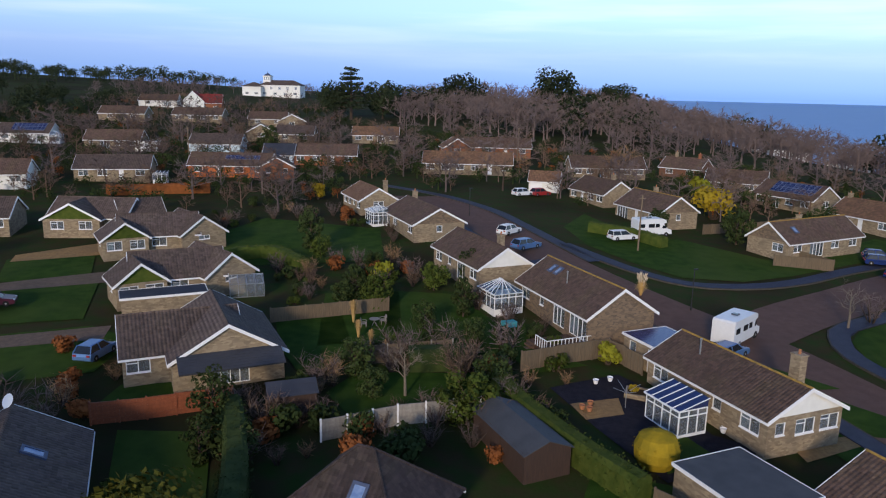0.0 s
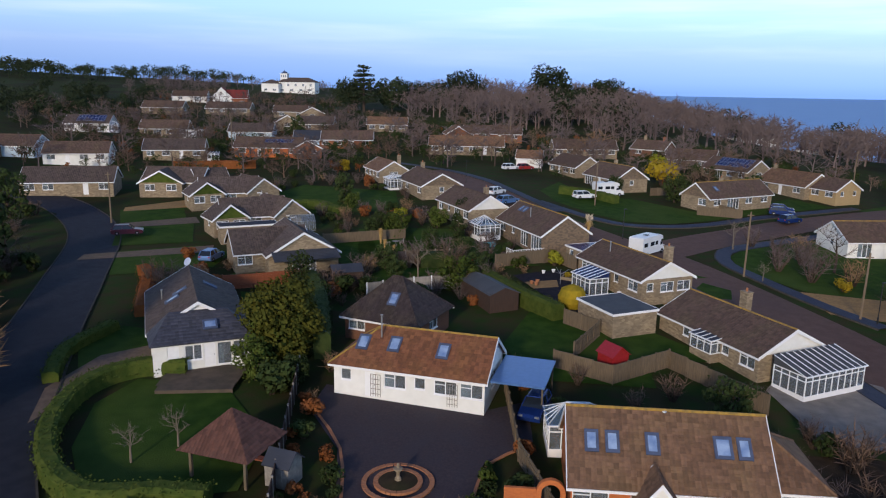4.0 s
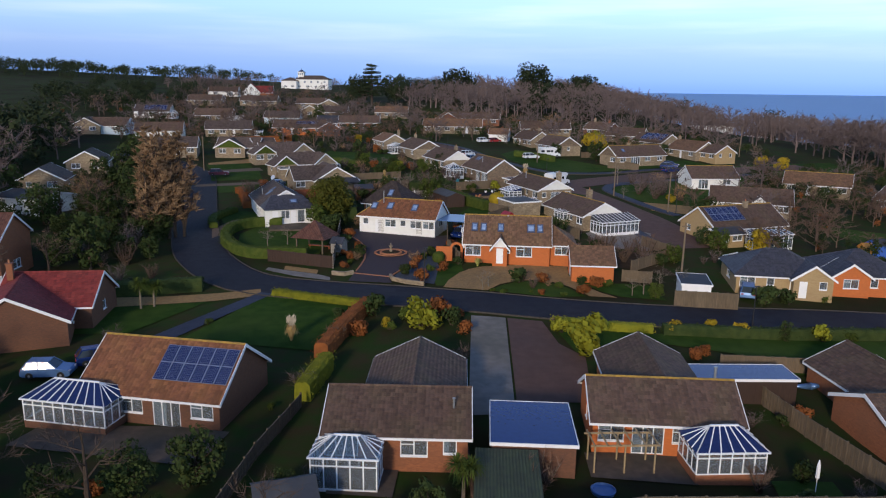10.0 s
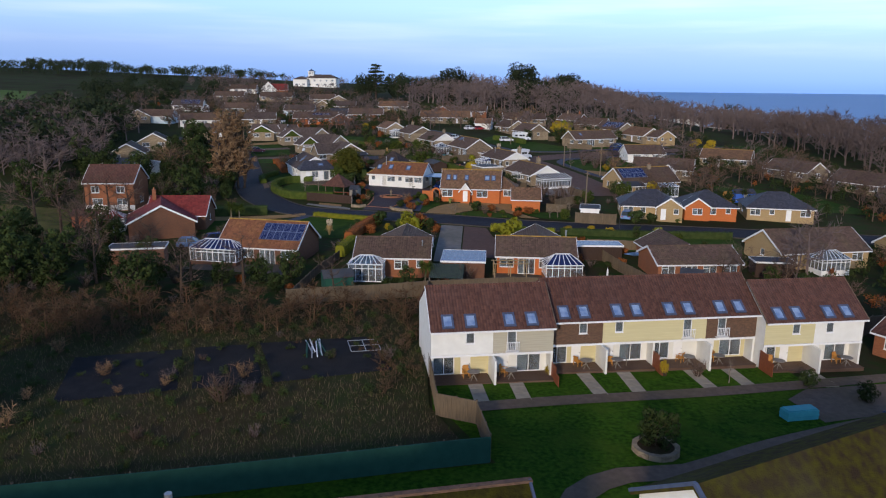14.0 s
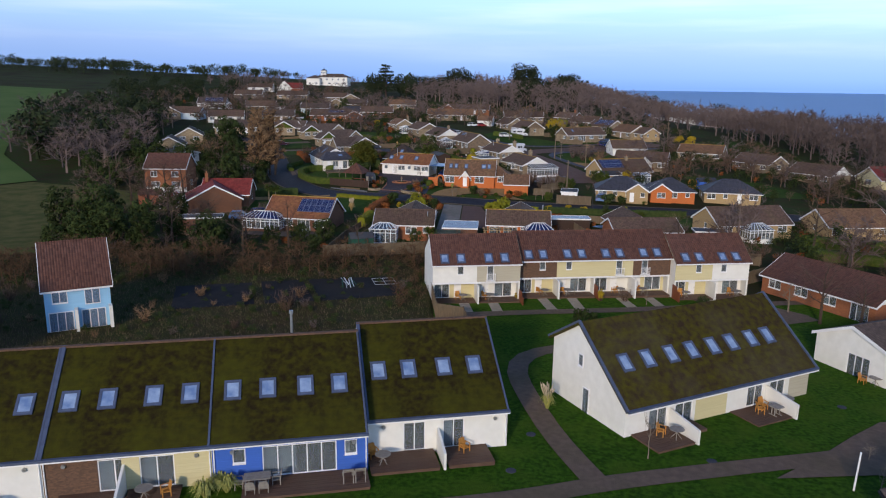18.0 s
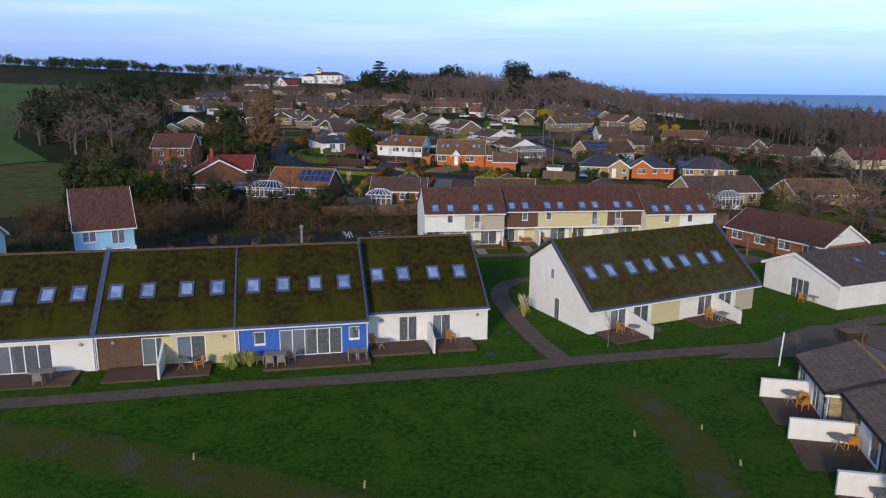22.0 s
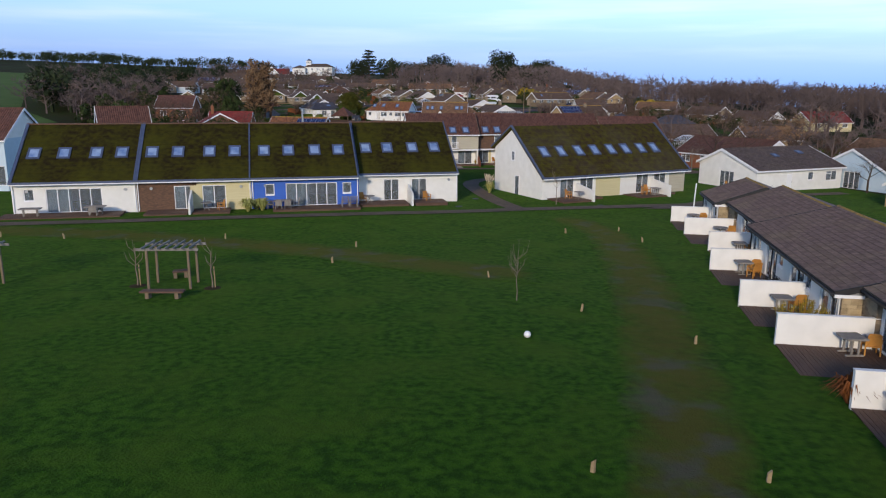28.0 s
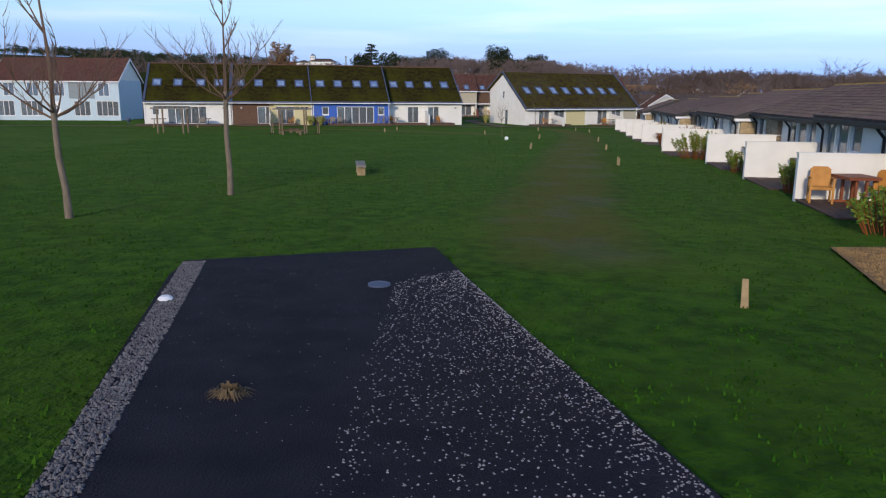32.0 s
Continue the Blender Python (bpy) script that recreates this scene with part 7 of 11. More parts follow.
def blade(s, p, q, w, rng):
    d = q - p
    side = d.cross(Vector((rng.gauss(0, 1), rng.gauss(0, 1), rng.gauss(0, 1)))).normalized() * w
    i = len(s.v)
    s.v += [p - side, p + side, q]
    s.f.append((i, i + 1, i + 2))


def bare(h, spread_, rng, limbs=7, subs=5, twigs=9, trunk=0.3, up=0.55, tw=0.02, thick=None, sides=6):
    """Wood and twigs of a leafless tree: a tapered trunk, limbs, branches, and fine twigs."""
    wood, fine = Shape(), Shape()
    r0 = thick or h * 0.022
    top = Vector((rng.uniform(-0.04, 0.04) * h, rng.uniform(-0.04, 0.04) * h, h * 0.8))
    knots = [Vector((0, 0, -0.3)), Vector((0.01 * h, 0, h * trunk)), top * 0.65 + Vector((0, 0, h * 0.02)), top]
    rs = [r0 * 1.25, r0, r0 * 0.6, r0 * 0.2]
    for a, b, ra_, rb_ in zip(knots, knots[1:], rs, rs[1:]):
        wood.tube(a, b, ra_, rb_, sides, False)
    for i in range(limbs):
        f = trunk + (0.95 - trunk) * (i + rng.random() * 0.6) / limbs
        base = knots[1].lerp(top, (f - trunk) / (1 - trunk) if f > trunk else 0)
        ang = i * 2.4 + rng.uniform(-0.5, 0.5)
        reach = spread_ * h * (1.0 - 0.55 * (f - trunk)) * rng.uniform(0.75, 1.1)
        end = base + Vector((math.cos(ang), math.sin(ang), up + rng.uniform(0, 0.5))) * reach * 0.6
        lr = r0 * (0.55 - 0.3 * f)
        mid = base.lerp(end, 0.5) + Vector((rng.gauss(0, 0.04), rng.gauss(0, 0.04), rng.gauss(0, 0.03))) * h
        wood.tube(base, mid, lr, lr * 0.7, max(3, sides - 2), False).tube(mid, end, lr * 0.7, lr * 0.3, max(3, sides - 2), False)
        for j in range(subs):
            t = rng.uniform(0.3, 1.0)
            b0 = base.lerp(mid, t * 2) if t < 0.5 else mid.lerp(end, t * 2 - 1)
            b1 = b0 + Vector((math.cos(ang) * 0.5 + rng.gauss(0, 0.6), math.sin(ang) * 0.5 + rng.gauss(0, 0.6), 0.45 + rng.gauss(0, 0.3))).normalized() * reach * rng.uniform(0.3, 0.5)
            wood.tube(b0, b1, lr * 0.3, lr * 0.1, 3, False)
            for _ in range(twigs):
                p = b0.lerp(b1, rng.uniform(0.15, 1.0))
                q = p + ((b1 - b0).normalized() * 0.6 + Vector((rng.gauss(0, 0.6), rng.gauss(0, 0.6), 0.35 + rng.gauss(0, 0.4)))) * reach * rng.uniform(0.14, 0.30)
                blade(fine, p, q, tw, rng)
    return wood, fine


def tree_thing(name, wood, crown, bark, leaf, label, category="tree", crown_name="crown"):
    t = new(name)
    tagged(t, label, category)
    part("trunk", wood, bark, t)
    part(crown_name, crown, leaf, t)
    return t


class Kind:
    """A kind of plant in a few variants; each place takes the next one."""

    def __init__(self, makers):
        self.made, self.n = makers, 0
        self.used = set()

    def put(self, x, y, scale=1.0, z=None, group="", tall=1.0, moved=False):
        x, y = (x, y) if moved else plan(x, y)
        k = self.n % len(self.made)
        self.n += 1
        ob = self.made[k]
        m = pose(x, y, (ground_z(x, y) if z is None else z) - 0.05, 0, 0, (self.n * 137.5) % 360) @ Matrix.Diagonal((scale, scale, scale * tall, 1))
        if k in self.used:
            ob = copy_thing(ob, m)
        else:
            self.used.add(k)
            ob.matrix_basis = m
        if group:
            ob["group"] = group
        return ob


def evergreen(h, w, rng, clumps, n, size, leaf, label, low=0.25, name="evergreen_tree"):
    wood = Shape().tube((0, 0, -0.3), (0, 0, h * 0.5), h * 0.03, h * 0.018, 7, False)
    cs = []
    for i in range(clumps):
        a, u = i * 2.4 + rng.uniform(-0.3, 0.3), (i + 0.5) / clumps
        zz = low + (0.92 - low) * u
        r = w / 2 * math.sin(math.pi * min(1, max(0.12, (zz - low * 0.6) / (1.05 - low * 0.6)))) ** 0.7 * rng.uniform(0.55, 0.95)
        cs.append((math.cos(a) * r, math.sin(a) * r, h * zz, w * rng.uniform(0.16, 0.26)))
        wood.tube((0, 0, h * zz * 0.6), (math.cos(a) * r, math.sin(a) * r, h * zz), h * 0.01, h * 0.004, 3, False)
    cs.append((0, 0, h * 0.55, w * 0.3))
    return tree_thing(name, wood, leaves(cs, size, n, 0.85, rng), BARK, leaf, label)


def shrub(h, w, rng, leaf, label, n=60, size=0.13, name="shrub", clumps=7):
    cs = [(rng.uniform(-0.3, 0.3) * w, rng.uniform(-0.3, 0.3) * w, h * rng.uniform(0.3, 0.75), w * rng.uniform(0.22, 0.34)) for _ in range(clumps)]
    wood = Shape()
    for c in cs:
        wood.tube((0, 0, -0.2), c[:3], 0.03 * h, 0.012 * h, 3, False)
    return tree_thing(name, wood, leaves(cs, size, n, 0.9, rng), BARK, leaf, label, "shrub", "foliage")


def bush(h, w, rng, twig, label, n=9):
    """A leafless bush of many stems."""
    wood, fine = Shape(), Shape()
    for i in range(n):
        a = i * 2.4
        end = Vector((math.cos(a) * w * 0.45 * rng.uniform(0.4, 1), math.sin(a) * w * 0.45 * rng.uniform(0.4, 1), h * rng.uniform(0.6, 0.9)))
        base = Vector((math.cos(a) * 0.1, math.sin(a) * 0.1, -0.1))
        wood.tube(base, end, 0.03 * h, 0.008 * h, 3, False)
        for _ in range(26):
            p = base.lerp(end, rng.uniform(0.25, 1))
            q = p + Vector((rng.gauss(0, 0.3) * w * 0.5, rng.gauss(0, 0.3) * w * 0.5, h * rng.uniform(0.05, 0.32)))
            blade(fine, p, q, 0.022, rng)
    return tree_thing("bare_bush", wood, fine, BARK, twig, label, "bush", "crown")


def make(f, n, *args, **kw):
    out = []
    for i in range(n):
        out.append(f(*[a() if callable(a) and not isinstance(a, type) else a for a in args], **kw))
    return out


def bare_kind(n, h, sp, twig, label, bark=BARK, seed=1, name="bare_tree", **kw):
    rng = random.Random(seed)
    return Kind([tree_thing(name, *bare(h * rng.uniform(0.92, 1.08), sp, rng, **kw), bark, twig, label, crown_name="crown") for _ in range(n)])


BARE = bare_kind(4, 8.0, 0.62, TWIG, "leafless garden tree with brown twigs", seed=3)
BIGBARE = bare_kind(4, 13.0, 0.55, PURPLETWIG, "tall leafless tree with purple-brown twigs", seed=5, limbs=10, subs=6, twigs=12, tw=0.03)
RUSTBARE = bare_kind(2, 7.0, 0.6, RUSTTWIG, "leafless rusty twigged tree", seed=9, limbs=9, subs=6, twigs=12, tw=0.03)
POPLAR = bare_kind(3, 15.0, 0.20, RUSTTWIG, "tall leafless poplar with rusty brown twigs", seed=11, limbs=20, subs=7, twigs=18, trunk=0.03, up=2.0, tw=0.07, thick=0.2, name="poplar")
PALE = bare_kind(2, 7.0, 0.5, PALEBARK, "slender leafless tree with pale bark", PALEBARK, seed=13, limbs=8, subs=5, twigs=8, tw=0.018)
rng = random.Random(21)
HOLM = Kind([evergreen(11, 12, rng, 26, 90, 0.36, OAKLEAF, "broad dark evergreen holm oak") for _ in range(3)])
EVER = Kind([evergreen(5.0, 4.2, rng, 16, 90, 0.17, LEAF, "dense dark green garden evergreen", 0.15) for _ in range(3)])
BRIGHT = Kind([evergreen(4.2, 4.0, rng, 15, 100, 0.15, HEDGE, "rounded mid green garden tree", 0.15) for _ in range(2)])
CONIFER = Kind([evergreen(6.0, 3.2, rng, 18, 80, 0.16, LEAF, "narrow dark green garden conifer", 0.06, "conifer") for _ in range(2)])
YEWLEAF = surface("yellow_green_needles", (0.085, 0.082, 0.014), (0.050, 0.058, 0.012), 1.0, 0.9, 0.0, per=0.1, spec=0.06)
YEW = Kind([evergreen(7.2, 6.4, rng, 40, 190, 0.17, YEWLEAF, "broad yellow-green garden cypress", 0.1, "cypress") for _ in range(1)])
SHRUB = Kind([shrub(1.6, 1.9, rng, LEAF, "rounded dark green shrub") for _ in range(3)])
SHRUBL = Kind([shrub(1.5, 1.8, rng, HEDGE, "rounded mid green shrub") for _ in range(2)])
SHRUBY = Kind([shrub(1.4, 1.6, rng, LIME, "rounded yellow-green leafy garden shrub") for _ in range(2)])
SHRUBR = Kind([shrub(1.4, 1.7, rng, RUST, "rusty brown winter shrub") for _ in range(2)])
GOLDEN = Kind([shrub(2.0, 1.9, rng, GOLD, "golden yellow conifer bush", n=110, size=0.1) for _ in range(2)])
BUSH = Kind([bush(2.4, 2.8, rng, TWIG, "leafless brown garden bush") for _ in range(3)])
BUSHP = Kind([bush(2.6, 3.2, rng, PURPLETWIG, "leafless purplish garden bush") for _ in range(2)])
BUSHR = Kind([bush(2.0, 2.4, rng, RUSTTWIG, "leafless rusty garden bush") for _ in range(2)])


def inside(pts, x, y):
    hit = False
    for (x0, y0), (x1, y1) in zip(pts, pts[1:] + pts[:1]):
        if (y0 > y) != (y1 > y) and x < (x1 - x0) * (y - y0) / (y1 - y0) + x0:
            hit = not hit
    return hit


def clear(x, y, room=0.0):
    """Whether a place is free of houses, roads and open ground."""
    for inv, lx, ly in FOOT:
        q = inv @ Vector((x, y, 0))
        if abs(q.x) < lx + room and abs(q.y) < ly + room:
            return False
    for line, w in STRIPS:
        for p in line:
            if (p.x - x) ** 2 + (p.y - y) ** 2 < (w + room) ** 2:
                return False
    return not any(inside(list(p), x, y) for p in OPEN)


def scatter(area, kinds, count, seed, room=0.6, lo=0.7, hi=1.2, tries=6):
    """Mixed planting over an area, keeping clear of everything built."""
    r = random.Random(seed)
    xs, ys = [p[0] for p in area], [p[1] for p in area]
    done = 0
    for _ in range(count * tries):
        x, y = r.uniform(min(xs), max(xs)), r.uniform(min(ys), max(ys))
        if done < count and inside(list(area), x, y):
            k = r.choice(kinds)
            if clear(x, y, room):
                k.put(x, y, r.uniform(lo, hi), moved=True)
                done += 1


# woods: one mass each, of many small trees
def wood_mass(name, area, count, seed, leaf, label, h=(9, 13), kind="bare", hole=2.5, room=2.0):
    r = random.Random(seed)
    protos = []
    for k in range(5):
        if kind == "bare":
            w, f = bare(10, 0.62, r, 8, 4, 13, 0.16, 0.6, 0.06, None, 3)
            protos.append((np.array([tuple(v) for v in w.v + f.v]), w.f + [tuple(i + len(w.v) for i in q) for q in f.f]))
        else:
            cs = [(r.uniform(-3.2, 3.2), r.uniform(-3.2, 3.2), r.uniform(3.5, 8.5), r.uniform(1.6, 2.6)) for _ in range(12)]
            s = leaves(cs, 0.46, 24, 0.85, r)
            s.tube((0, 0, -0.5), (0, 0, 6), 0.4, 0.2, 5, False)
            protos.append((np.array([tuple(v) for v in s.v]), s.f))
    xs, ys = [p[0] for p in area], [p[1] for p in area]
    vs, fs, n, done, spots = [], [], 0, 0, []
    for _ in range(count * 12):
        x, y = r.uniform(min(xs), max(xs)), r.uniform(min(ys), max(ys))
        if done >= count or not inside(list(area), x, y) or not clear(x, y, room):
            continue
        if any((x - a) ** 2 + (y - b) ** 2 < hole * hole for a, b in spots):
            continue
        spots.append((x, y))
        v, f = protos[done % 5]
        hh = r.uniform(*h) / 10
        a = r.uniform(0, 6.28)
        c, s_ = math.cos(a), math.sin(a)
        wide = hh * r.uniform(0.9, 1.25)
        q = np.stack([(v[:, 0] * c - v[:, 1] * s_) * wide + x, (v[:, 0] * s_ + v[:, 1] * c) * wide + y, v[:, 2] * hh + ground_z(x, y) - 0.2], 1)
        vs.append(q)
        fs += [tuple(i + n for i in face) for face in f]
        n += len(q)
        done += 1
    mesh = bpy.data.meshes.new(name)
    mesh.from_pydata(np.concatenate(vs).tolist(), [], fs)
    mesh.materials.append(leaf)
    tagged(new(name, mesh), label, "wood", kind="stuff")


NORTH_WOOD = ((-20, 268), (10, 240), (30, 218), (55, 205), (78, 190), (100, 168), (112, 140), (150, 160), (200, 230), (215, 330), (120, 420), (0, 400), (-30, 330))
wood_mass("woodland", NORTH_WOOD, 560, 31, PURPLETWIG, "leafless purple-brown wood behind the estate", (8, 13))
EAST_WOOD = ((112, 140), (122, 110), (122, 70), (132, 52), (150, 10), (120, -20), (150, -60), (240, -20), (260, 160), (150, 160))
wood_mass("woodland", EAST_WOOD, 600, 32, PURPLETWIG, "leafless purple-brown wood beside the estate", (8, 12.5))
wood_mass("woodland", ((-20, 268), (60, 225), (200, 240), (160, 380), (0, 390)), 26, 33, OAKLEAF, "scattered dark evergreens in the wood", (10, 15), "green", 8)
HILL_LEFT = ((-86, 22), (-84, 60), (-96, 100), (-120, 130), (-138, 110), (-122, 60), (-104, 24))
wood_mass("woodland", HILL_LEFT, 60, 34, OAKLEAF, "dark evergreen copse on the hillside", (8, 13), "green", 4.5)
wood_mass("woodland", ((-80, 0), (-66, 18), (-84, 60), (-96, 110), (-140, 130), (-120, 40)), 70, 35, PURPLETWIG, "leafless copse on the hillside", (7, 12))
wood_mass("woodland", ((-460, 400), (-290, 380), (-150, 400), (-120, 440), (-150, 480), (-300, 490), (-460, 480)), 150, 36, OAKLEAF, "line of dark evergreen oaks along the ridge", (6, 10.5), "green", 6)
wood_mass("woodland", ((-170, 340), (-125, 330), (-118, 420), (-60, 425), (-30, 395), (-20, 430), (-80, 450), (-170, 440)), 80, 37, PURPLETWIG, "leafless trees on the hilltop", (4.5, 7.5))
wood_mass("woodland", ((-150, 200), (-118, 210), (-126, 290), (-190, 310), (-190, 240)), 45, 38, OAKLEAF, "dark trees on the hillside", (5, 9), "green", 5)
wood_mass("scrub_thicket", ((-45, -60), (-17, -62), (7, -56), (8, -66), (-20, -72), (-48, -80)), 70, 39, BRAMBLE, "tangled leafless thicket behind the fence", (2.5, 4.5), "bare", 1.2, 0.5)

def garden_mass(area, count, seed, tall=3):
    """Far garden planting, too many and too small to tell apart: bare bushes, evergreens and small trees."""
    wood_mass("garden_planting", area, count, seed, TWIG, "leafless bushes and small trees in the far gardens", (2.2, 6.0), "bare", 2.0, 0.8)
    wood_mass("garden_planting", area, count, seed + 100, LEAF, "evergreen shrubs in the far gardens", (1.6, 4.2), "green", 2.0, 0.8)
    wood_mass("garden_planting", area, count // tall, seed + 200, PURPLETWIG, "taller leafless trees in the far gardens", (6, 9), "bare", 4.0, 1.5)
    wood_mass("garden_planting", area, count // 4, seed + 300, RUST, "rusty hedging in the far gardens", (1.4, 2.4), "green", 3.0, 0.8)


# landmark trees
cedar = Shape()
rng = random.Random(77)
cs = []
for lev in range(9):
    zz, rr_ = 5 + lev * 1.75, 8.5 * (1 - lev / 10.5)
    for k in range(7 if lev < 7 else 3):
        a = k * 0.9 + lev * 0.5 + rng.uniform(-0.2, 0.2)
        d = rr_ * rng.uniform(0.35, 0.9)
        cs.append((math.cos(a) * d, math.sin(a) * d, zz + rng.uniform(-0.4, 0.4), 2.0))
        cedar.tube((0, 0, zz - 0.6), (math.cos(a) * d, math.sin(a) * d, zz), 0.14, 0.05, 4, False)
cedar.tube((0, 0, -0.5), (0, 0, 20), 0.7, 0.15, 8, False)
ced = tree_thing("cedar", cedar, leaves(cs, 0.34, 60, 0.35, rng), BARK, OAKLEAF, "tall dark cedar with flat tiers on the hill")
ced.matrix_basis = pose(*plan(-38, 290), ground_z(*plan(-38, 290)))
for x, y, s in ((-26, 296, 1.25), (-46, 300, 1.2), (-18, 312, 1.1), (6, 322, 1.2), (52, 350, 1.5), (80, 345, 1.25)):
    HOLM.put(x, y, s)
for x, y, s in ((-38.2, 13.0, 1.0), (-37.2, 13.6, 1.16), (-36.2, 14.2, 1.22), (-35.3, 14.8, 1.18), (-34.4, 15.4, 1.0), (-37.6, 15.4, 1.1), (-35.9, 16.4, 1.12)):
    POPLAR.put(x, y, s, group="poplar row", moved=True)
for x, y, s in ((-41, 8, 0.9), (-39.5, 13, 0.75), (-37, 3.5, 0.7), (-53, 26, 1.1), (-56, 33, 1.2), (-52, 16, 1.0)):
    EVER.put(x, y, s)
scatter(((-38, -2), (-70, -6), (-84, 10), (-80, 60), (-60, 90), (-50, 60), (-44, 40)), (BUSHP, EVER, BUSH, SHRUB, BUSHP, CONIFER), 90, 41, 1.0, 0.8, 1.5)
scatter(((-40, 14), (-56, 40), (-50, 56), (-62, 60), (-66, 20)), (BARE, RUSTBARE, BUSHP), 14, 42, 1.0)
for x, y, k, sc in ((-50.5, -11.0, BARE, 0.95), (-46.2, -12.4, BARE, 0.85), (-55.0, -10.5, BARE, 1.0), (-42.8, -6.0, BARE, 0.9), (-44.5, -1.0, EVER, 1.0), (-58.0, -4.0, EVER, 1.2), (-47.5, -15.0, BUSHP, 1.5), (-52.6, -15.6, BUSHP, 1.6), (-41.5, -20.0, BARE, 0.8), (-44.0, -26.5, BUSHP, 1.7), (-38.5, -33.0, BARE, 0.8), (-32.0, -36.5, BARE, 0.75), (-28.5, -46.0, BARE, 0.8), (-21.5, -50.0, BARE, 0.75), (-17.0, -52.0, EVER, 0.9), (-13.0, -50.5, EVER, 0.8), (-25.0, -53.0, EVER, 1.1), (-32.5, -50.0, EVER, 1.2), (-3.6, -50.6, EVER, 0.5), (12.0, -48.6, BUSH, 1.2), (26.0, -47.4, BUSH, 1.1)):
    k.put(x, y, sc, moved=True)
# gardens behind and between the bungalows
for x, y, k, sc in ((-14.2, 26.6, YEW, 1.0), (-12.2, 21.8, EVER, 0.7), (-13.6, 41.5, EVER, 0.75), (-16.5, 44.6, CONIFER, 0.7), (-8.0, 55.0, EVER, 0.75), (-4.4, 58.4, BUSHP, 1.5), (-1.0, 60.0, BUSHP, 1.7), (2.0, 62.6, EVER, 0.7), (5.0, 60.2, BUSHP, 1.6), (-2.6, 66.0, EVER, 0.85), (1.2, 69.6, CONIFER, 0.7), (3.4, 73.0, BUSHP, 1.4), (-10.6, 52.6, BUSHP, 1.3), (-6.2, 51.0, EVER, 0.6), (0.6, 54.4, BUSH, 1.5), (4.6, 50.0, BUSHP, 1.4), (-0.4, 48.4, EVER, 0.6), (-2.0, 78.0, BRIGHT, 0.8), (2.0, 80.5, CONIFER, 0.6), (-9.5, 84.0, EVER, 0.8), (-31.0, 43.5, BUSHP, 1.8), (-28.6, 45.0, BUSHP, 1.6), (-33.4, 46.0, BUSH, 1.7), (-26.4, 46.6, SHRUBR, 1.2), (-29.0, 48.6, BUSHR, 1.2)):
    k.put(x, y, sc, moved=True)
scatter(((-20, 40), (12, 42), (10, 62), (2, 84), (-8, 106), (-16, 118), (-34, 122), (-40, 108), (-24, 84), (-14, 58)), (BUSH, BUSHP, SHRUB, SHRUBL, BUSHR, SHRUB, BUSHP, SHRUBR), 105, 43, 0.8, 0.7, 1.2)
scatter(((-20, 40), (10, 44), (2, 70), (-8, 76)), (BUSHP, BUSH, SHRUB, BUSHR), 30, 44, 0.5, 0.8, 1.2)
garden_mass(((-96, 120), (-30, 116), (0, 128), (0, 165), (-40, 215), (-120, 215)), 150, 45)
garden_mass(((20, 130), (60, 118), (100, 130), (90, 170), (40, 215), (-30, 250), (-20, 190)), 120, 46)
garden_mass(((-150, 180), (-40, 215), (-30, 260), (-60, 330), (-140, 330)), 110, 47)
garden_mass(((44, 14), (100, -2), (118, 40), (110, 110), (84, 100), (60, 62), (46, 42)), 110, 48, 12)
scatter(((24, 6), (44, 4), (46, 40), (30, 46), (8, 46), (8, 26)), (BUSH, BUSHP, SHRUB, SHRUBL), 20, 49, 0.7, 0.6, 1.0)
scatter(((-36, -12), (60, -16), (100, -14), (100, -52), (60, -52), (10, -52), (-40, -58)), (BUSH, SHRUB, SHRUBL, SHRUBR, BUSHP), 84, 50, 0.8, 0.5, 0.95)
garden_mass(((50, -30), (120, -14), (120, -90), (76, -84), (50, -56)), 60, 51)
scatter(((-12, 2), (4, 0), (10, 14), (8, 26), (-14, 26)), (SHRUB, SHRUBR, SHRUBL, BUSHR), 26, 52, 0.3, 0.5, 0.8)
scatter(((-46, -22), (-27, -40), (-24, -48), (-18, -60), (-48, -58), (-60, -30)), (BUSHP, EVER, BUSH, BUSHP, SHRUB, CONIFER, BARE), 56, 53, 0.8, 0.7, 1.3)
scatter(((-45, -60), (6, -57), (8, -86), (-24, -99), (-50, -94)), (BUSH, BUSHR, BUSHP), 60, 54, 0.3, 0.35, 0.8)
garden_mass(((70, -60), (120, -60), (140, -200), (84, -200)), 40, 55)
garden_mass(((-50, -100), (-110, -60), (-110, -150), (-60, -140)), 30, 56)

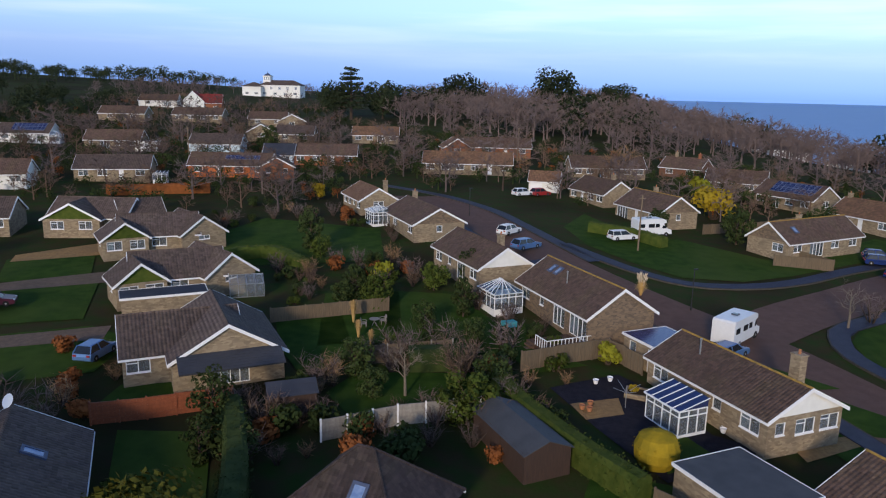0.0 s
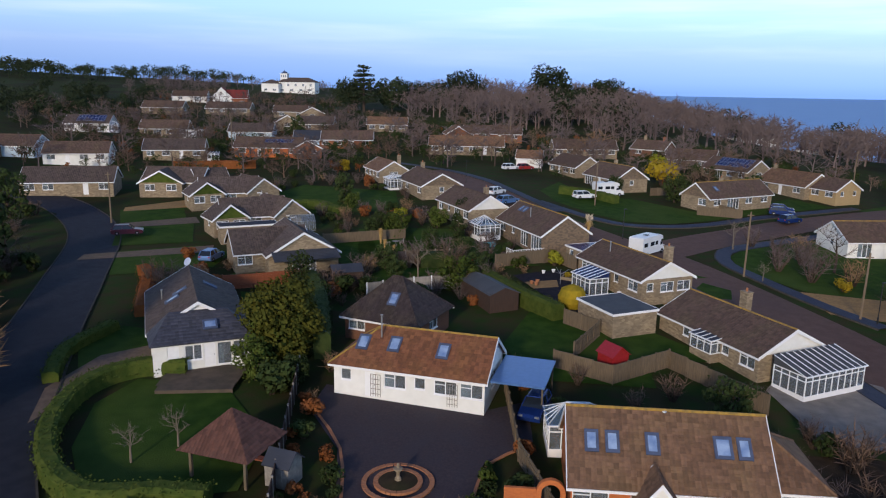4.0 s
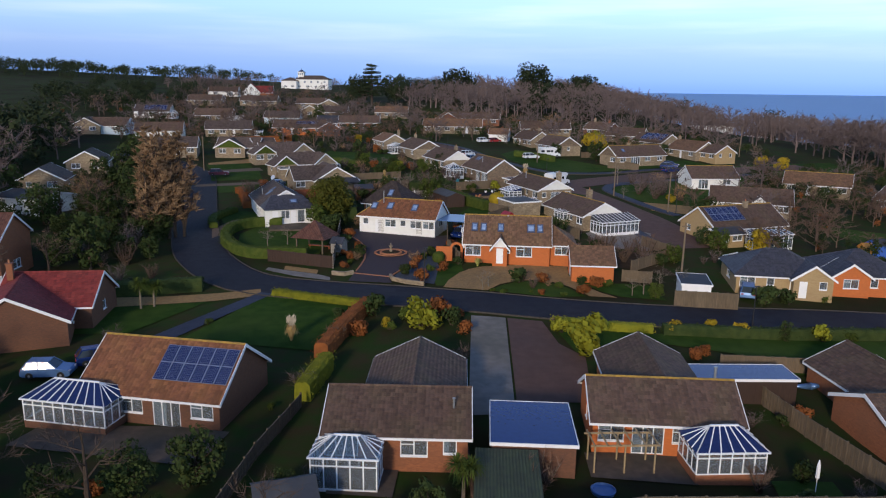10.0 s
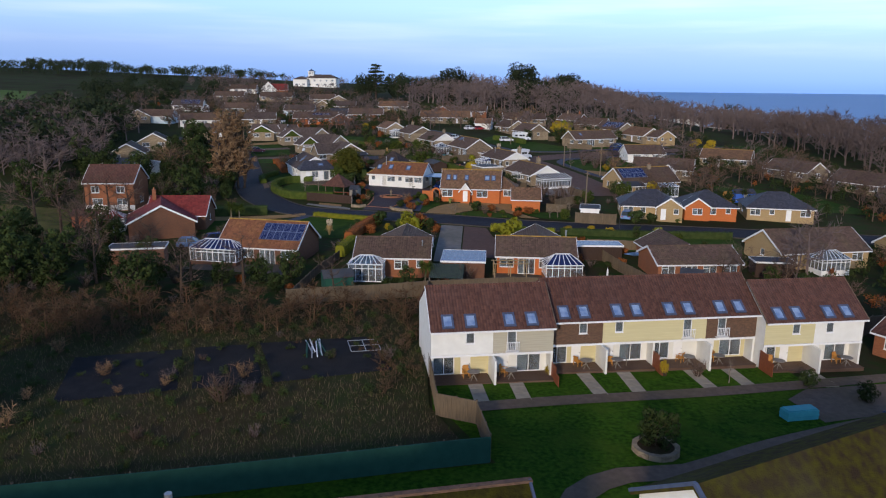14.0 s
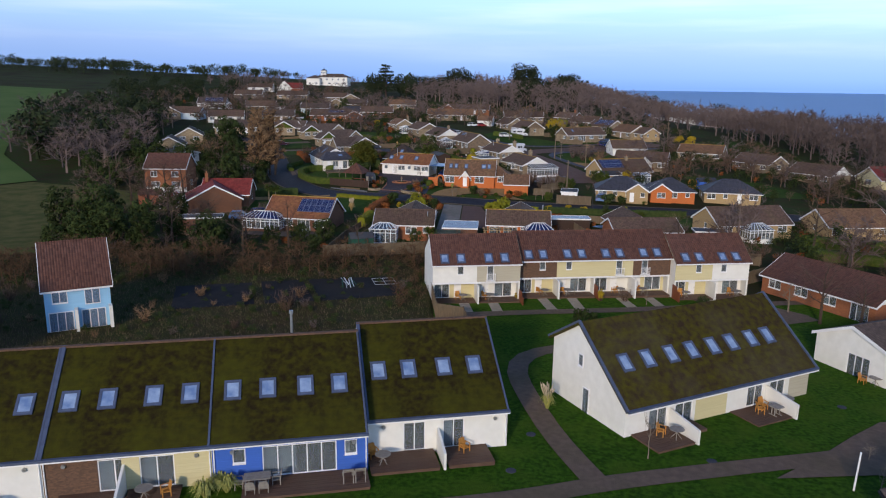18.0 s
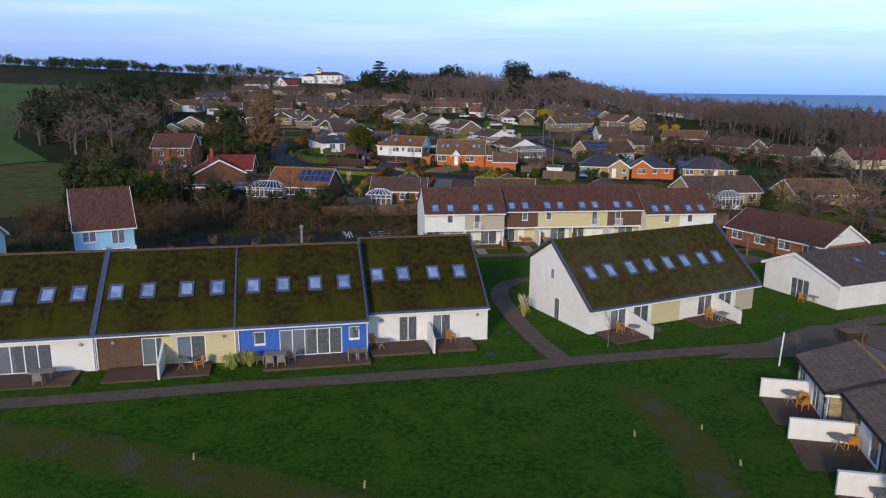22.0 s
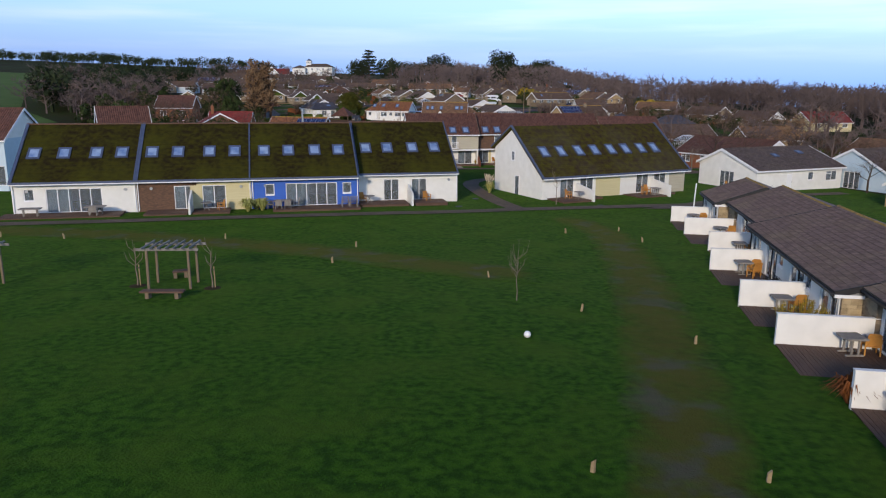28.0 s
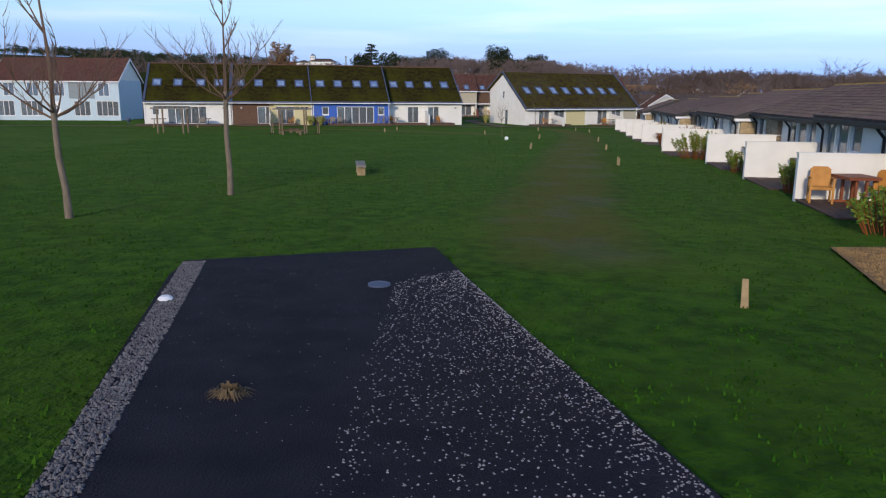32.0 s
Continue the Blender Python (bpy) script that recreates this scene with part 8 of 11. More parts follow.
for x, y, k, sc in ((-3.0, 55.5, PALE, 0.7), (51.8, -81.9, BARE, 0.9), (53.6, 72.9, RUSTBARE, 0.75), (56.1, 66.6, BARE, 0.8), (49.5, 79.4, BUSHP, 1.6), (45.6, 77.2, PALE, 0.7), (4.2, 57.0, EVER, 0.85), (1.5, 56.5, BARE, 0.7), (10.4, 61.6, SHRUBL, 1.4), (15.5, 64.0, SHRUBY, 1.4), (94.4, 116.6, GOLDEN, 1.8), (53.9, 151.6, SHRUBY, 3.2), (-11.5, 78.5, EVER, 0.8), (-7.5, 78.0, BRIGHT, 0.9), (-31.5, 63.0, BUSHR, 0.8), (-29.6, 53.1, SHRUBR, 1.0), (-30.8, 55.6, SHRUBR, 0.9), (-27.4, 56.6, BUSHR, 0.7), (-35.0, 62.8, SHRUBR, 1.0), (-16.4, 44.5, CONIFER, 0.55), (-15.2, 47.0, EVER, 0.6), (-20.5, 40.5, SHRUBL, 1.2), (60, -70, BARE, 1.1), (74, -58, RUSTBARE, 1.2), (88, -70, BIGBARE, 0.9), (70, -40, BARE, 1.1), (98, -60, BIGBARE, 0.9), (108, -84, BIGBARE, 1.0), (84, -86, BARE, 1.1), (94, -40, EVER, 1.4), (112, -50, HOLM, 0.7), (112, 14, BIGBARE, 0.9), (118, 20, BIGBARE, 0.85), (106, 18, BIGBARE, 0.8)):
    k.put(x, y, sc)
wood_mass("woodland", ((84, -20), (120, -16), (150, -60), (150, -120), (118, -130), (112, -60)), 70, 57, PURPLETWIG, "leafless trees beyond the holiday homes", (9, 13), "bare", 3.0)

for i, (x, y) in enumerate(((21.9, 8.2), (24.4, 7.8), (26.9, 7.2), (30.1, 8.5), (32.5, 8.0), (24.0, 12.2), (28.1, 12.6), (31.8, 13.0), (27.0, 15.6), (22.6, 11))):
    (BUSH, BUSHP, BUSH)[i % 3].put(x, y, 1.0 + 0.12 * (i % 4))
for x, y, k, sc in ((-9.0, 19.2, SHRUBR, 0.9), (-9.2, 15.3, SHRUB, 0.7), (-7.4, 6.2, SHRUBR, 0.7), (-7.5, 1.6, SHRUBR, 0.6), (3.6, 10.3, SHRUBL, 1.0), (1.9, 5.3, SHRUBR, 0.7), (0.4, -0.6, SHRUB, 0.8), (2.6, -2.8, SHRUBR, 0.9), (1.6, 2.5, SHRUBR, 0.7), (2.8, 7.2, SHRUBL, 1.0), (3.9, 1.5, SHRUBL, 0.8), (5.4, 1.8, SHRUBR, 0.8), (7.6, 4.6, SHRUB, 0.9),
                    (15.0, -2.9, SHRUB, 1.0), (16.4, -4.9, BUSH, 0.6), (18.4, -4.0, BUSHR, 0.6), (11.4, -6.7, SHRUBL, 0.5), (12.6, -7.3, SHRUBL, 0.5), (17.2, -7.2, SHRUBR, 0.5), (19.6, -7.4, SHRUBL, 0.5), (22.3, -6.3, SHRUBR, 0.8), (22.8, -2.2, SHRUBL, 0.8), (24.2, -2.9, SHRUBR, 0.8), (25.8, -3.0, SHRUBL, 0.9), (27.9, -6.3, PALE, 0.5), (29.4, -5.6, PALE, 0.55), (10.2, -6.2, PALE, 0.45), (36.9, 9.0, BRIGHT, 0.8), (-19.8, 10.8, PALE, 0.62),
                    (51.5, 75, BUSHP, 1.7), (53, 70, BUSHP, 1.8), (55, 73, BUSHP, 1.6), (50, 71, BUSHP, 1.4), (-33.9, 4.4, EVER, 0.9), (-36.6, 14.1, EVER, 1.0), (-35.8, 1.5, BUSH, 1.5), (-29.9, -4.5, BUSH, 1.2), (-33, -6.8, BUSHP, 1.3), (-38, 8.8, BUSHP, 1.7), (-43.4, 4.1, BUSHP, 1.6), (-46.9, 22.8, BUSHP, 1.8), (-42, 18, BUSH, 1.7), (-40.5, 24, BUSH, 1.6), (-38.6, 19.5, EVER, 0.7)):
    k.put(x, y, sc)

wood_mass("bramble_thicket", ((-30, -64), (-14, -62), (7, -57), (8.6, -78), (6, -83), (1, -72), (-16, -70), (-30, -74)), 170, 58, BRAMBLE, "dry rusty brambles on the rough ground", (0.7, 1.7), "bare", 0.9, 0.2)
wood_mass("border_planting", ((9.5, -56), (20, -52.6), (34, -51.6), (46, -52.8), (46, -62), (30, -60), (12, -64)), 60, 60, LEAF, "dark shrubs along the back of the fence", (0.7, 2.0), "green", 1.5, 0.3)
wood_mass("border_planting", ((9.5, -56), (20, -52.6), (34, -51.6), (46, -52.8), (46, -62), (30, -60), (12, -64)), 40, 61, BRAMBLE, "leafless bushes along the back of the fence", (1.0, 2.4), "bare", 1.5, 0.3)
wood_mass("bramble_thicket", ((-46, -62), (-14, -62), (7, -57), (8.6, -80), (-10, -96), (-46, -92)), 230, 59, LEAF, "low dark brambles on the rough ground", (0.5, 1.3), "green", 1.6, 0.2)

# fences, hedges and garden things
def shared(name, mesh, parent, m):
    ob = new(name, mesh)
    ob.parent = parent
    ob.matrix_basis = m
    return ob


def mesh_of(name, shape, material):
    mesh = bpy.data.meshes.new(name)
    mesh.from_pydata([tuple(p) for p in shape.v], [], shape.f)
    mesh.materials.append(material)
    return mesh


def fence(pts, h, material, label, pitch=1.8, post=None, category="fence", boards=9):
    """Panels between posts along a line, stepping with the land."""
    pts = [plan(x, y) for x, y in pts]
    x0, y0 = pts[0]
    t = thing("fence", x0, y0, 0, label, category, z=0, moved=True)
    ps = Shape().box(-0.06, -0.06, -0.4, 0.06, 0.06, h + 0.12)
    pm = mesh_of("post", ps, post or material)
    panels = {}
    for (ax, ay), (bx, by) in zip(pts, pts[1:]):
        length = math.hypot(bx - ax, by - ay)
        n = max(1, round(length / pitch))
        w = round(length / n, 3)
        yaw = math.degrees(math.atan2(by - ay, bx - ax))
        if w not in panels:
            s = Shape()
            k = boards
            bw = (w - 0.12) / k
            s.cells([0.06 + i * bw for i in range(k + 1)], [-0.024, 0, 0.024, 0.055], [0.06, h * 0.25, h * 0.25 + 0.07, h * 0.8, h * 0.8 + 0.07, h, h + 0.03],
                    lambda i, j, c: c == 5 or j == i % 2 or (j > 0 and c in (1, 3)))
            panels[w] = mesh_of("panel", s, material)
        for i in range(n):
            f = i / n
            x, y = ax + (bx - ax) * f, ay + (by - ay) * f
            g = min(ground_z(x, y), ground_z(ax + (bx - ax) * (f + 1 / n), ay + (by - ay) * (f + 1 / n)))
            shared("panel", panels[w], t, pose(x - x0, y - y0, g, 0, 0, yaw))
            shared("post", pm, t, pose(x - x0, y - y0, g, 0, 0, yaw))
        shared("post", pm, t, pose(bx - x0, by - y0, ground_z(bx, by), 0, 0, yaw))
    return t


def hedge(pts, w, h, leaf, label, seed=1, size=0.09, density=34, name="hedge", moved=False):
    """A clipped hedge: an uneven body clothed in small leaves."""
    r = random.Random(seed)
    pts = pts if moved else [plan(x, y) for x, y in pts]
    line, sides = curve_of(pts, 0.5)
    s = Shape()
    ring = ((-0.5, 0), (-0.52, 0.4), (-0.5, 0.85), (-0.3, 1.0), (0.3, 1.0), (0.5, 0.85), (0.52, 0.4), (0.5, 0))
    x0, y0 = pts[0]
    for p, d in zip(line, sides):
        g = ground_z(p.x, p.y)
        for a, b in ring:
            q = p + d * a * w
            j = 0.10 * noise.noise(Vector((q.x * 1.3, q.y * 1.3, b * 2)))
            s.v.append(Vector((q.x + d.x * j - x0, q.y + d.y * j - y0, g - 0.1 + b * (h + 0.1) + j)))
    n = len(ring)
    s.f = [(j * n + i, j * n + i + 1, (j + 1) * n + i + 1, (j + 1) * n + i) for j in range(len(line) - 1) for i in range(n - 1)]
    s.f += [tuple(range(n)), tuple(range(len(s.v) - 1, len(s.v) - n - 1, -1))]
    for p, d in zip(line, sides):
        g = ground_z(p.x, p.y)
        for _ in range(density):
            u = r.uniform(0, 3)
            if u < 1:
                a, b, nn = -0.53, r.random(), -d
            elif u < 2:
                a, b, nn = r.uniform(-0.5, 0.5), 1.0, Vector((0, 0, 1))
            else:
                a, b, nn = 0.53, r.random(), d
            q = p + d * a * w + Vector((r.uniform(-0.25, 0.25), r.uniform(-0.25, 0.25), 0))
            c = Vector((q.x - x0, q.y - y0, g + b * h)) + nn * r.uniform(-0.02, 0.06)
            nn = (nn + Vector((r.gauss(0, 0.6), r.gauss(0, 0.6), r.gauss(0, 0.6)))).normalized()
            e = nn.orthogonal().normalized() * size
            f = nn.cross(e) * 0.7
            k = len(s.v)
            s.v += [c - e, c + f, c + e, c - f]
            s.f.append((k, k + 1, k + 2, k + 3))
    return solo(name, s, leaf, x0, y0, 0, label, "hedge", z=0, moved=True)


def topiary(x, y, r_, h, leaf, label, seed=3, size=0.06):
    rr = random.Random(seed)
    s = leaves([(0, 0, h * 0.5, r_)], size, 900, h / 2 / r_, rr)
    s.lathe([(r_ * 0.7, 0.0), (r_ * 0.92, h * 0.25), (r_ * 0.95, h * 0.5), (r_ * 0.75, h * 0.8), (r_ * 0.2, h * 0.96)], 14)
    return solo("topiary_bush", s, leaf, x, y, 0, label, "bush")


def tuft(x, y, n, h, r_, mat, label, plume=None, w=0.03, name="grass_clump", seed=5, droop=0.6):
    """A clump of long arching blades, with plumes where it has them."""
    rr = random.Random(seed)
    s = Shape()
    pl = Shape()
    for i in range(n):
        a = rr.uniform(0, 6.28)
        d = Vector((math.cos(a), math.sin(a), 0))
        reach = r_ * rr.uniform(0.3, 1)
        k = h * rr.uniform(0.6, 1)
        p0, p1, p2 = d * 0.08, d * reach * 0.5 + Vector((0, 0, k)), d * reach + Vector((0, 0, k * (1 - droop * rr.uniform(0.4, 1))))
        side = Vector((-d.y, d.x, 0)) * w
        j = len(s.v)
        s.v += [p0 - side, p0 + side, p1 + side * 0.8, p1 - side * 0.8, p2]
        s.f += [(j, j + 1, j + 2, j + 3), (j + 3, j + 2, j + 4)]
        if plume and i % 3 == 0:
            top = d * reach * 0.5 + Vector((0, 0, h * rr.uniform(1.05, 1.35)))
            pl.tube(d * 0.05, top, 0.012, 0.01, 3, False)
            pl.tube(top - Vector((0, 0, 0.05)), top + Vector((d.x * 0.08, d.y * 0.08, 0.18)), 0.012, 0.04, 5, False).tube(top + Vector((d.x * 0.08, d.y * 0.08, 0.18)), top + Vector((d.x * 0.2, d.y * 0.2, 0.42)), 0.04, 0.006, 5, False)
    t = thing(name, x, y, 0, label, "plant")
    part("leaf_clump", s, mat, t)
    if plume:
        part("plume", pl, plume, t)
    return t


def palm(x, y, h, label, seed=2):
    rr = random.Random(seed)
    t = thing("cabbage_palm", x, y, 0, label, "tree")
    part("trunk", Shape().tube((0, 0, -0.2), (0.05, 0, h * 0.7), 0.13, 0.10, 8), PALEBARK, t)
    s = Shape()
    for cx, cy, cz in ((0.05, 0, h * 0.72), (0.5, 0.2, h * 0.78), (-0.4, 0.3, h * 0.8)):
        for _ in range(110):
            d = Vector((rr.gauss(0, 1), rr.gauss(0, 1), rr.gauss(0.25, 0.7))).normalized()
            p = Vector((cx, cy, cz))
            q = p + d * 0.6
            e = q + d * 0.4 + Vector((0, 0, -0.25))
            sd = d.cross(Vector((0, 0, 1))).normalized() * 0.03
            j = len(s.v)
            s.v += [p - sd, p + sd, q + sd, q - sd, e]
            s.f += [(j, j + 1, j + 2, j + 3), (j + 3, j + 2, j + 4)]
    part("crown", s, HEDGE, t)


def shed(x, y, yaw, w, d, he, hr, walls, roof, label, name="garden_shed", door_mat=None):
    t = thing(name, x, y, yaw, label, "shed")
    s = Shape()
    for p, q in (((-w / 2, -d / 2), (w / 2, -d / 2)), ((w / 2, d / 2), (-w / 2, d / 2))):
        s.wall(p, q, -0.3, he, thick=0.05)
    s.wall((w / 2, -d / 2), (w / 2, d / 2), -0.3, he, thick=0.05, top=(d / 2, hr))
    s.wall((-w / 2, d / 2), (-w / 2, -d / 2), -0.3, he, thick=0.05, top=(d / 2, hr))
    part("wall", s, walls, t)
    part("roof_slope", Shape().slope((-w / 2 - 0.15, -d / 2 - 0.15, he - 0.08), (w / 2 + 0.15, -d / 2 - 0.15, he - 0.08), (-w / 2 - 0.15, 0, hr + 0.05), (w / 2 + 0.15, 0, hr + 0.05), 0.04, 0.5, 0.01), roof, t)
    part("roof_slope", Shape().slope((w / 2 + 0.15, d / 2 + 0.15, he - 0.08), (-w / 2 - 0.15, d / 2 + 0.15, he - 0.08), (w / 2 + 0.15, 0, hr + 0.05), (-w / 2 - 0.15, 0, hr + 0.05), 0.04, 0.5, 0.01), roof, t)
    part("door", Shape().box(-0.4, -d / 2 - 0.04, 0, 0.4, -d / 2 - 0.004, he - 0.15), door_mat or walls, t)
    return t


def flat_garage(x, y, yaw, w, d, h, walls, roof, label, front="g"):
    t = thing("garage", x, y, yaw, label, "garage")
    holes = fit_openings(t, ONE, (-w / 2, -d / 2), (w / 2, -d / 2), 0, spread(front, w)) if front else []
    for k, (p, q) in enumerate((((-w / 2, -d / 2), (w / 2, -d / 2)), ((w / 2, -d / 2), (w / 2, d / 2)), ((w / 2, d / 2), (-w / 2, d / 2)), ((-w / 2, d / 2), (-w / 2, -d / 2)))):
        part("wall", Shape().wall(p, q, -0.8, h, holes if k == 0 else []), walls, t)
    part("flat_roof", Shape().box(-w / 2 - 0.1, -d / 2 - 0.1, h + 0.004, w / 2 + 0.1, d / 2 + 0.1, h + 0.12), roof, t)
    f = Shape()
    f.box(-w / 2 - 0.16, -d / 2 - 0.16, h - 0.08, w / 2 + 0.16, -d / 2 - 0.104, h + 0.15).box(-w / 2 - 0.16, d / 2 + 0.104, h - 0.08, w / 2 + 0.16, d / 2 + 0.16, h + 0.15)
    f.box(-w / 2 - 0.16, -d / 2 - 0.104, h - 0.08, -w / 2 - 0.104, d / 2 + 0.104, h + 0.15).box(w / 2 + 0.104, -d / 2 - 0.104, h - 0.08, w / 2 + 0.16, d / 2 + 0.104, h + 0.15)
    part("fascia", f, UPVC, t)
    FOOT.append((t.matrix_basis.inverted(), w / 2 + 0.3, d / 2 + 0.3))
    return t


# vehicles
WHEEL = {}


def wheels(t, spots, r_=0.31):
    if r_ not in WHEEL:
        ty = Shape(pose(0, 0, 0, 90, 0, 0)).lathe([(r_ * 0.62, -0.1), (r_ * 0.95, -0.1), (r_, -0.06), (r_, 0.06), (r_ * 0.95, 0.1), (r_ * 0.62, 0.1)], 16)
        ri = Shape(pose(0, 0, 0, 90, 0, 0)).lathe([(r_ * 0.2, -0.105), (r_ * 0.6, -0.09), (r_ * 0.6, 0.09), (r_ * 0.2, 0.105)], 12)
        WHEEL[r_] = (mesh_of("tyre", ty, TYRE), mesh_of("rim", ri, ALU))
    for x, y in spots:
        w = shared("wheel", WHEEL[r_][0], t, pose(x, y, r_))
        shared("rim", WHEEL[r_][1], w, Matrix.Identity(4))


def car(x, y, yaw, paint, label, L=4.2, H=1.48, estate=False):
    """A parked car, its nose to +x."""
    t = thing("car", x, y, yaw, label, "car", "parked cars", z=ground_z(x, y) + 0.14)
    W = 0.86
    a = L / 2
    tail = -a + (0.25 if estate else 0.55)
    low = [(-a, 0.35), (-a + 0.03, 0.62), (-a + 0.12, 0.86), (a * 0.42, 0.90), (a * 0.9, 0.74), (a, 0.58), (a - 0.02, 0.30), (a - 0.2, 0.2), (-a + 0.2, 0.2)]
    s = Shape()
    n = len(low)
    rows = ((-W, 0.94), (-W * 0.97, 1.0), (W * 0.97, 1.0), (W, 0.94))
    for yy, k in rows:
        s.v += [Vector((px * (0.985 if abs(yy) == W else 1), yy, 0.2 + (pz - 0.2) * k)) for px, pz in low]
    s.f = [(j * n + i, j * n + (i + 1) % n, (j + 1) * n + (i + 1) % n, (j + 1) * n + i) for j in range(3) for i in range(n)]
    s.f += [tuple(range(n))[::-1], tuple(range(3 * n, 4 * n))]
    part("body", s, paint, t)
    cab = Shape()
    b0, b1, b2, b3 = -a + 0.12, tail, a * 0.12, a * 0.46
    cab.add([(b0, -0.80, 0.87), (b3, -0.80, 0.89), (b2, -0.62, H - 0.05), (b1, -0.62, H - 0.05), (b0, 0.80, 0.87), (b3, 0.80, 0.89), (b2, 0.62, H - 0.05), (b1, 0.62, H - 0.05)],
            [(0, 1, 2, 3), (4, 7, 6, 5), (1, 5, 6, 2), (0, 3, 7, 4), (3, 2, 6, 7)])
    part("glasshouse", cab, CARGLASS, t)
    roof = Shape()
    roof.add([(b1 - 0.04, -0.63, H - 0.06), (b2 + 0.04, -0.63, H - 0.06), (b2, -0.5, H), (b1 + 0.02, -0.5, H), (b1 - 0.04, 0.63, H - 0.06), (b2 + 0.04, 0.63, H - 0.06), (b2, 0.5, H), (b1 + 0.02, 0.5, H)],
             [(0, 1, 2, 3), (4, 7, 6, 5), (1, 5, 6, 2), (0, 3, 7, 4), (3, 2, 6, 7), (0, 4, 5, 1)])
    for sy in (-1, 1):
        for p, q in (((b3, 0.80 * sy, 0.89), (b2, 0.63 * sy, H - 0.04)), ((b0, 0.80 * sy, 0.87), (b1, 0.63 * sy, H - 0.04)), (((b1 + b2) / 2 + 0.1, 0.815 * sy, 0.88), ((b1 + b2) / 2 + 0.05, 0.635 * sy, H - 0.05))):
            part("pillar", Shape().beam(p, q, 0.07, 0.07), paint, t)
    part("roof", roof, paint, t)
    for sy in (-0.62, 0.62):
        part("headlight", Shape().box(a - 0.16, sy - 0.16, 0.58, a - 0.01, sy + 0.16, 0.70), ALU, t)
        part("tail_light", Shape().box(-a - 0.005, sy - 0.14, 0.64, -a + 0.06, sy + 0.14, 0.80), CARRED, t)
    wheels(t, ((a * 0.62, -0.78), (a * 0.62, 0.78), (-a * 0.62, -0.78), (-a * 0.62, 0.78)))
    FOOT.append((t.matrix_basis.inverted(), a + 0.3, 1.2))


def motorhome(x, y, yaw, L, label):
    t = thing("motorhome", x, y, yaw, label, "motorhome", "motorhomes", z=ground_z(x, y) + 0.14)
    a = L / 2
    prof = [(-a, 0.45), (-a - 0.02, 2.6), (-a + 0.15, 2.78), (a - 0.9, 2.8), (a - 0.35, 2.6), (a - 0.25, 2.2), (a - 0.9, 2.0), (a - 0.95, 0.45)]
    s = Shape()
    n = len(prof)
    s.v = [Vector((px, yy, pz)) for yy in (-1.1, 1.1) for px, pz in prof]
    s.f = [(i, (i + 1) % n, n + (i + 1) % n, n + i) for i in range(n)] + [tuple(range(n))[::-1], tuple(range(n, 2 * n))]
    part("body", s, CARWHITE, t)
    cab = Shape()
    c = [(a - 0.96, 0.4), (a - 0.96, 1.98), (a - 0.6, 1.98), (a + 0.1, 1.25), (a + 0.75, 1.05), (a + 0.85, 0.4)]
    n = len(c)
    cab.v = [Vector((px, yy, pz)) for yy in (-0.95, 0.95) for px, pz in c]
    cab.f = [(i, (i + 1) % n, n + (i + 1) % n, n + i) for i in range(n)] + [tuple(range(n))[::-1], tuple(range(n, 2 * n))]
    part("cab", cab, CARWHITE, t)
    w = Shape()
    w.add([(a - 0.55, -0.85, 1.93), (a + 0.06, -0.85, 1.30), (a + 0.06, 0.85, 1.30), (a - 0.55, 0.85, 1.93), (a - 0.52, -0.85, 1.97), (a + 0.10, -0.85, 1.33), (a + 0.10, 0.85, 1.33), (a - 0.52, 0.85, 1.97)], [(4, 5, 6, 7), (0, 1, 5, 4), (2, 3, 7, 6)])
    part("windscreen", w, CARGLASS, t)
    for sy in (-1, 1):
        for u, wd in ((-a * 0.72, 0.9), (-a * 0.1, 1.0), (a * 0.3, 0.7)):
            part("side_window", Shape().box(u - wd / 2, 1.10 * sy - 0.02, 1.5, u + wd / 2, 1.10 * sy + 0.02, 2.05), CARGLASS, t)
        part("cab_window", Shape().box(a - 0.85, 0.95 * sy - 0.02, 1.3, a - 0.15, 0.95 * sy + 0.02, 1.75), CARGLASS, t)
    part("roof_hatch", Shape().box(-a * 0.2, -0.3, 2.8, -a * 0.2 + 0.6, 0.3, 2.9), CARGLASS, t)
    wheels(t, ((a - 0.1, -0.9), (a - 0.1, 0.9), (-a * 0.5, -1.0), (-a * 0.5, 1.0)), 0.36)
    FOOT.append((t.matrix_basis.inverted(), a + 1.0, 1.5))


motorhome(30.2, 71.0, -66 + 112, 5.6, "white motorhome parked beside the road")
car(27.8, 66.2, 40, CARBLUE, "silver blue estate car in a bay", 4.5, estate=True)
car(10.2, 110.2, 52, CARWHITE, "white car parked on the verge", 4.4)
car(12.2, 102.6, 40, CARBLUE, "pale blue saloon car parked by the bungalow", 4.5)
car(15.6, 141.5, 30, CARWHITE, "white hatchback on a far drive", 4.2)
car(19.4, 142.0, 30, CARRED, "red car on a far drive", 4.0)
car(28.0, 110.2, 20, CARWHITE, "white estate car in front of a motorhome", 4.4, estate=True)
motorhome(33.4, 113.6, 15, 5.0, "white motorhome on a front lawn")
car(65.0, 103.2, -20, CARDARK, "dark blue car on a drive", 4.4)
car(66.2, 106.0, -20, CARDARK, "navy car beside another", 4.2)
car(63.5, 96.8, 28, CARDARK, "dark blue car on the side road", 4.3)
car(-49.0, 74.4, 20, CARMAROON, "maroon car at the kerb", 4.3)
car(-31.2, 61.0, 82, CARBLUE, "blue hatchback on a drive", 4.0)
car(7.6, 19.6, -110, CARDARK, "dark car under the blue carport", 4.2)
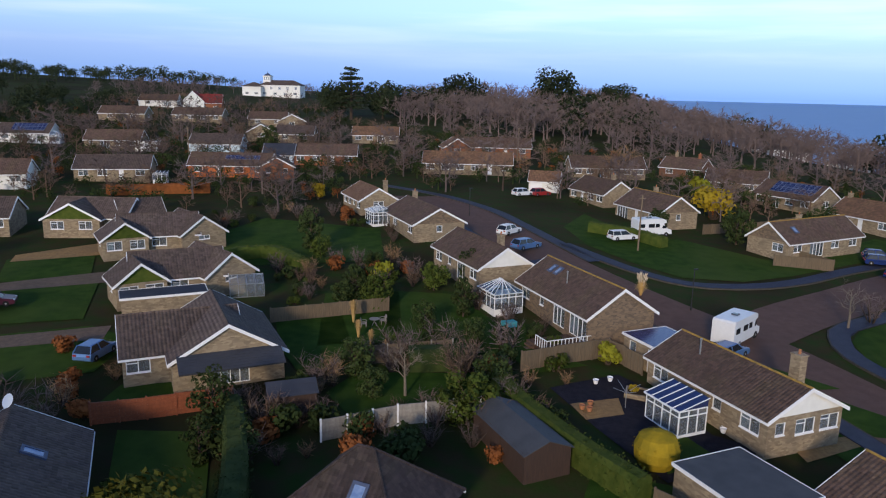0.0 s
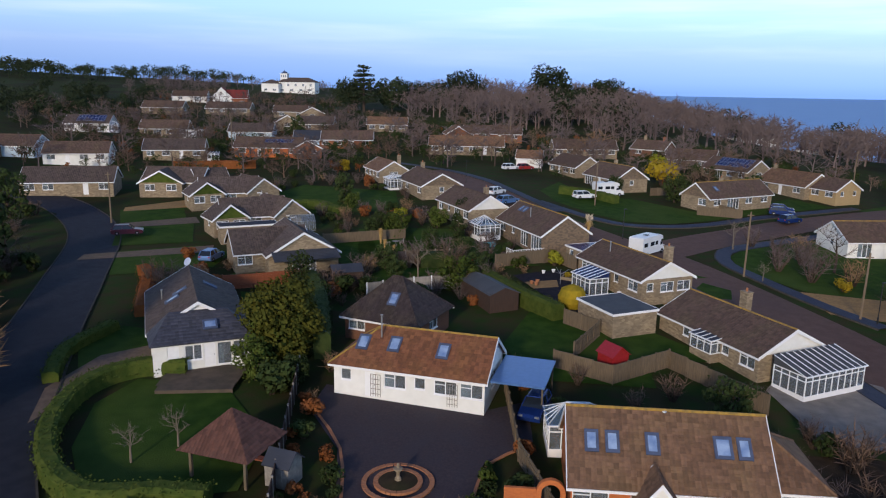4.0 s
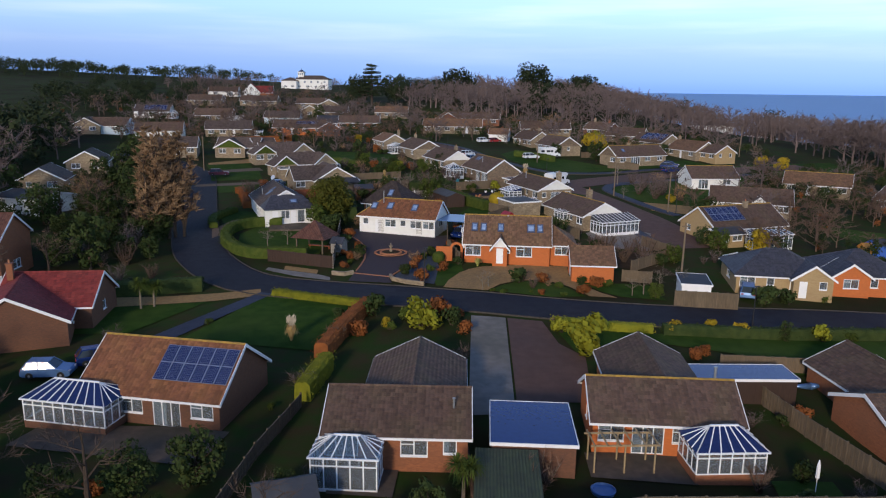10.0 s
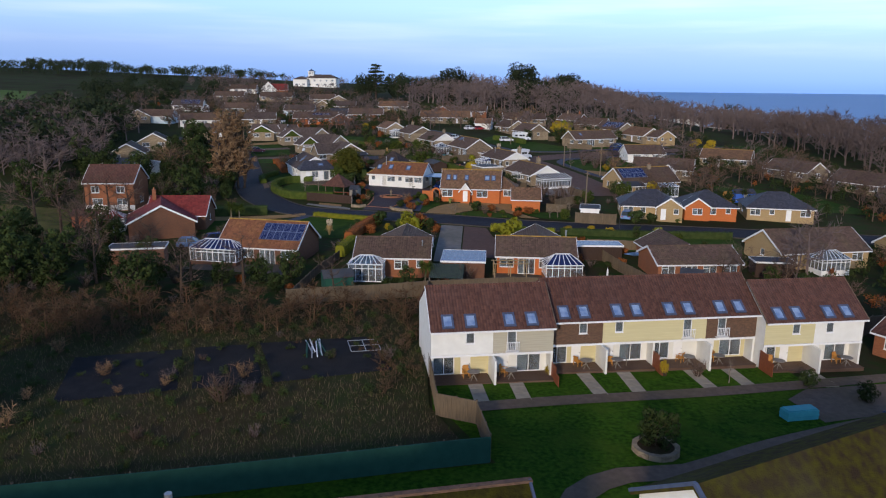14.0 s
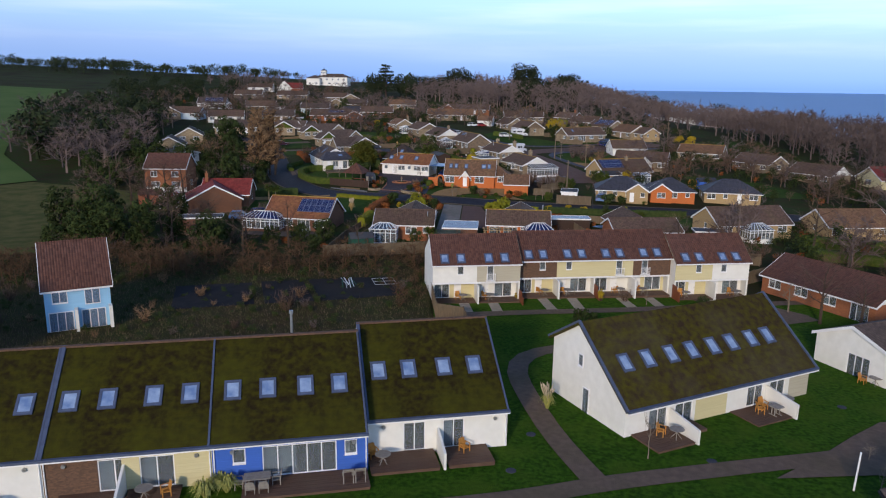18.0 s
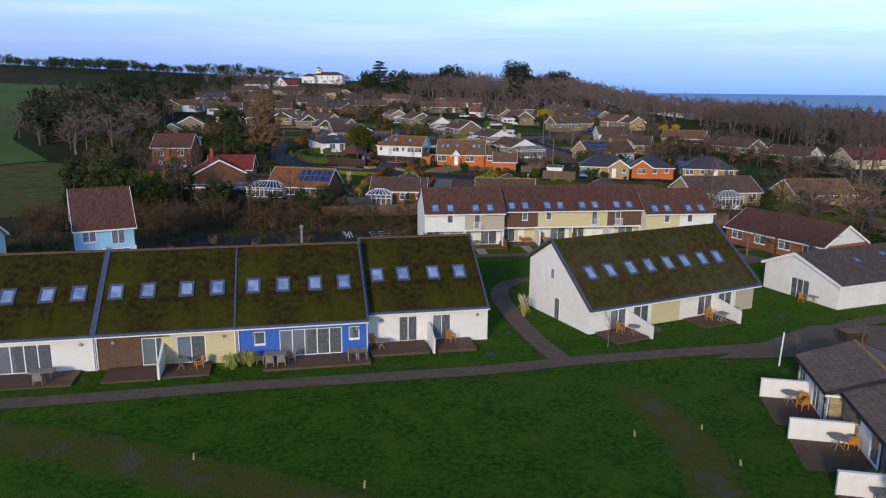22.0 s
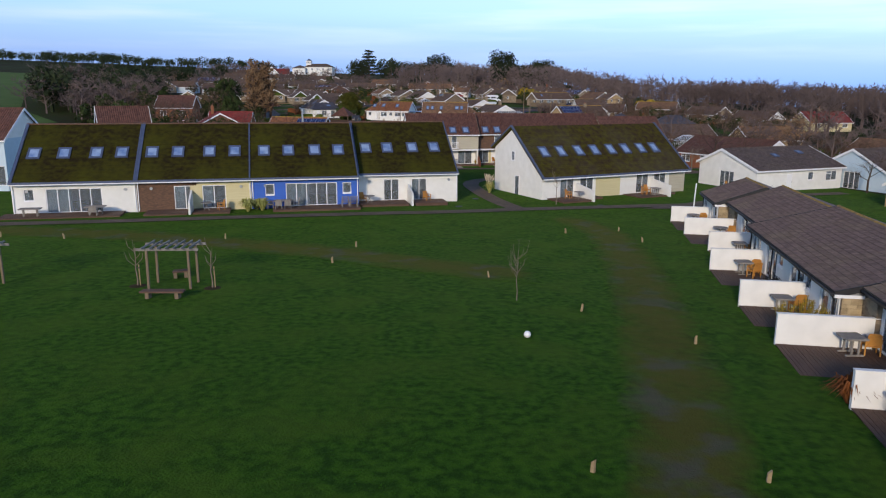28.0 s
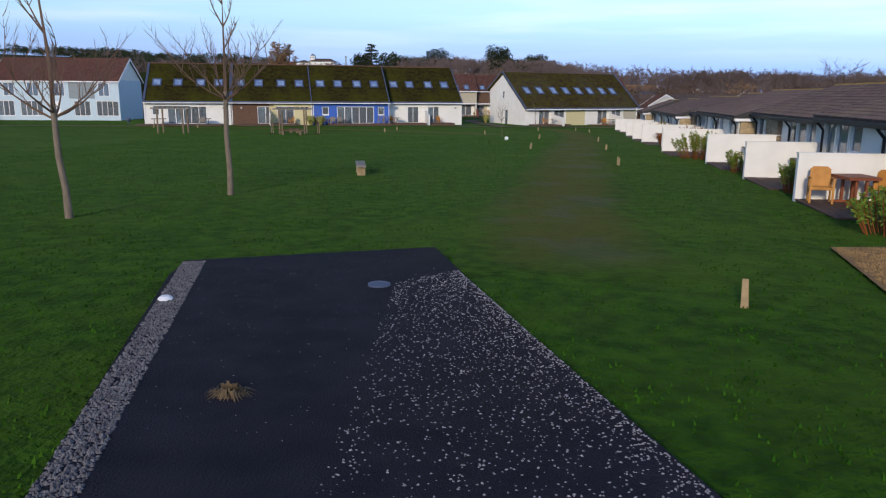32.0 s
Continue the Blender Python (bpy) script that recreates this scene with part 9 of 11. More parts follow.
car(41.6, -4.6, 70, CARBLUE, "silver blue people carrier by a fence", 4.2, 1.65, True)
car(47.6, 32.5, 20, CARBLUE, "pale blue hatchback beside the tan bungalow", 3.9)
car(-24.5, -29.5, 30, CARDARK, "bright blue car by the orange roofed bungalow", 4.0)

# glazed rooms
conservatory(18.9, 51.6, -66, 3.6, 2.6, "white lean-to sunroom with a striped roof", 0.15, 2.1, 2.75, "lean", PANEL)
conservatory(8.6, 80.8, -65, 3.6, 3.4, "white glass conservatory with a pointed roof", 0.5, 2.2, 3.3)
conservatory(-9.6, 115.6, -63, 3.4, 2.4, "white lean-to sunroom on a stone bungalow", 0.2, 2.1, 2.7, "lean")
conservatory(31.0, 26.4, 25, 7.0, 3.2, "white framed garden room with dark panes", 0.3, 2.1, 2.9, "lean", FELT)
conservatory(25.0, 31.2, -65, 2.6, 1.6, "small white glazed porch with a dark roof", 0.8, 2.1, 2.3, "lean", FLATROOF, STONE)
conservatory(-20.9, -38.4, -9.6, 6.6, 3.4, "white conservatory with a wide glass roof", 0.5, 2.2, 3.2, "hip", PANEL, DARKBRICK)
conservatory(-0.3, -43.8, -2, 4.2, 3.0, "pale blue roofed white conservatory", 0.12, 2.3, 3.1)
conservatory(25.2, -42.1, 4, 4.6, 3.2, "white conservatory on a red brick base", 0.75, 2.3, 3.4, "hip", PANEL, REDBRICK)
conservatory(62.5, -33.0, 13, 4.4, 3.0, "white framed conservatory with a glass roof", 0.6, 2.2, 3.2)
conservatory(42.0, 4.6, 80, 3.4, 3.0, "white conservatory with a bright blue glass roof", 0.5, 2.2, 3.0)
conservatory(10.2, 16.6, -1, 4.2, 3.0, "white conservatory with a blue glass roof", 0.4, 2.2, 3.2)
conservatory(-44.2, -20.5, 20, 4.2, 3.6, "garden room with a red tiled roof", 0.5, 2.1, 3.2, "hip", BRIGHTRED)
conservatory(-105.5, 195.0, 6, 3.6, 3.0, "pale blue roofed conservatory on the hill", 0.5, 2.2, 3.1)
conservatory(54.5, 21.0, 17, 6.5, 2.4, "glass veranda along the tan bungalow", 0.1, 2.2, 2.6, "lean")
conservatory(-59.0, 148.0, 12, 2.6, 2.2, "small white porch with flat roof", 0.8, 2.2, 2.4, "lean", FLATROOF)

# outbuildings
flat_garage(17.8, 38.9, -66, 6.0, 5.2, 2.3, STONE, FELT, "stone garage with a grey flat roof", "")
flat_garage(20.7, 64.4, -66, 5.0, 4.6, 2.4, STONE, CARDARK, "stone garage with a blue flat roof", "sd")
flat_garage(12.2, -41.6, -2, 5.4, 6.2, 2.2, DARKBRICK, CARDARK, "flat roofed garage between two bungalows", "")
flat_garage(34.8, -6.2, 80, 5.0, 3.2, 2.3, UPVC, FLATROOF, "white garage with a dark sloping roof", "")
flat_garage(-59.5, 118, 0, 3.0, 3.0, 2.4, BLUEPAINT, FELT, "bright blue garden shed with a pale roof", "")
flat_garage(-79.0, 190.5, 8, 5.2, 4.0, 2.4, WHITE, FLATROOF, "white flat roofed garage on the hill", "g")
flat_garage(-31.5, -40.0, 14, 7.0, 3.4, 2.2, DARKBRICK, FELT, "low garage with a grey flat roof", "")
flat_garage(-30.0, 74.0, 25, 8, 3, 2.3, STONE, FLATROOF, "flat roofed garage between bungalows", "")
flat_garage(31.0, -31.4, 2, 8.0, 3.0, 2.0, DARKFENCE, CARDARK, "open shelter with a blue roof", "")
shed(5.4, 46.6, -66, 7.2, 3.4, 1.9, 2.5, DARKFENCE, FELT, "dark timber garden shed with a grey felt roof")
shed(-11.6, 52.0, 20, 3.4, 2.4, 1.9, 2.5, DARKFENCE, FLATROOF, "small dark shed with a felt roof")
shed(15.0, 27.6, -60, 1.9, 1.8, 1.7, 2.4, CARRED, CARRED, "red painted timber summerhouse")
shed(-9.4, 9.4, -20, 1.7, 1.6, 1.5, 2.2, GREYWOOD, FLATROOF, "little grey wooden shed by a fence")
shed(-3.4, -50.6, 20, 3.4, 2.6, 1.7, 2.3, GREENNET, FELT, "green garden shed with felt roof")
shed(41.0, -44.6, -20, 2.6, 2.0, 1.6, 2.3, FENCE, FLATROOF, "wooden garden shed with grey roof")
shed(70.5, 18.5, 10, 4.4, 2.6, 1.9, 2.6, BLUEPAINT, FLATROOF, "bright blue shed with white doors", door_mat=UPVC)
shed(67.0, 17.0, 10, 1.4, 1.4, 1.6, 2.2, OAKWOOD, OAKWOOD, "orange timber garden store")
shed(-49.0, -19.0, 10, 4.0, 3.0, 1.9, 2.7, REDWOOD, REDTILE, "red timber garden cabin")
flat_garage(54.0, -37.0, -5, 5.0, 3.0, 2.1, DARKFENCE, FLATROOF, "shed with a blue-grey roof among trees", "")
# open tiled gazebo
gz = thing("gazebo", -12.9, 10.6, -18, "open timber gazebo with a red-brown tiled roof", "gazebo")
for px in (-2.0, 2.0):
    for py in (-1.7, 1.7):
        part("post", Shape().box(px - 0.09, py - 0.09, -0.2, px + 0.09, py + 0.09, 2.1), FENCE, gz)
E0, E1, E2, E3, AP = (-2.6, -2.3, 2.0), (2.6, -2.3, 2.0), (2.6, 2.3, 2.0), (-2.6, 2.3, 2.0), (0, 0, 4.3)
for p, q in ((E0, E1), (E1, E2), (E2, E3), (E3, E0)):
    part("roof_slope", Shape().slope(p, q, AP, AP, 0.08, 0.3), REDTILE, gz)
part("bench", Shape().box(-1.7, 0.9, 0.35, 1.7, 1.4, 0.45).box(-1.6, 1.0, 0, -1.45, 1.3, 0.35).box(1.45, 1.0, 0, 1.6, 1.3, 0.35), REDWOOD, gz)

# hedges and fences by the lane
hedge(((-13.2, 6.2), (-16.2, 6.4), (-20.5, 6.2), (-24.5, 9.5), (-27.2, 15), (-27.8, 21), (-25.5, 25), (-21.5, 25.5)), 1.3, 1.4, HEDGE, "thick curving clipped hedge round a lawn", 3)
hedge(((-13.8, -9.6), (-8, -11.4), (-3.0, -12.9)), 0.9, 0.8, LIME, "low yellow-green hedge along the lane", 4)
hedge(((17.0, -16.8), (22, -17.6), (27, -17.9)), 0.9, 0.9, LIME, "low yellow-green hedge along the lane", 5)
hedge(((28, -18.0), (38, -18.0), (46, -17.2), (56, -16.2)), 1.0, 1.1, LEAF, "low dark hedge along the lane", 6)
hedge(((-2.6, -14), (-4.0, -20), (-5.4, -27)), 1.3, 1.5, RUST, "brown beech hedge beside a lawn", 7)
hedge(((-4.6, -29), (-5.6, -35)), 1.3, 1.6, LIME, "bright clipped hedge beside the bungalow", 8)
hedge(((4.6, 58.5), (5.6, 53.6), (9.1, 45.5), (12.2, 40.2)), 1.5, 1.8, HEDGE, "long clipped garden hedge", 9)
hedge(((-40, -10), (-33, -10.6), (-27, -9.2), (-22.5, -8.0)), 1.6, 1.5, LEAF, "dark hedge along the lane", 10)
hedge(((-10.9, 27.0), (-12.8, 37), (-15.6, 46.0)), 1.5, 2.5, LEAF, "tall dark conifer hedge between two gardens", 19, moved=True)
hedge(((-3, 61.5), (2.6, 62.5)), 1.8, 1.9, LEAF, "thick dark garden hedge", 11)
hedge(((-33, 92), (-24, 96), (-18, 90)), 1.6, 1.6, HEDGE, "clipped hedge round a back lawn", 12)
hedge(((-32.5, 36), (-33.5, 29), (-31.5, 22.5)), 1.2, 1.0, HEDGE, "low hedge beside the drive", 13)
hedge(((24, 116), (30, 113), (34, 108)), 1.6, 1.6, HEDGE, "rounded front garden hedge", 14)
hedge(((-64, 134), (-54, 137), (-46, 139)), 1.6, 1.8, RUST, "rusty orange beech hedge", 15)
hedge(((70, -36), (86, -39), (100, -42)), 2.2, 1.8, HEDGE, "long clipped green hedge", 16)
hedge(((66, -46), (84, -52), (104, -56)), 2.0, 1.6, HEDGE, "long clipped green hedge", 17)
hedge(((-31.5, 40), (-36, 52), (-38, 55)), 1.4, 1.2, RUST, "rusty shrub border along a drive", 18)
fence(((-18.0, 4.2), (-8.9, 1.4)), 1.6, DARKFENCE, "dark stained panel fence at a garden end")
fence(((-8.9, 1.4), (-10.4, 15), (-11.6, 26)), 1.7, DARKFENCE, "dark panel fence with pale posts", post=GREYWOOD)
fence(((31.8, -9.4), (38.6, -9.6)), 1.9, FENCE, "grey weathered fence beside the lane", 1.2)
fence(((16.2, 66.6), (18.0, 61.2)), 1.8, FENCE, "weathered panel fence with trellis")
fence(((7.2, 61.5), (16.2, 66.6)), 1.8, FENCE, "weathered panel fence between gardens")
fence(((12.6, 39.2), (15.4, 35.5), (12.0, 30.0)), 1.7, FENCE, "weathered fence between back gardens")
fence(((10.0, 28.5), (14.5, 24.8), (20, 28.0), (25.5, 20)), 1.7, FENCE, "weathered fence at the back of gardens")
fence(((-7.0, 62.0), (1.0, 64.5)), 1.7, FENCE, "panel fence with white concrete posts", post=GREYWOOD)
fence(((-16.2, 52.4), (-22.0, 50.0), (-25.8, 49.0)), 1.7, REDWOOD, "dark red-brown panel fence")
fence(((-8.6, 47.4), (-3.3, 50.2), (3.0, 52.0)), 1.6, GREYWOOD, "grey panel fence with white posts", post=UPVC)
fence(((-18, 72), (-6, 77)), 1.5, FENCE, "low weathered garden fence")
fence(((7.8, 5.2), (6.0, 13), (5.5, 24)), 1.6, FENCE, "weathered fence between two houses")
fence(((34.5, 18), (38.0, 12.0), (30, 3.5)), 1.6, FENCE, "weathered garden boundary fence")
fence(((28, -0.5), (31.5, -1.0)), 1.5, FENCE, "patterned screen beside the garage")
fence(((48, 101), (56, 99.5), (52, 106)), 1.6, FENCE, "light wooden fence round a garden")
fence(((44, 118), (55, 122), (64, 128)), 1.6, FENCE, "weathered fence behind gardens")
fence(((-7.5, -59.2), (-4.5, -58.2), (1.6, -56.4), (7.1, -54.2), (18.1, -50.9), (34.2, -49.6), (47.2, -50.9), (56, -54)), 1.8, FENCE, "long pale timber fence behind the gardens")
fence(((7.6, -54.6), (8.2, -66), (9.0, -78), (9.9, -85.5)), 1.9, FENCE, "tall lattice fence beside the terrace", boards=13)
fence(((9.9, -85.5), (12.8, -86.6), (13.6, -91.6)), 1.8, FENCE, "timber bin store screen")
fence(((31.5, -30), (33.5, -38), (35.5, -48)), 1.6, FENCE, "garden fence between bungalows")
fence(((31.0, -26.4), (44, -26.5)), 1.5, FENCE, "pale fence behind front lawns")
fence(((-5.5, -36), (-6.8, -44), (-7.5, -57)), 1.2, FENCE, "low garden wall and fence")
fence(((7.4, -44), (7.8, -53)), 1.6, DARKFENCE, "dark fence between gardens")
fence(((49.5, -66), (54, -62), (60, -60)), 1.8, FENCE, "grey fence beyond the terrace")
# netting screen behind the mossy row
net = Shape()
line, sides = curve_of(((-24.5, -101.2), (-16.9, -99.8), (0, -95.6), (13.6, -91.9)), 1.5)
for p in line:
    g = ground_z(p.x, p.y)
    net.v += [Vector((p.x, p.y, g - 0.1)), Vector((p.x, p.y, g + 1.8)), Vector((p.x + 0.03, p.y + 0.08, g + 1.8)), Vector((p.x + 0.03, p.y + 0.08, g - 0.1))]
net.f = [(4 * j + i, 4 * j + (i + 1) % 4, 4 * j + 4 + (i + 1) % 4, 4 * j + 4 + i) for j in range(len(line) - 1) for i in range(4)]
nt = new("screen_fence")
tagged(nt, "long dark green netting screen on posts", "fence")
part("netting", net, GREENNET, nt)
for p in line[::2]:
    part("post", Shape().box(p.x - 0.05, p.y + 0.09, ground_z(p.x, p.y) - 0.2, p.x + 0.05, p.y + 0.19, ground_z(p.x, p.y) + 1.85), FENCE, nt)
# ground sheets and pipes on the rough ground
for k, pts in enumerate((((-7.0, -71.5), (2.6, -69.2), (5.8, -77.2), (-3.4, -80.4)), ((-12.5, -73), (-7.6, -71.8), (-4.2, -80.5), (-9.5, -82)), ((-22, -76), (-13.5, -73.5), (-10.6, -82.2), (-19, -85)))):
    patch("ground_sheet", pts, MEMBRANE, 0.17, "black ground sheet pegged over weeds", "sheet")
pp = random.Random(4)
for k in range(10):
    ax, ay = -2.5 + pp.uniform(-0.5, 0.9), -70.6 + pp.uniform(-0.4, 0.4)
    bx, by = ax + 0.9 + pp.uniform(-0.5, 0.5), ay - 3.6 + pp.uniform(-0.8, 0.6)
    solo("pipe", Shape().tube((0, 0, 0.1), (bx - ax, by - ay, 0.12), 0.06, 0.06, 7), (GREENNET, STEEL, UPVC)[k % 3], ax, ay, 0, "length of pipe lying on a ground sheet", "pipe", "loose pipes", z=ground_z(ax, ay) + 0.13)
fr = Shape()
for p, q in (((0, 0), (2.6, 0.6)), ((2.6, 0.6), (3.4, -2.2)), ((3.4, -2.2), (0.8, -2.8)), ((0.8, -2.8), (0, 0)), ((1.3, 0.3), (2.1, -2.5)), ((0.4, -1.4), (3.0, -0.8))):
    fr.beam((*p, 0.1), (*q, 0.1), 0.06)
solo("metal_hurdle", fr, STEEL, 1.0, -70.6, 0, "rectangular metal frame lying on the ground", "frame", z=ground_z(1, -70.6) + 0.13)

# poles and lamps
for x, y, h, lab in ((41.5, 62.5, 8.5, "leaning wooden telegraph pole on the grass"), (47.0, 45.5, 7.5, "wooden telegraph pole by the forecourt"), (34.8, -1.6, 8.0, "tall wooden telegraph pole between gardens"), (-55.5, 83.0, 8.0, "wooden telegraph pole by the lane"), (-61, 170, 9.0, "wooden pole among far bungalows"), (29.2, 105.5, 8.0, "wooden pole on the verge"), (95, 135, 9.0, "wooden pole near the wood"), (19, 190, 9.0, "wooden pole behind far bungalows")):
    t = thing("telegraph_pole", x, y, 0, lab, "pole", "telegraph poles")
    part("shaft", Shape().tube((0, 0, -0.5), (0.08, 0, h), 0.14, 0.10, 8), POLEWOOD, t)
    part("crossbar", Shape().box(-0.35, -0.05, h - 0.5, 0.5, 0.05, h - 0.4), POLEWOOD, t)
for x, y in ((3.2, -5.2), (29.2, 81.5), (48.0, 44.0), (37.9, -15.6), (4.5, 123)):
    t = thing("street_lamp", x, y, 20, "thin black street lamp with a small lantern", "lamp", "street lamps")
    part("post", Shape().tube((0, 0, -0.3), (0, 0, 4.6), 0.06, 0.045, 8).tube((0, 0, -0.3), (0, 0, 0.9), 0.09, 0.08, 8), BLACK, t)
    part("lantern", Shape().box(-0.1, -0.08, 4.6, 0.42, 0.08, 4.72), BLACK, t)

# front garden features
fo = thing("fountain", -2.1, 9.7, 0, "round brick ringed bed with a stone fountain", "fountain", z=ground_z(-2.1, 9.7) + 0.1)
for r0, r1, z1, mt in ((2.3, 2.0, 0.05, TERRACOTTA), (1.55, 1.25, 0.12, TERRACOTTA)):
    s = Shape()
    for i in range(28):
        a0, a1 = 2 * math.pi * i / 28 + 0.012, 2 * math.pi * (i + 1) / 28 - 0.012
        s.add([(r_ * math.cos(a), r_ * math.sin(a), z_) for z_ in (-0.05, z1) for r_ in (r1, r0) for a in (a0, a1)], [(4, 6, 7, 5), (0, 1, 5, 4), (2, 6, 7, 3), (0, 4, 6, 2), (1, 3, 7, 5)])
    part("sett_ring", s, mt, fo)
part("soil_bed", Shape().lathe([(1.24, -0.05), (1.24, 0.08), (0.1, 0.16)], 20), SOIL, fo)
part("stone_urn", Shape().lathe([(0.22, 0.1), (0.2, 0.3), (0.12, 0.4), (0.12, 0.7), (0.28, 0.85), (0.3, 0.95), (0.1, 1.0), (0.09, 1.25), (0.02, 1.3)], 12), STONE, fo)
ribbon("edging", ((-9, 19.5), (-6.4, 14), (-5.4, 6), (-5.8, 0)), -0.1, 0.1, TERRACOTTA, 0.16, "curved brick edging of the drive", "edging", 0.1)
ribbon("edging", ((-1.2, -1.8), (0.6, 3), (2.6, 7.5), (3.8, 12.3), (7.0, 15)), -0.1, 0.1, TERRACOTTA, 0.16, "curved brick edging of the drive", "edging", 0.1)
ribbon("edging", ((-6.0, -0.6), (-1.2, -1.9)), -0.15, 0.15, TERRACOTTA, 0.13, "red brick threshold of the drive", "edging", 0.1)
ribbon("garden_wall", ((-1.2, -1.9), (-0.8, -3.2), (0.8, -4.2), (3.2, -5.0)), -0.15, 0.15, STONE, 0.5, "low stone wall round a corner bed", "wall", 0.7)
ribbon("garden_wall", ((-6.0, -0.8), (-7.0, -1.6), (-8.6, -1.2)), -0.15, 0.15, STONE, 0.5, "low stone wall round a corner bed", "wall", 0.7)
ribbon("garden_wall", ((-16.4, 22.4), (-19, 22.0), (-22.5, 21.6)), -0.6, 0.6, BROWNSLAB, 0.35, "stepped stone terrace in a garden", "terrace", 0.5)
patch("patio", ((-23.5, 28.5), (-16.5, 26.5), (-16.4, 22.6), (-22.8, 22)), BROWNSLAB, 0.30, "stone slab patio below the white bungalow", "patio")
topiary(14.4, 45.0, 1.6, 2.6, GOLD, "large round golden clipped bush")
topiary(4.9, 6.0, 0.9, 1.5, HEDGE, "round clipped variegated bush", 6)
tuft(-8.9, -23.2, 160, 1.7, 1.0, STRAW, "pampas grass with tall cream plumes", PLUME, seed=8)
tuft(24.5, 86.2, 140, 1.8, 1.1, STRAW, "pampas grass with pale plumes by the road", PLUME, seed=9)
tuft(-9.5, 73.0, 220, 2.4, 0.6, STRAW, "tall clump of dry golden reeds", w=0.035, seed=10, droop=0.1)
tuft(-7.0, 67.0, 120, 1.5, 0.5, STRAW, "short clump of dry golden reeds", w=0.035, seed=11, droop=0.1)
tuft(19.6, -106.4, 90, 1.3, 0.9, VARIEGATED, "spiky striped plant with dry flower stems", PLUME, w=0.04, seed=12)
palm(-26.7, -15.0, 3.6, "cabbage palm on a front lawn")
palm(-25.6, -14.2, 3.0, "small cabbage palm on a front lawn", 4)
palm(7.0, -48.2, 3.0, "cabbage palm in a back garden", 6)
tuft(10.2, 4.3, 60, 1.1, 0.8, VARIEGATED, "spiky palm-like plant by a front door", w=0.04, seed=14)
for x, y, k, s in ((1.9, 50.7, BRIGHT, 1.1), (-14.2, 28.5, BRIGHT, 1.45), (-13.2, 22.0, SHRUB, 1.5), (-15.2, 24.5, BRIGHT, 1.0), (-23.9, 134, GOLDEN, 1.6), (-19, 100, CONIFER, 0.8), (-17, 96, BRIGHT, 0.9), (-48, 196, CONIFER, 1.2),
                   (3.0, 105, GOLDEN, 0.5), (-8, 88, SHRUBY, 1.2), (-10, 80, EVER, 0.9), (22, 18, EVER, 0.9), (46, 17, BRIGHT, 0.9), (51, 16, GOLDEN, 1.3), (44.8, 20.0, EVER, 0.8), (28.5, 13, BUSH, 1.6), (33, 9, BUSH, 1.5),
                   (36.5, 118, EVER, 1.1), (47, 112, EVER, 1.2), (50, 130, GOLDEN, 2.0), (18.2, 170, RUSTBARE, 0.9), (40, 165, RUSTBARE, 1.2), (12, 148, BARE, 1.0), (-1, 150, BARE, 1.1), (97, 108, GOLDEN, 1.3), (43, 60, PALE, 0.6), (47.8, 66, BUSHP, 1.7), (50, 61, BUSHP, 1.9), (53, 66, BUSHP, 1.8), (55, 60, BUSHR, 1.6), (52, 57, GOLDEN, 0.6),
                   (-17.5, 13.0, PALE, 0.62), (11, -5.0, PALE, 0.5), (31.6, -4.2, PALE, 0.62), (34.0, -4.6, PALE, 0.7), (18, -2.8, SHRUBR, 0.9), (19.5, -4.5, SHRUBL, 0.8), (15.5, -2.0, BUSH, 0.7), (22.5, -3.2, EVER, 0.35), (24.5, -3.3, SHRUBR, 0.8), (16, -6.6, SHRUBL, 0.4), (20, -7.0, SHRUBL, 0.4), (13, -6.6, SHRUBL, 0.4),
                   (-5, -17, SHRUB, 1.0), (-1.5, -15.5, SHRUB, 1.2), (2.0, -16.5, SHRUBL, 1.2), (5.0, -15.8, SHRUBR, 1.3), (3.6, -18.8, SHRUBY, 0.7), (0.2, -19.4, GOLDEN, 0.45), (6.6, -18.0, SHRUB, 1.0), (-2.5, -21.0, SHRUBR, 1.0),
                   (17.6, -19, SHRUBY, 0.9), (19.6, -23.5, SHRUBY, 0.8), (29, -17.8, GOLDEN, 0.5), (33, -17.6, GOLDEN, 0.55), (36, -17.4, GOLDEN, 0.5), (40, -18.6, CONIFER, 0.3), (44, -18.4, SHRUBY, 1.0), (47, -17.8, SHRUBL, 1.0), (50, -22, SHRUB, 0.8),
                   (42.4, -7.4, SHRUB, 1.2), (45.6, -6.8, SHRUB, 1.0), (50.5, -5.4, SHRUBL, 0.8), (30.4, -7.0, BRIGHT, 0.6), (-14, -53, BARE, 0.85), (-3, -56, BARE, 0.6), (-10, -54, EVER, 0.7), (-9.5, -48, EVER, 0.85), (5, -52, CONIFER, 0.55), (46, -47, BARE, 0.9), (44.5, -45, BARE, 0.8), (52, -42, EVER, 0.7), (36, -52, BUSH, 1.0),
                   (24.8, -89.6, EVER, 0.9), (43.8, -80.2, EVER, 0.4), (40.5, -77.6, EVER, 0.42), (50.0, -78, PALE, 0.8), (55, -84, BARE, 0.75), (31.8, -76.2, BUSH, 0.6), (-20, -89, BUSHR, 1.3), (-6.5, -84, BUSH, 1.3), (63, -100, BARE, 0.55), (41, -112.5, PALE, 0.28), (47, -111, PALE, 0.4)):
    k.put(x, y, s)

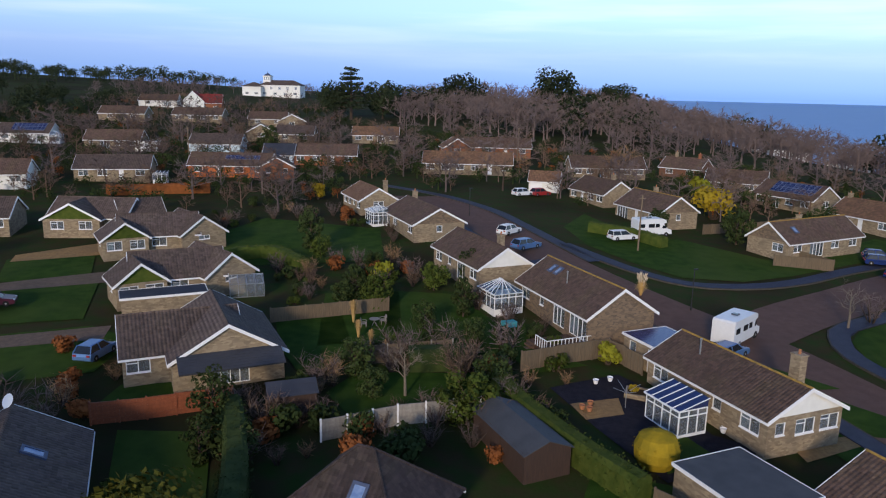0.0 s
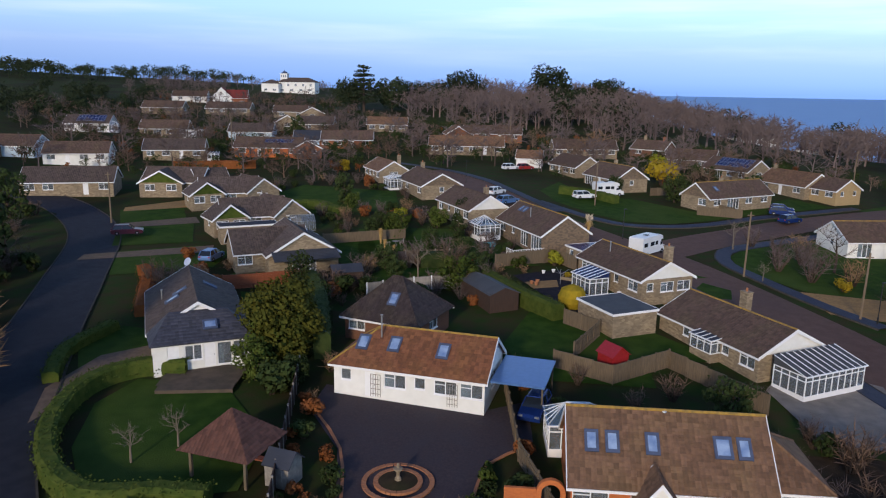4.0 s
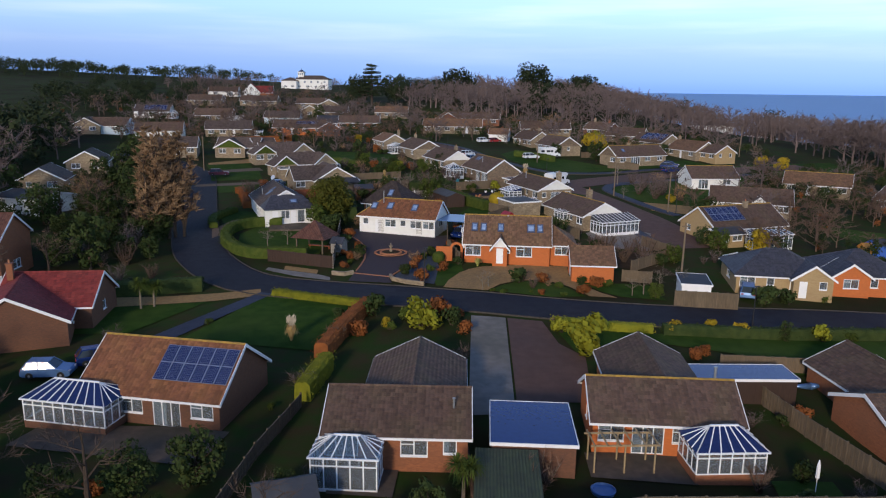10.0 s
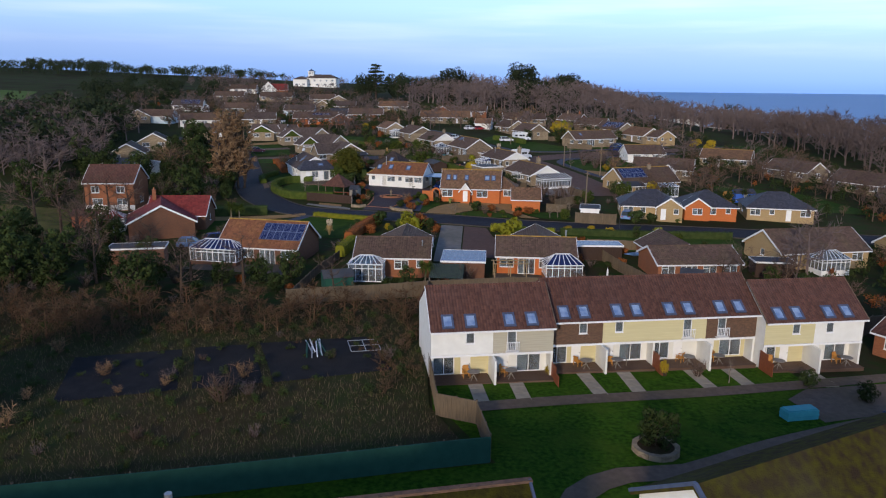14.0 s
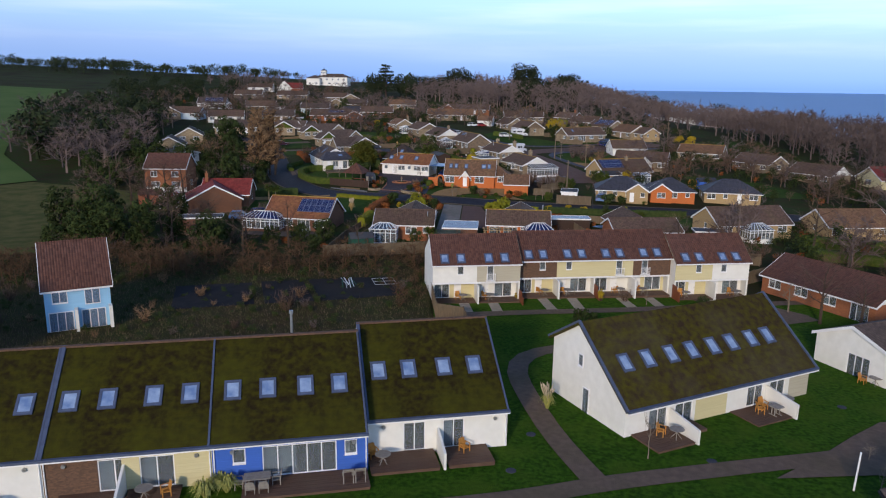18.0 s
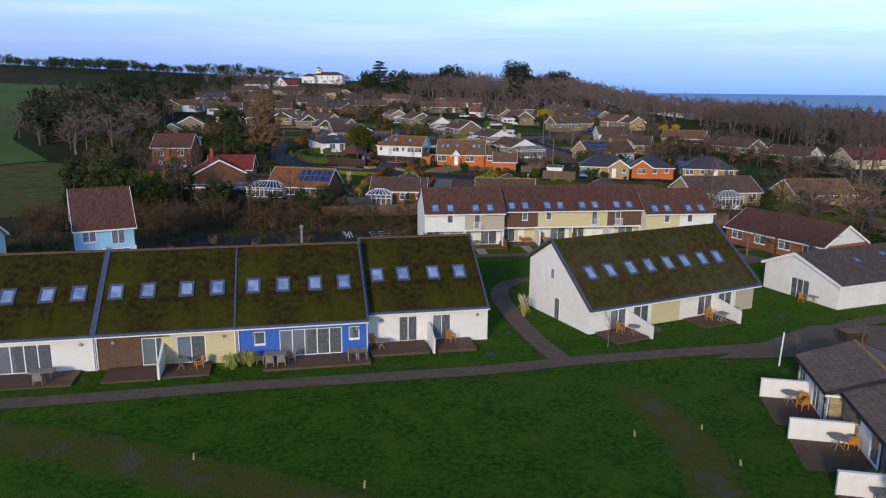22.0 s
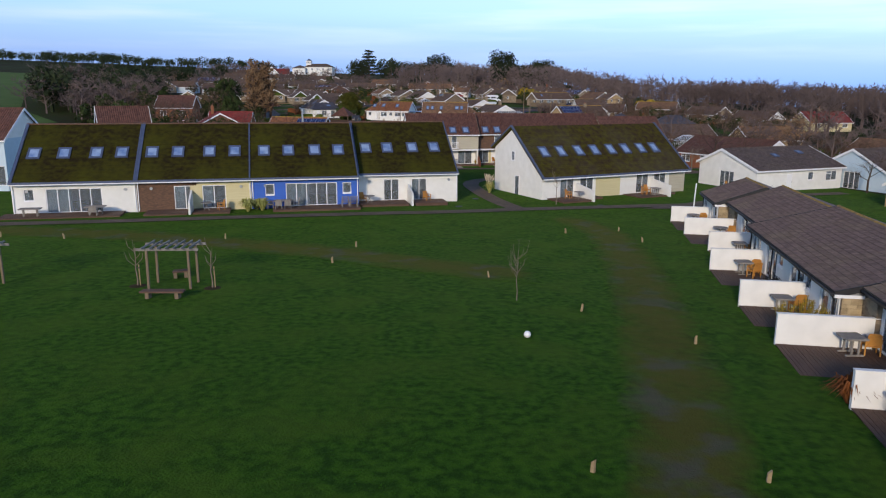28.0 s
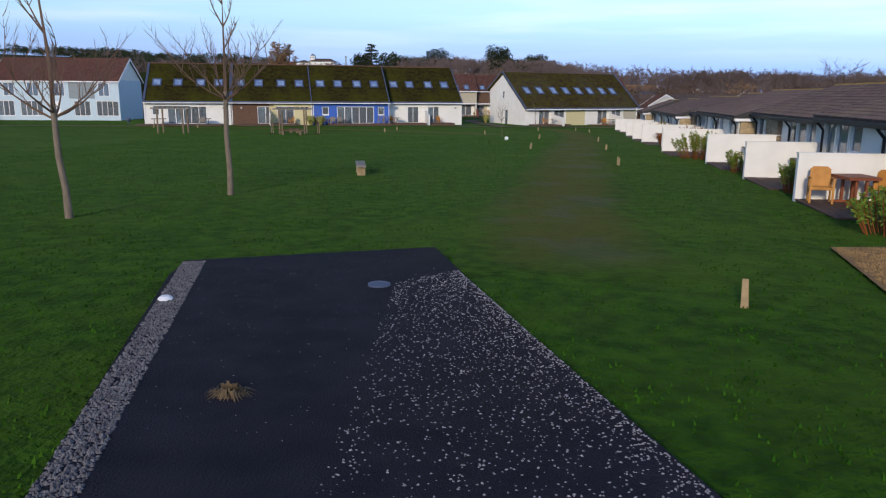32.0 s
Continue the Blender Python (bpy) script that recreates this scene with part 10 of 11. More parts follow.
# decks, furniture and small things of the holiday park
def deck(x, y, yaw, w, d, label="brown timber deck in front of a holiday home", z=None, group="decks", boards=0.145, high=0.16):
    """A low deck: a frame and its boards; its back edge at the origin's line, out to -y."""
    t = thing("deck", x, y, yaw, label, "deck", group, z)
    part("deck_frame", Shape().box(-w / 2 + 0.03, -d + 0.03, -0.9, w / 2 - 0.03, -0.01, high - 0.03), DECK, t)
    s = Shape()
    n = max(3, round(d / boards))
    for i in range(n):
        y0 = -d + d * i / n
        dz = 0.004 * ((i * 7) % 3)
        s.box(-w / 2, y0, high - 0.03, w / 2, y0 + d / n - 0.012, high + dz)
    ob = part("decking", s, DECK, t)
    ob["kind"] = "stuff"
    return t


def chair_model(material, label):
    t = thing("garden_chair", 0, 0, 0, label, "chair", "garden chairs", z=0)
    seat = Shape()
    seat.cells([-0.25, 0.25], [-0.26 + 0.052 * i for i in range(11)], [0.36, 0.40, 0.43], lambda i, j, k: k == 0 or j % 2 == 0)
    part("seat", seat, material, t)
    back = Shape()
    back.add([(-0.25, 0.20, 0.43), (0.25, 0.20, 0.43), (0.25, 0.24, 0.43), (-0.25, 0.24, 0.43), (-0.25, 0.30, 0.86), (0.25, 0.30, 0.86), (0.25, 0.34, 0.86), (-0.25, 0.34, 0.86), (-0.17, 0.32, 0.93), (0.17, 0.32, 0.93), (0.17, 0.355, 0.93), (-0.17, 0.355, 0.93)],
             [(0, 3, 2, 1), (0, 1, 5, 4), (1, 2, 6, 5), (2, 3, 7, 6), (3, 0, 4, 7), (4, 5, 9, 8), (5, 6, 10, 9), (6, 7, 11, 10), (7, 4, 8, 11), (8, 9, 10, 11)])
    part("backrest", back, material, t)
    for sx in (-1, 1):
        part("armrest", Shape().beam((sx * 0.28, -0.27, 0.64), (sx * 0.28, 0.27, 0.66), 0.06, 0.035), material, t)
        for sy in (-0.24, 0.23):
            part("leg", Shape().beam((sx * 0.27, sy, 0), (sx * 0.27, sy, 0.63), 0.05, 0.05), material, t)
    return t


def table_model(w, d, material, label, round_top=False, h=0.74):
    t = thing("garden_table", 0, 0, 0, label, "table", "garden tables", z=0)
    if round_top:
        part("tabletop", Shape().lathe([(w / 2 - 0.02, h - 0.04), (w / 2, h - 0.03), (w / 2, h - 0.005), (w / 2 - 0.02, h)], 20), material, t)
        for a in range(4):
            c, s_ = math.cos(a * 1.571 + 0.785), math.sin(a * 1.571 + 0.785)
            part("leg", Shape().beam((c * w * 0.36, s_ * w * 0.36, 0), (-c * w * 0.18, -s_ * w * 0.18, h - 0.04), 0.05, 0.03), material, t)
    else:
        n = max(4, round(d / 0.11))
        ys = [-d / 2 + d * (i // 2) / n + (i % 2) * (d / n - 0.012) for i in range(2 * n)]
        top = Shape().cells([-w / 2, w / 2], ys, [h - 0.08, h - 0.03, h], lambda i, j, k: k == 0 or j % 2 == 0)
        part("tabletop", top, material, t)
        for sx in (-1, 1):
            part("foot", Shape().box(sx * w * 0.32 - 0.035, -d * 0.42, 0, sx * w * 0.32 + 0.035, d * 0.42, 0.06), material, t)
            for sy in (-0.16, 0.16):
                part("leg", Shape().beam((sx * w * 0.32, sy * d, 0.06), (sx * w * 0.32, sy * d, h - 0.09), 0.07, 0.06), material, t)
    return t


MODELS = dict(
    teak=chair_model(OAKWOOD, "golden teak garden armchair on a deck"),
    grey=chair_model(GREYWOOD, "silver-grey timber garden chair"),
    square=table_model(0.85, 0.85, GREYWOOD, "weathered grey square garden table"),
    long=table_model(1.6, 0.9, GREYWOOD, "long weathered grey garden table"),
    round=table_model(1.05, 1.05, GREYWOOD, "round weathered grey folding table", True),
    red=table_model(1.0, 0.85, REDWOOD, "orange-red stained timber garden table"))
USED = set()


def put(kind, x, y, yaw, z):
    m = pose(x, y, z, 0, 0, yaw)
    if kind in USED:
        return copy_thing(MODELS[kind], m)
    USED.add(kind)
    MODELS[kind].matrix_basis = m
    return MODELS[kind]


# decks of the mossy row
def row_at(u, f):
    return ROW_AT + ra * u - rn * f


def row_deck(u0, u1, f0, f1):
    p = row_at((u0 + u1) / 2, f0)
    deck(p.x, p.y, ROW_YAW, u1 - u0, f1 - f0, z=0.12)


def row_put(kind, u, f, turn=0):
    p = row_at(u, f)
    put(kind, p.x, p.y, ROW_YAW + turn, 0.22)


for u0, u1, f0, f1 in ((-29.6, -20.2, 0.02, 2.7), (-18.4, -14.9, 0.02, 2.7), (-14.5, -11.4, 0.02, 2.5), (-7.8, -0.1, 0.02, 2.4), (0.1, 4.6, -2.18, 0.9), (5.2, 8.3, -2.18, 0.8)):
    row_deck(u0, u1, f0, f1)
for u, f0, f1 in ((-14.7, 0.0, 2.6), (4.9, -2.2, 0.9)):
    p, q = row_at(u, f0 + 0.02), row_at(u, f1)
    s = Shape()
    d_ = (q - p).length
    s.add([(-0.08, 0, -0.5), (0.08, 0, -0.5), (0.08, 0, 1.9), (-0.08, 0, 1.9), (-0.08, -d_, -0.5), (0.08, -d_, -0.5), (0.08, -d_, 1.15), (-0.08, -d_, 1.15)], [(0, 3, 2, 1), (4, 5, 6, 7), (0, 1, 5, 4), (1, 2, 6, 5), (2, 3, 7, 6), (3, 0, 4, 7)])
    solo("partition_wall", s, WHITE, p.x, p.y, ROW_YAW, "white rendered partition wall with a sloping top", "wall", "deck partitions", z=0.05)
row_put("long", -22.3, 1.4)
row_put("grey", -22.3, 2.2, 180)
row_put("long", -27.2, 1.7)
row_put("round", -13.4, 1.2)
row_put("teak", -12.2, 1.1, -70)
row_put("long", -6.9, 1.0)
for u, f, a in ((-7.3, 1.75, 180), (-6.5, 1.75, 180), (-8.0, 1.0, 90), (-5.75, 0.9, -90)):
    row_put("grey", u, f, a)
row_put("round", 1.0, -0.3)
row_put("teak", 0.45, -1.2, 20)
row_put("teak", 6.6, -0.9, 30)


def lounger(u, f):
    p = row_at(u, f)
    t = thing("sun_lounger", p.x, p.y, ROW_YAW + 180, "grey slatted timber lounger leaning up", "lounger", "loungers", z=0.22)
    for sx in (-0.3, 0.3):
        part("side_rail", Shape().beam((sx, -0.5, 0.25), (sx, 0.55, 1.0), 0.06, 0.06), GREYWOOD, t)
        part("leg", Shape().beam((sx, -0.45, 0), (sx, -0.45, 0.3), 0.06), GREYWOOD, t)
        part("leg", Shape().beam((sx, 0.5, 0), (sx, 0.5, 0.95), 0.06), GREYWOOD, t)
    for i in range(11):
        k = i / 10
        part("slat", Shape().beam((-0.33, -0.5 + 1.05 * k, 0.29 + 0.75 * k), (0.33, -0.5 + 1.05 * k, 0.29 + 0.75 * k), 0.085, 0.02), GREYWOOD, t)


lounger(-1.4, 1.3)
lounger(-0.65, 1.3)
for u, f, n_, h_, seed in ((-9.9, 1.5, 130, 1.25, 31), (-8.7, 1.1, 110, 1.2, 32), (-9.2, 0.6, 70, 1.0, 33)):
    p = row_at(u, f)
    tuft(p.x, p.y, n_, h_, 1.15, VARIEGATED, "spiky clump with yellow striped leaves", w=0.045, seed=seed, name="flax_plant")
p = row_at(-10.7, 0.6)
bbq = row_at(-30.6, 1.0)
solo("barbecue", Shape().lathe([(0.05, 0.5), (0.25, 0.62), (0.3, 0.75), (0.28, 0.9), (0.1, 1.02)], 14).tube((0.15, 0.1, 0), (0.1, 0.05, 0.6), 0.02, 0.02, 5).tube((-0.15, 0.1, 0), (-0.1, 0.05, 0.6), 0.02, 0.02, 5).tube((0, -0.2, 0), (0, -0.1, 0.6), 0.02, 0.02, 5), LEAD, bbq.x, bbq.y, 0, "round blue kettle barbecue on three legs", "barbecue", z=0.05)

# decks of the detached house
def mb_at(lx, ly):
    return pose(31.0, -102.1, 0, 0, 0, 28.5) @ Vector((lx * 0.967, ly * 1.03, 0))


for lx0, lx1, ly1 in ((-9.3, -5.9, -7.3), (-5.4, -3.4, -6.1), (0.9, 4.6, -7.2), (5.1, 7.0, -6.1)):
    p = mb_at((lx0 + lx1) / 2, -4.42)
    deck(p.x, p.y, 28.5, lx1 - lx0, -4.42 - ly1, z=-0.15 if lx0 < -3 else -0.3)
for lx in (-5.65, 4.85):
    p = mb_at(lx, -4.43)
    s = Shape()
    s.add([(-0.08, 0, -0.5), (0.08, 0, -0.5), (0.08, 0, 1.7), (-0.08, 0, 1.7), (-0.08, -3.0, -0.5), (0.08, -3.0, -0.5), (0.08, -3.0, 1.2), (-0.08, -3.0, 1.2)], [(0, 3, 2, 1), (4, 5, 6, 7), (0, 1, 5, 4), (1, 2, 6, 5), (2, 3, 7, 6), (3, 0, 4, 7)])
    solo("partition_wall", s, WHITE, p.x, p.y, 28.5, "white rendered partition wall with a sloping top", "wall", "deck partitions", z=-0.3)
for kind, lx, ly, a in (("round", -6.7, -6.2, 0), ("teak", -7.4, -5.4, 30), ("square", 3.7, -6.3, 0), ("teak", 2.8, -5.6, 60), ("teak", 3.6, -5.2, 0), ("round", 5.9, -5.6, 0)):
    p = mb_at(lx, ly)
    put(kind, p.x, p.y, 28.5 + a, 0.02 if lx < -3 else -0.13)

# decks, tables and chairs along the lawn row
SETS = ("round", "round", "square", "square", "square", "square", "square", "square", "square", "square", "red")
turn_ = math.degrees(math.atan2(rf.y, rf.x)) + 90
for i, (p, g, out) in enumerate(PARTITIONS):
    length = (4.2, 3.6, 3.4, 3.6, 3.2, 3.4, 3.2, 3.4, 3.4, 3.4, 3.2)[i]
    c = p + rx * (0.12 + length / 2) - rf * 0.1
    deck(c.x, c.y, RY, length, out + 0.1, "dark brown timber deck beside a white partition wall", z=g - 0.08, group="lawn row decks")
    top = g + 0.09
    q = p + rx * 0.85 + rf * (1.3, 1.25, 1.2, 1.15, 1.2, 1.25, 1.3, 1.2, 1.25, 1.3, 1.2)[i]
    put(SETS[i], q.x, q.y, RY + (i * 7) % 12, top)
    e = p + rx * 0.75 + rf * 0.5
    put("teak", e.x, e.y, RY - 100 + (i * 13) % 30, top)
    if i in (0, 3, 10):
        e = p + rx * (1.65 if i != 10 else 0.8) + rf * (0.75 if i != 10 else 2.0)
        put("teak", e.x, e.y, RY + (-60 if i != 10 else 80), top)
    if i in (1, 5, 8):
        f = p + rx * -0.9 - rf * 0.35
        porch = Shape().box(-1.0, -0.55, -0.3, 1.0, 0.2, 2.05)
        solo("porch_pier", porch, STONE, f.x, f.y, RY, "pale rough stone pier beside the glass doors", "wall", "stone piers", z=g)
    if i < 10:
        bx = p + rx * (length + 0.9) + rf * 0.8
        solo("paving_slab", Shape().box(-0.6, -0.9, -0.2, 0.6, 0.9, 0.05), SOIL, bx.x, bx.y, RY, "bare brown earth bed beside the deck", "garden bed", "earth beds", z=g)


def row_plant(d, f, n_, h_, r_, mat, label, seed, w=0.035, name="flax_plant"):
    q = lawn_front(-122.0 - 0.988 * (d - (1.0 if 25 < d < 57 else 0.0))) + rf * f
    tuft(q.x, q.y, n_, h_, r_, mat, label, w=w, seed=seed, name=name, droop=0.5)


row_plant(12.3, 0.7, 80, 1.0, 0.9, VARIEGATED, "spiky striped plant by the glass doors", 41)
row_plant(25.6, 0.7, 90, 1.0, 0.9, BLACK, "dark purple spiky plant by the glass doors", 42)
row_plant(40.6, 2.4, 110, 1.0, 1.1, RUST, "spiky bronze-leaved plant by a partition", 43)


def leafy(x, y, w, h, label, leaf, stem, seed, n=26, name="euphorbia_bush", size=0.055):
    """A bush of upright stems, each with a head of small leaves."""
    r = random.Random(seed)
    t = thing(name, x, y, 0, label, "bush")
    st, lf = Shape(), Shape()
    for _ in range(n):
        a, k = r.uniform(0, 6.28), r.random() ** 0.5
        base = Vector((math.cos(a) * k * w * 0.3, math.sin(a) * k * w * 0.3, 0))
        tip = Vector((math.cos(a) * k * w * 0.5, math.sin(a) * k * w * 0.5, h * (1 - 0.35 * k * k) * r.uniform(0.8, 1.05)))
        st.tube(base, tip, 0.014, 0.009, 4, False)
        for j in range(46):
            f = 0.35 + 0.65 * r.random() ** 0.6
            c = base.lerp(tip, f)
            d = Vector((r.gauss(0, 1), r.gauss(0, 1), r.gauss(0.5, 0.6))).normalized()
            e = d.orthogonal().normalized() * size * 0.35
            c2 = c + d * size * r.uniform(1.2, 2.4)
            m2 = (c + c2) / 2
            q = len(lf.v)
            lf.v += [c, m2 + e, c2, m2 - e]
            lf.f.append((q, q + 1, q + 2, q + 3))
    part("stem", st, stem, t)
    part("foliage", lf, leaf, t)
    return t


EUPH = surface("euphorbia_leaf", (0.080, 0.15, 0.022), (0.16, 0.23, 0.032), 8.0, 0.8, 0.0, spec=0.1)
leafy(24.1, -194.2, 2.1, 1.05, "yellow-green euphorbia bush at the lawn's edge", EUPH, RUST, 51, 60)
leafy(27.3, -172.5, 2.9, 1.45, "leggy euphorbia bush between two decks", EUPH, RUST, 52, 80)
leafy(26.3, -180.2, 1.5, 1.0, "leggy euphorbia bush between two decks", EUPH, RUST, 53, 30)
leafy(25.3, -187.2, 1.3, 1.1, "green shrub behind a partition wall", EUPH, RUST, 54, 30)
for x, y, seed in ((30.5, -163.9, 50), (29.8, -164.1, 57), (29.1, -164.3, 64)):
    leafy(x, y, 1.3, 1.6, "maroon heath filling a bed behind a wall", RUST, PURPLETWIG, seed, 34, "heath_bush", 0.03)
leafy(30.6, -153.7, 2.4, 1.75, "bright golden-yellow evergreen bush by a deck", GOLD, BARK, 55, 60, "golden_bush", 0.045)

# front of the brown-roofed terrace
PATHS = (((12.4, -76.9), (13.3, -82.9)), ((15.8, -76.3), (16.6, -82.3)), ((21.6, -74.2), (22.8, -80.9)), ((25.3, -73.6), (26.0, -80.2)), ((31.2, -73.2), (32.2, -79.0)), ((34.7, -72.4), (35.6, -78.4)), ((41.5, -71.5), (42.6, -77.4)))
for a, b in PATHS:
    a, b = Vector(a), Vector(b)
    n_ = 5
    t = thing("garden_path", (a.x + b.x) / 2, (a.y + b.y) / 2, 0, "pale concrete slab path across a small lawn", "path", "slab paths", z=0)
    d_ = (b - a).normalized()
    for i in range(n_):
        c = a.lerp(b, (i + 0.5) / n_)
        half = (b - a).length / n_ / 2 - 0.02
        s = Shape(pose(c.x - (a.x + b.x) / 2, c.y - (a.y + b.y) / 2, ground_z(c.x, c.y), 0, 0, math.degrees(math.atan2(d_.y, d_.x))))
        part("slab", s.box(-half, -0.58, -0.1, half, 0.58, 0.11), PALESLAB, t)
for u0, u1, f, zz in ((0.3, 4.9, 0.9, 0.18), (5.2, 10.1, 0.9, 0.18), (10.5, 14.9, -0.6, 0.12), (15.2, 19.6, -0.6, 0.08), (19.9, 24.3, -0.6, 0.04), (24.6, 29.0, -0.6, 0.0), (29.6, 34.0, 0.6, -0.24), (34.3, 38.6, 0.6, -0.26)):
    c = Vector((9.05, -78.5, 0)) + ta * ((u0 + u1) / 2) + tn * (1.2 - f - 0.02)
    d = deck(c.x, c.y, TY, u1 - u0, 2.1, "brown timber deck before a terrace home", z=zz - 0.14)
    q = c - tn * 1.35 + ta * (0.9 if round(u0 * 10) % 2 else -1.0)
    put("round", q.x, q.y, TY, zz + 0.03)
    q = c - tn * 0.7 + ta * (0.4 if round(u0 * 10) % 2 else -1.5)
    put("teak", q.x, q.y, TY + u0 * 11, zz + 0.03)
for u, f in ((10.15, 0.9), (19.75, -0.6), (29.2, 0.4)):
    c = Vector((9.05, -78.5, 0)) + ta * u + tn * (-f)
    solo("timber_screen", Shape().cells([-0.03, 0.03], [-2.0 + 0.2 * i for i in range(11)], [-0.6, 1.0, 1.5], lambda i, j, k: k == 0 or j > 3), REDWOOD, c.x, c.y, TY, "red-brown timber screen between two decks", "screen", "deck screens", z=-0.1)
leafy(28.9, -76.3, 0.75, 1.5, "upright golden conifer bush before the terrace", GOLD, BARK, 61, 40, "golden_bush", 0.06)
leafy(19.1, -77.2, 0.9, 1.0, "orange-yellow flowering bush by a deck", GOLD, BARK, 62, 24, "golden_bush", 0.05)

# pergolas, benches and saplings on the lawn
def pergola(x, y, yaw, label):
    t = thing("pergola", x, y, yaw, label, "pergola", "pergolas")
    top = 2.3
    t.matrix_basis = t.matrix_basis @ Matrix.Diagonal((0.84, 0.84, 0.9, 1))
    for px in (-1.25, 1.25):
        for py in (-0.85, 0.85):
            part("post", Shape().beam((px, py, -0.3), (px * 0.98, py, top), 0.13, 0.13), POLEWOOD, t)
    for py in (-0.85, 0.85):
        part("beam", Shape().box(-1.85, py - 0.05, top, 1.85, py + 0.05, top + 0.14), GREYWOOD, t)
    for i in range(7):
        px = -1.4 + i * 2.8 / 6
        part("rafter", Shape().box(px - 0.035, -1.25, top + 0.14, px + 0.035, 1.25, top + 0.24), GREYWOOD, t)
    return t


def log_bench(x, y, yaw, w, label, legs=True):
    t = thing("bench", x, y, yaw, label, "bench", "log benches")
    k = 1.0 if legs else 0.68
    for i in range(3):
        part("plank", Shape().box(-w / 2 + 0.02 * i, (-0.24 + i * 0.17) * k, 0.36, w / 2 - 0.015 * i, (-0.09 + i * 0.17) * k, 0.45), GREYWOOD if not legs else DECK, t)
    for sx in (-1, 1):
        part("support", Shape().box(sx * w * 0.34 - 0.09, -0.2 * k, -0.15, sx * w * 0.34 + 0.09, 0.22 * k, 0.36), POLEWOOD if legs else STAKE, t)


def sapling(x, y, h, label, seed, staked=False, lean=0.0, ring=False, thick=0.05, forks=7):
    r = random.Random(seed)
    t = thing("sapling", x, y, 0, label, "tree")
    s, tw = Shape(), Shape()
    pts = [Vector((lean * k * h + 0.03 * math.sin(k * 9), 0.02 * math.sin(k * 7), h * 0.72 * k - 0.1 * (1 - k))) for k in (0, 0.25, 0.5, 0.75, 1)]
    for i in range(4):
        s.tube(pts[i], pts[i + 1], thick * (1 - 0.18 * i), thick * (1 - 0.18 * (i + 1)), 8, False)
    part("trunk", s, PALEBARK, t, smooth=True)
    for i in range(forks):
        k = r.uniform(0.5, 1.0)
        b = pts[0].lerp(pts[4], k)
        b.x = lean * k * h
        a = r.uniform(0, 6.28)
        l_ = h * r.uniform(0.18, 0.32)
        m1 = b + Vector((math.cos(a) * l_ * 0.45, math.sin(a) * l_ * 0.45, l_ * 0.45))
        m2 = m1 + Vector((math.cos(a) * l_ * 0.12, math.sin(a) * l_ * 0.12, l_ * 0.6))
        tw.tube(b, m1, thick * 0.35, thick * 0.22, 5, False).tube(m1, m2, thick * 0.22, thick * 0.08, 5, False)
        for _ in range(6):
            f = r.random()
            c = m1.lerp(m2, f) if r.random() < 0.6 else b.lerp(m1, 0.5 + 0.5 * f)
            e = c + Vector((r.gauss(0, 0.09), r.gauss(0, 0.09), 0.13)) * l_
            tw.tube(c, e, thick * 0.10, thick * 0.03, 4, False)
    part("crown", tw, PALEBARK, t)
    if staked:
        part("stake", Shape().tube((0.16, 0, -0.2), (0.14, 0, 1.2), 0.03, 0.03, 6), STAKE, t)
        part("tie", Shape().box(-0.06, -0.03, 1.0, 0.17, 0.03, 1.05), BLACK, t)
    if ring:
        part("bare_soil_ring", Shape().lathe([(0.45, 0.0), (0.42, 0.07), (0.2, 0.10)], 14), SOIL, t)
    return t


def young_tree(x, y, h, fork, seed, lean, label):
    """Clean pale stem to a whorl of spreading limbs, with a thin leader above."""
    r = random.Random(seed)
    t = thing("young_tree", x, y, 0, label, "tree", "young trees on the lawn")
    z = h * fork
    stem, limbs = Shape(), Shape()
    pts = [Vector((lean * q * z + 0.02 * math.sin(q * 8), 0.02 * math.sin(q * 6), z * q - 0.15 * (1 - q))) for q in (0, 0.3, 0.6, 1)]
    for n_, (p, q) in enumerate(zip(pts, pts[1:])):
        stem.tube(p, q, (0.095, 0.078, 0.07)[n_], (0.078, 0.07, 0.064)[n_], 10, False)
    part("trunk", stem, PALEBARK, t, smooth=True)

    def shoot(p, d, length, rad, depth):
        steps = 4
        for n_ in range(steps):
            q = p + d * (length / steps)
            limbs.tube(p, q, rad * (1 - 0.2 * n_), rad * (1 - 0.2 * (n_ + 1)), 5, False)
            p, d = q, (d + Vector((r.gauss(0, 0.10), r.gauss(0, 0.10), 0.16))).normalized()
            if depth:
                for _ in range(2 if n_ else 1):
                    a = r.uniform(0, 6.28)
                    side = (d + Vector((math.cos(a), math.sin(a), 0.25)) * 0.75).normalized()
                    shoot(p, side, length * r.uniform(0.28, 0.5), rad * 0.45, depth - 1)

    top = pts[-1]
    shoot(top, Vector((0.02, 0, 1)), h - z, 0.05, 2)
    for n_ in range(7):
        a = n_ * 0.9 + r.uniform(-0.3, 0.3)
        shoot(top - Vector((0, 0, r.uniform(0.0, 0.3))), Vector((math.cos(a), math.sin(a), r.uniform(0.25, 0.9))).normalized(), h * r.uniform(0.22, 0.36), 0.028, 2)
    part("crown", limbs, TWIG, t)
    return t


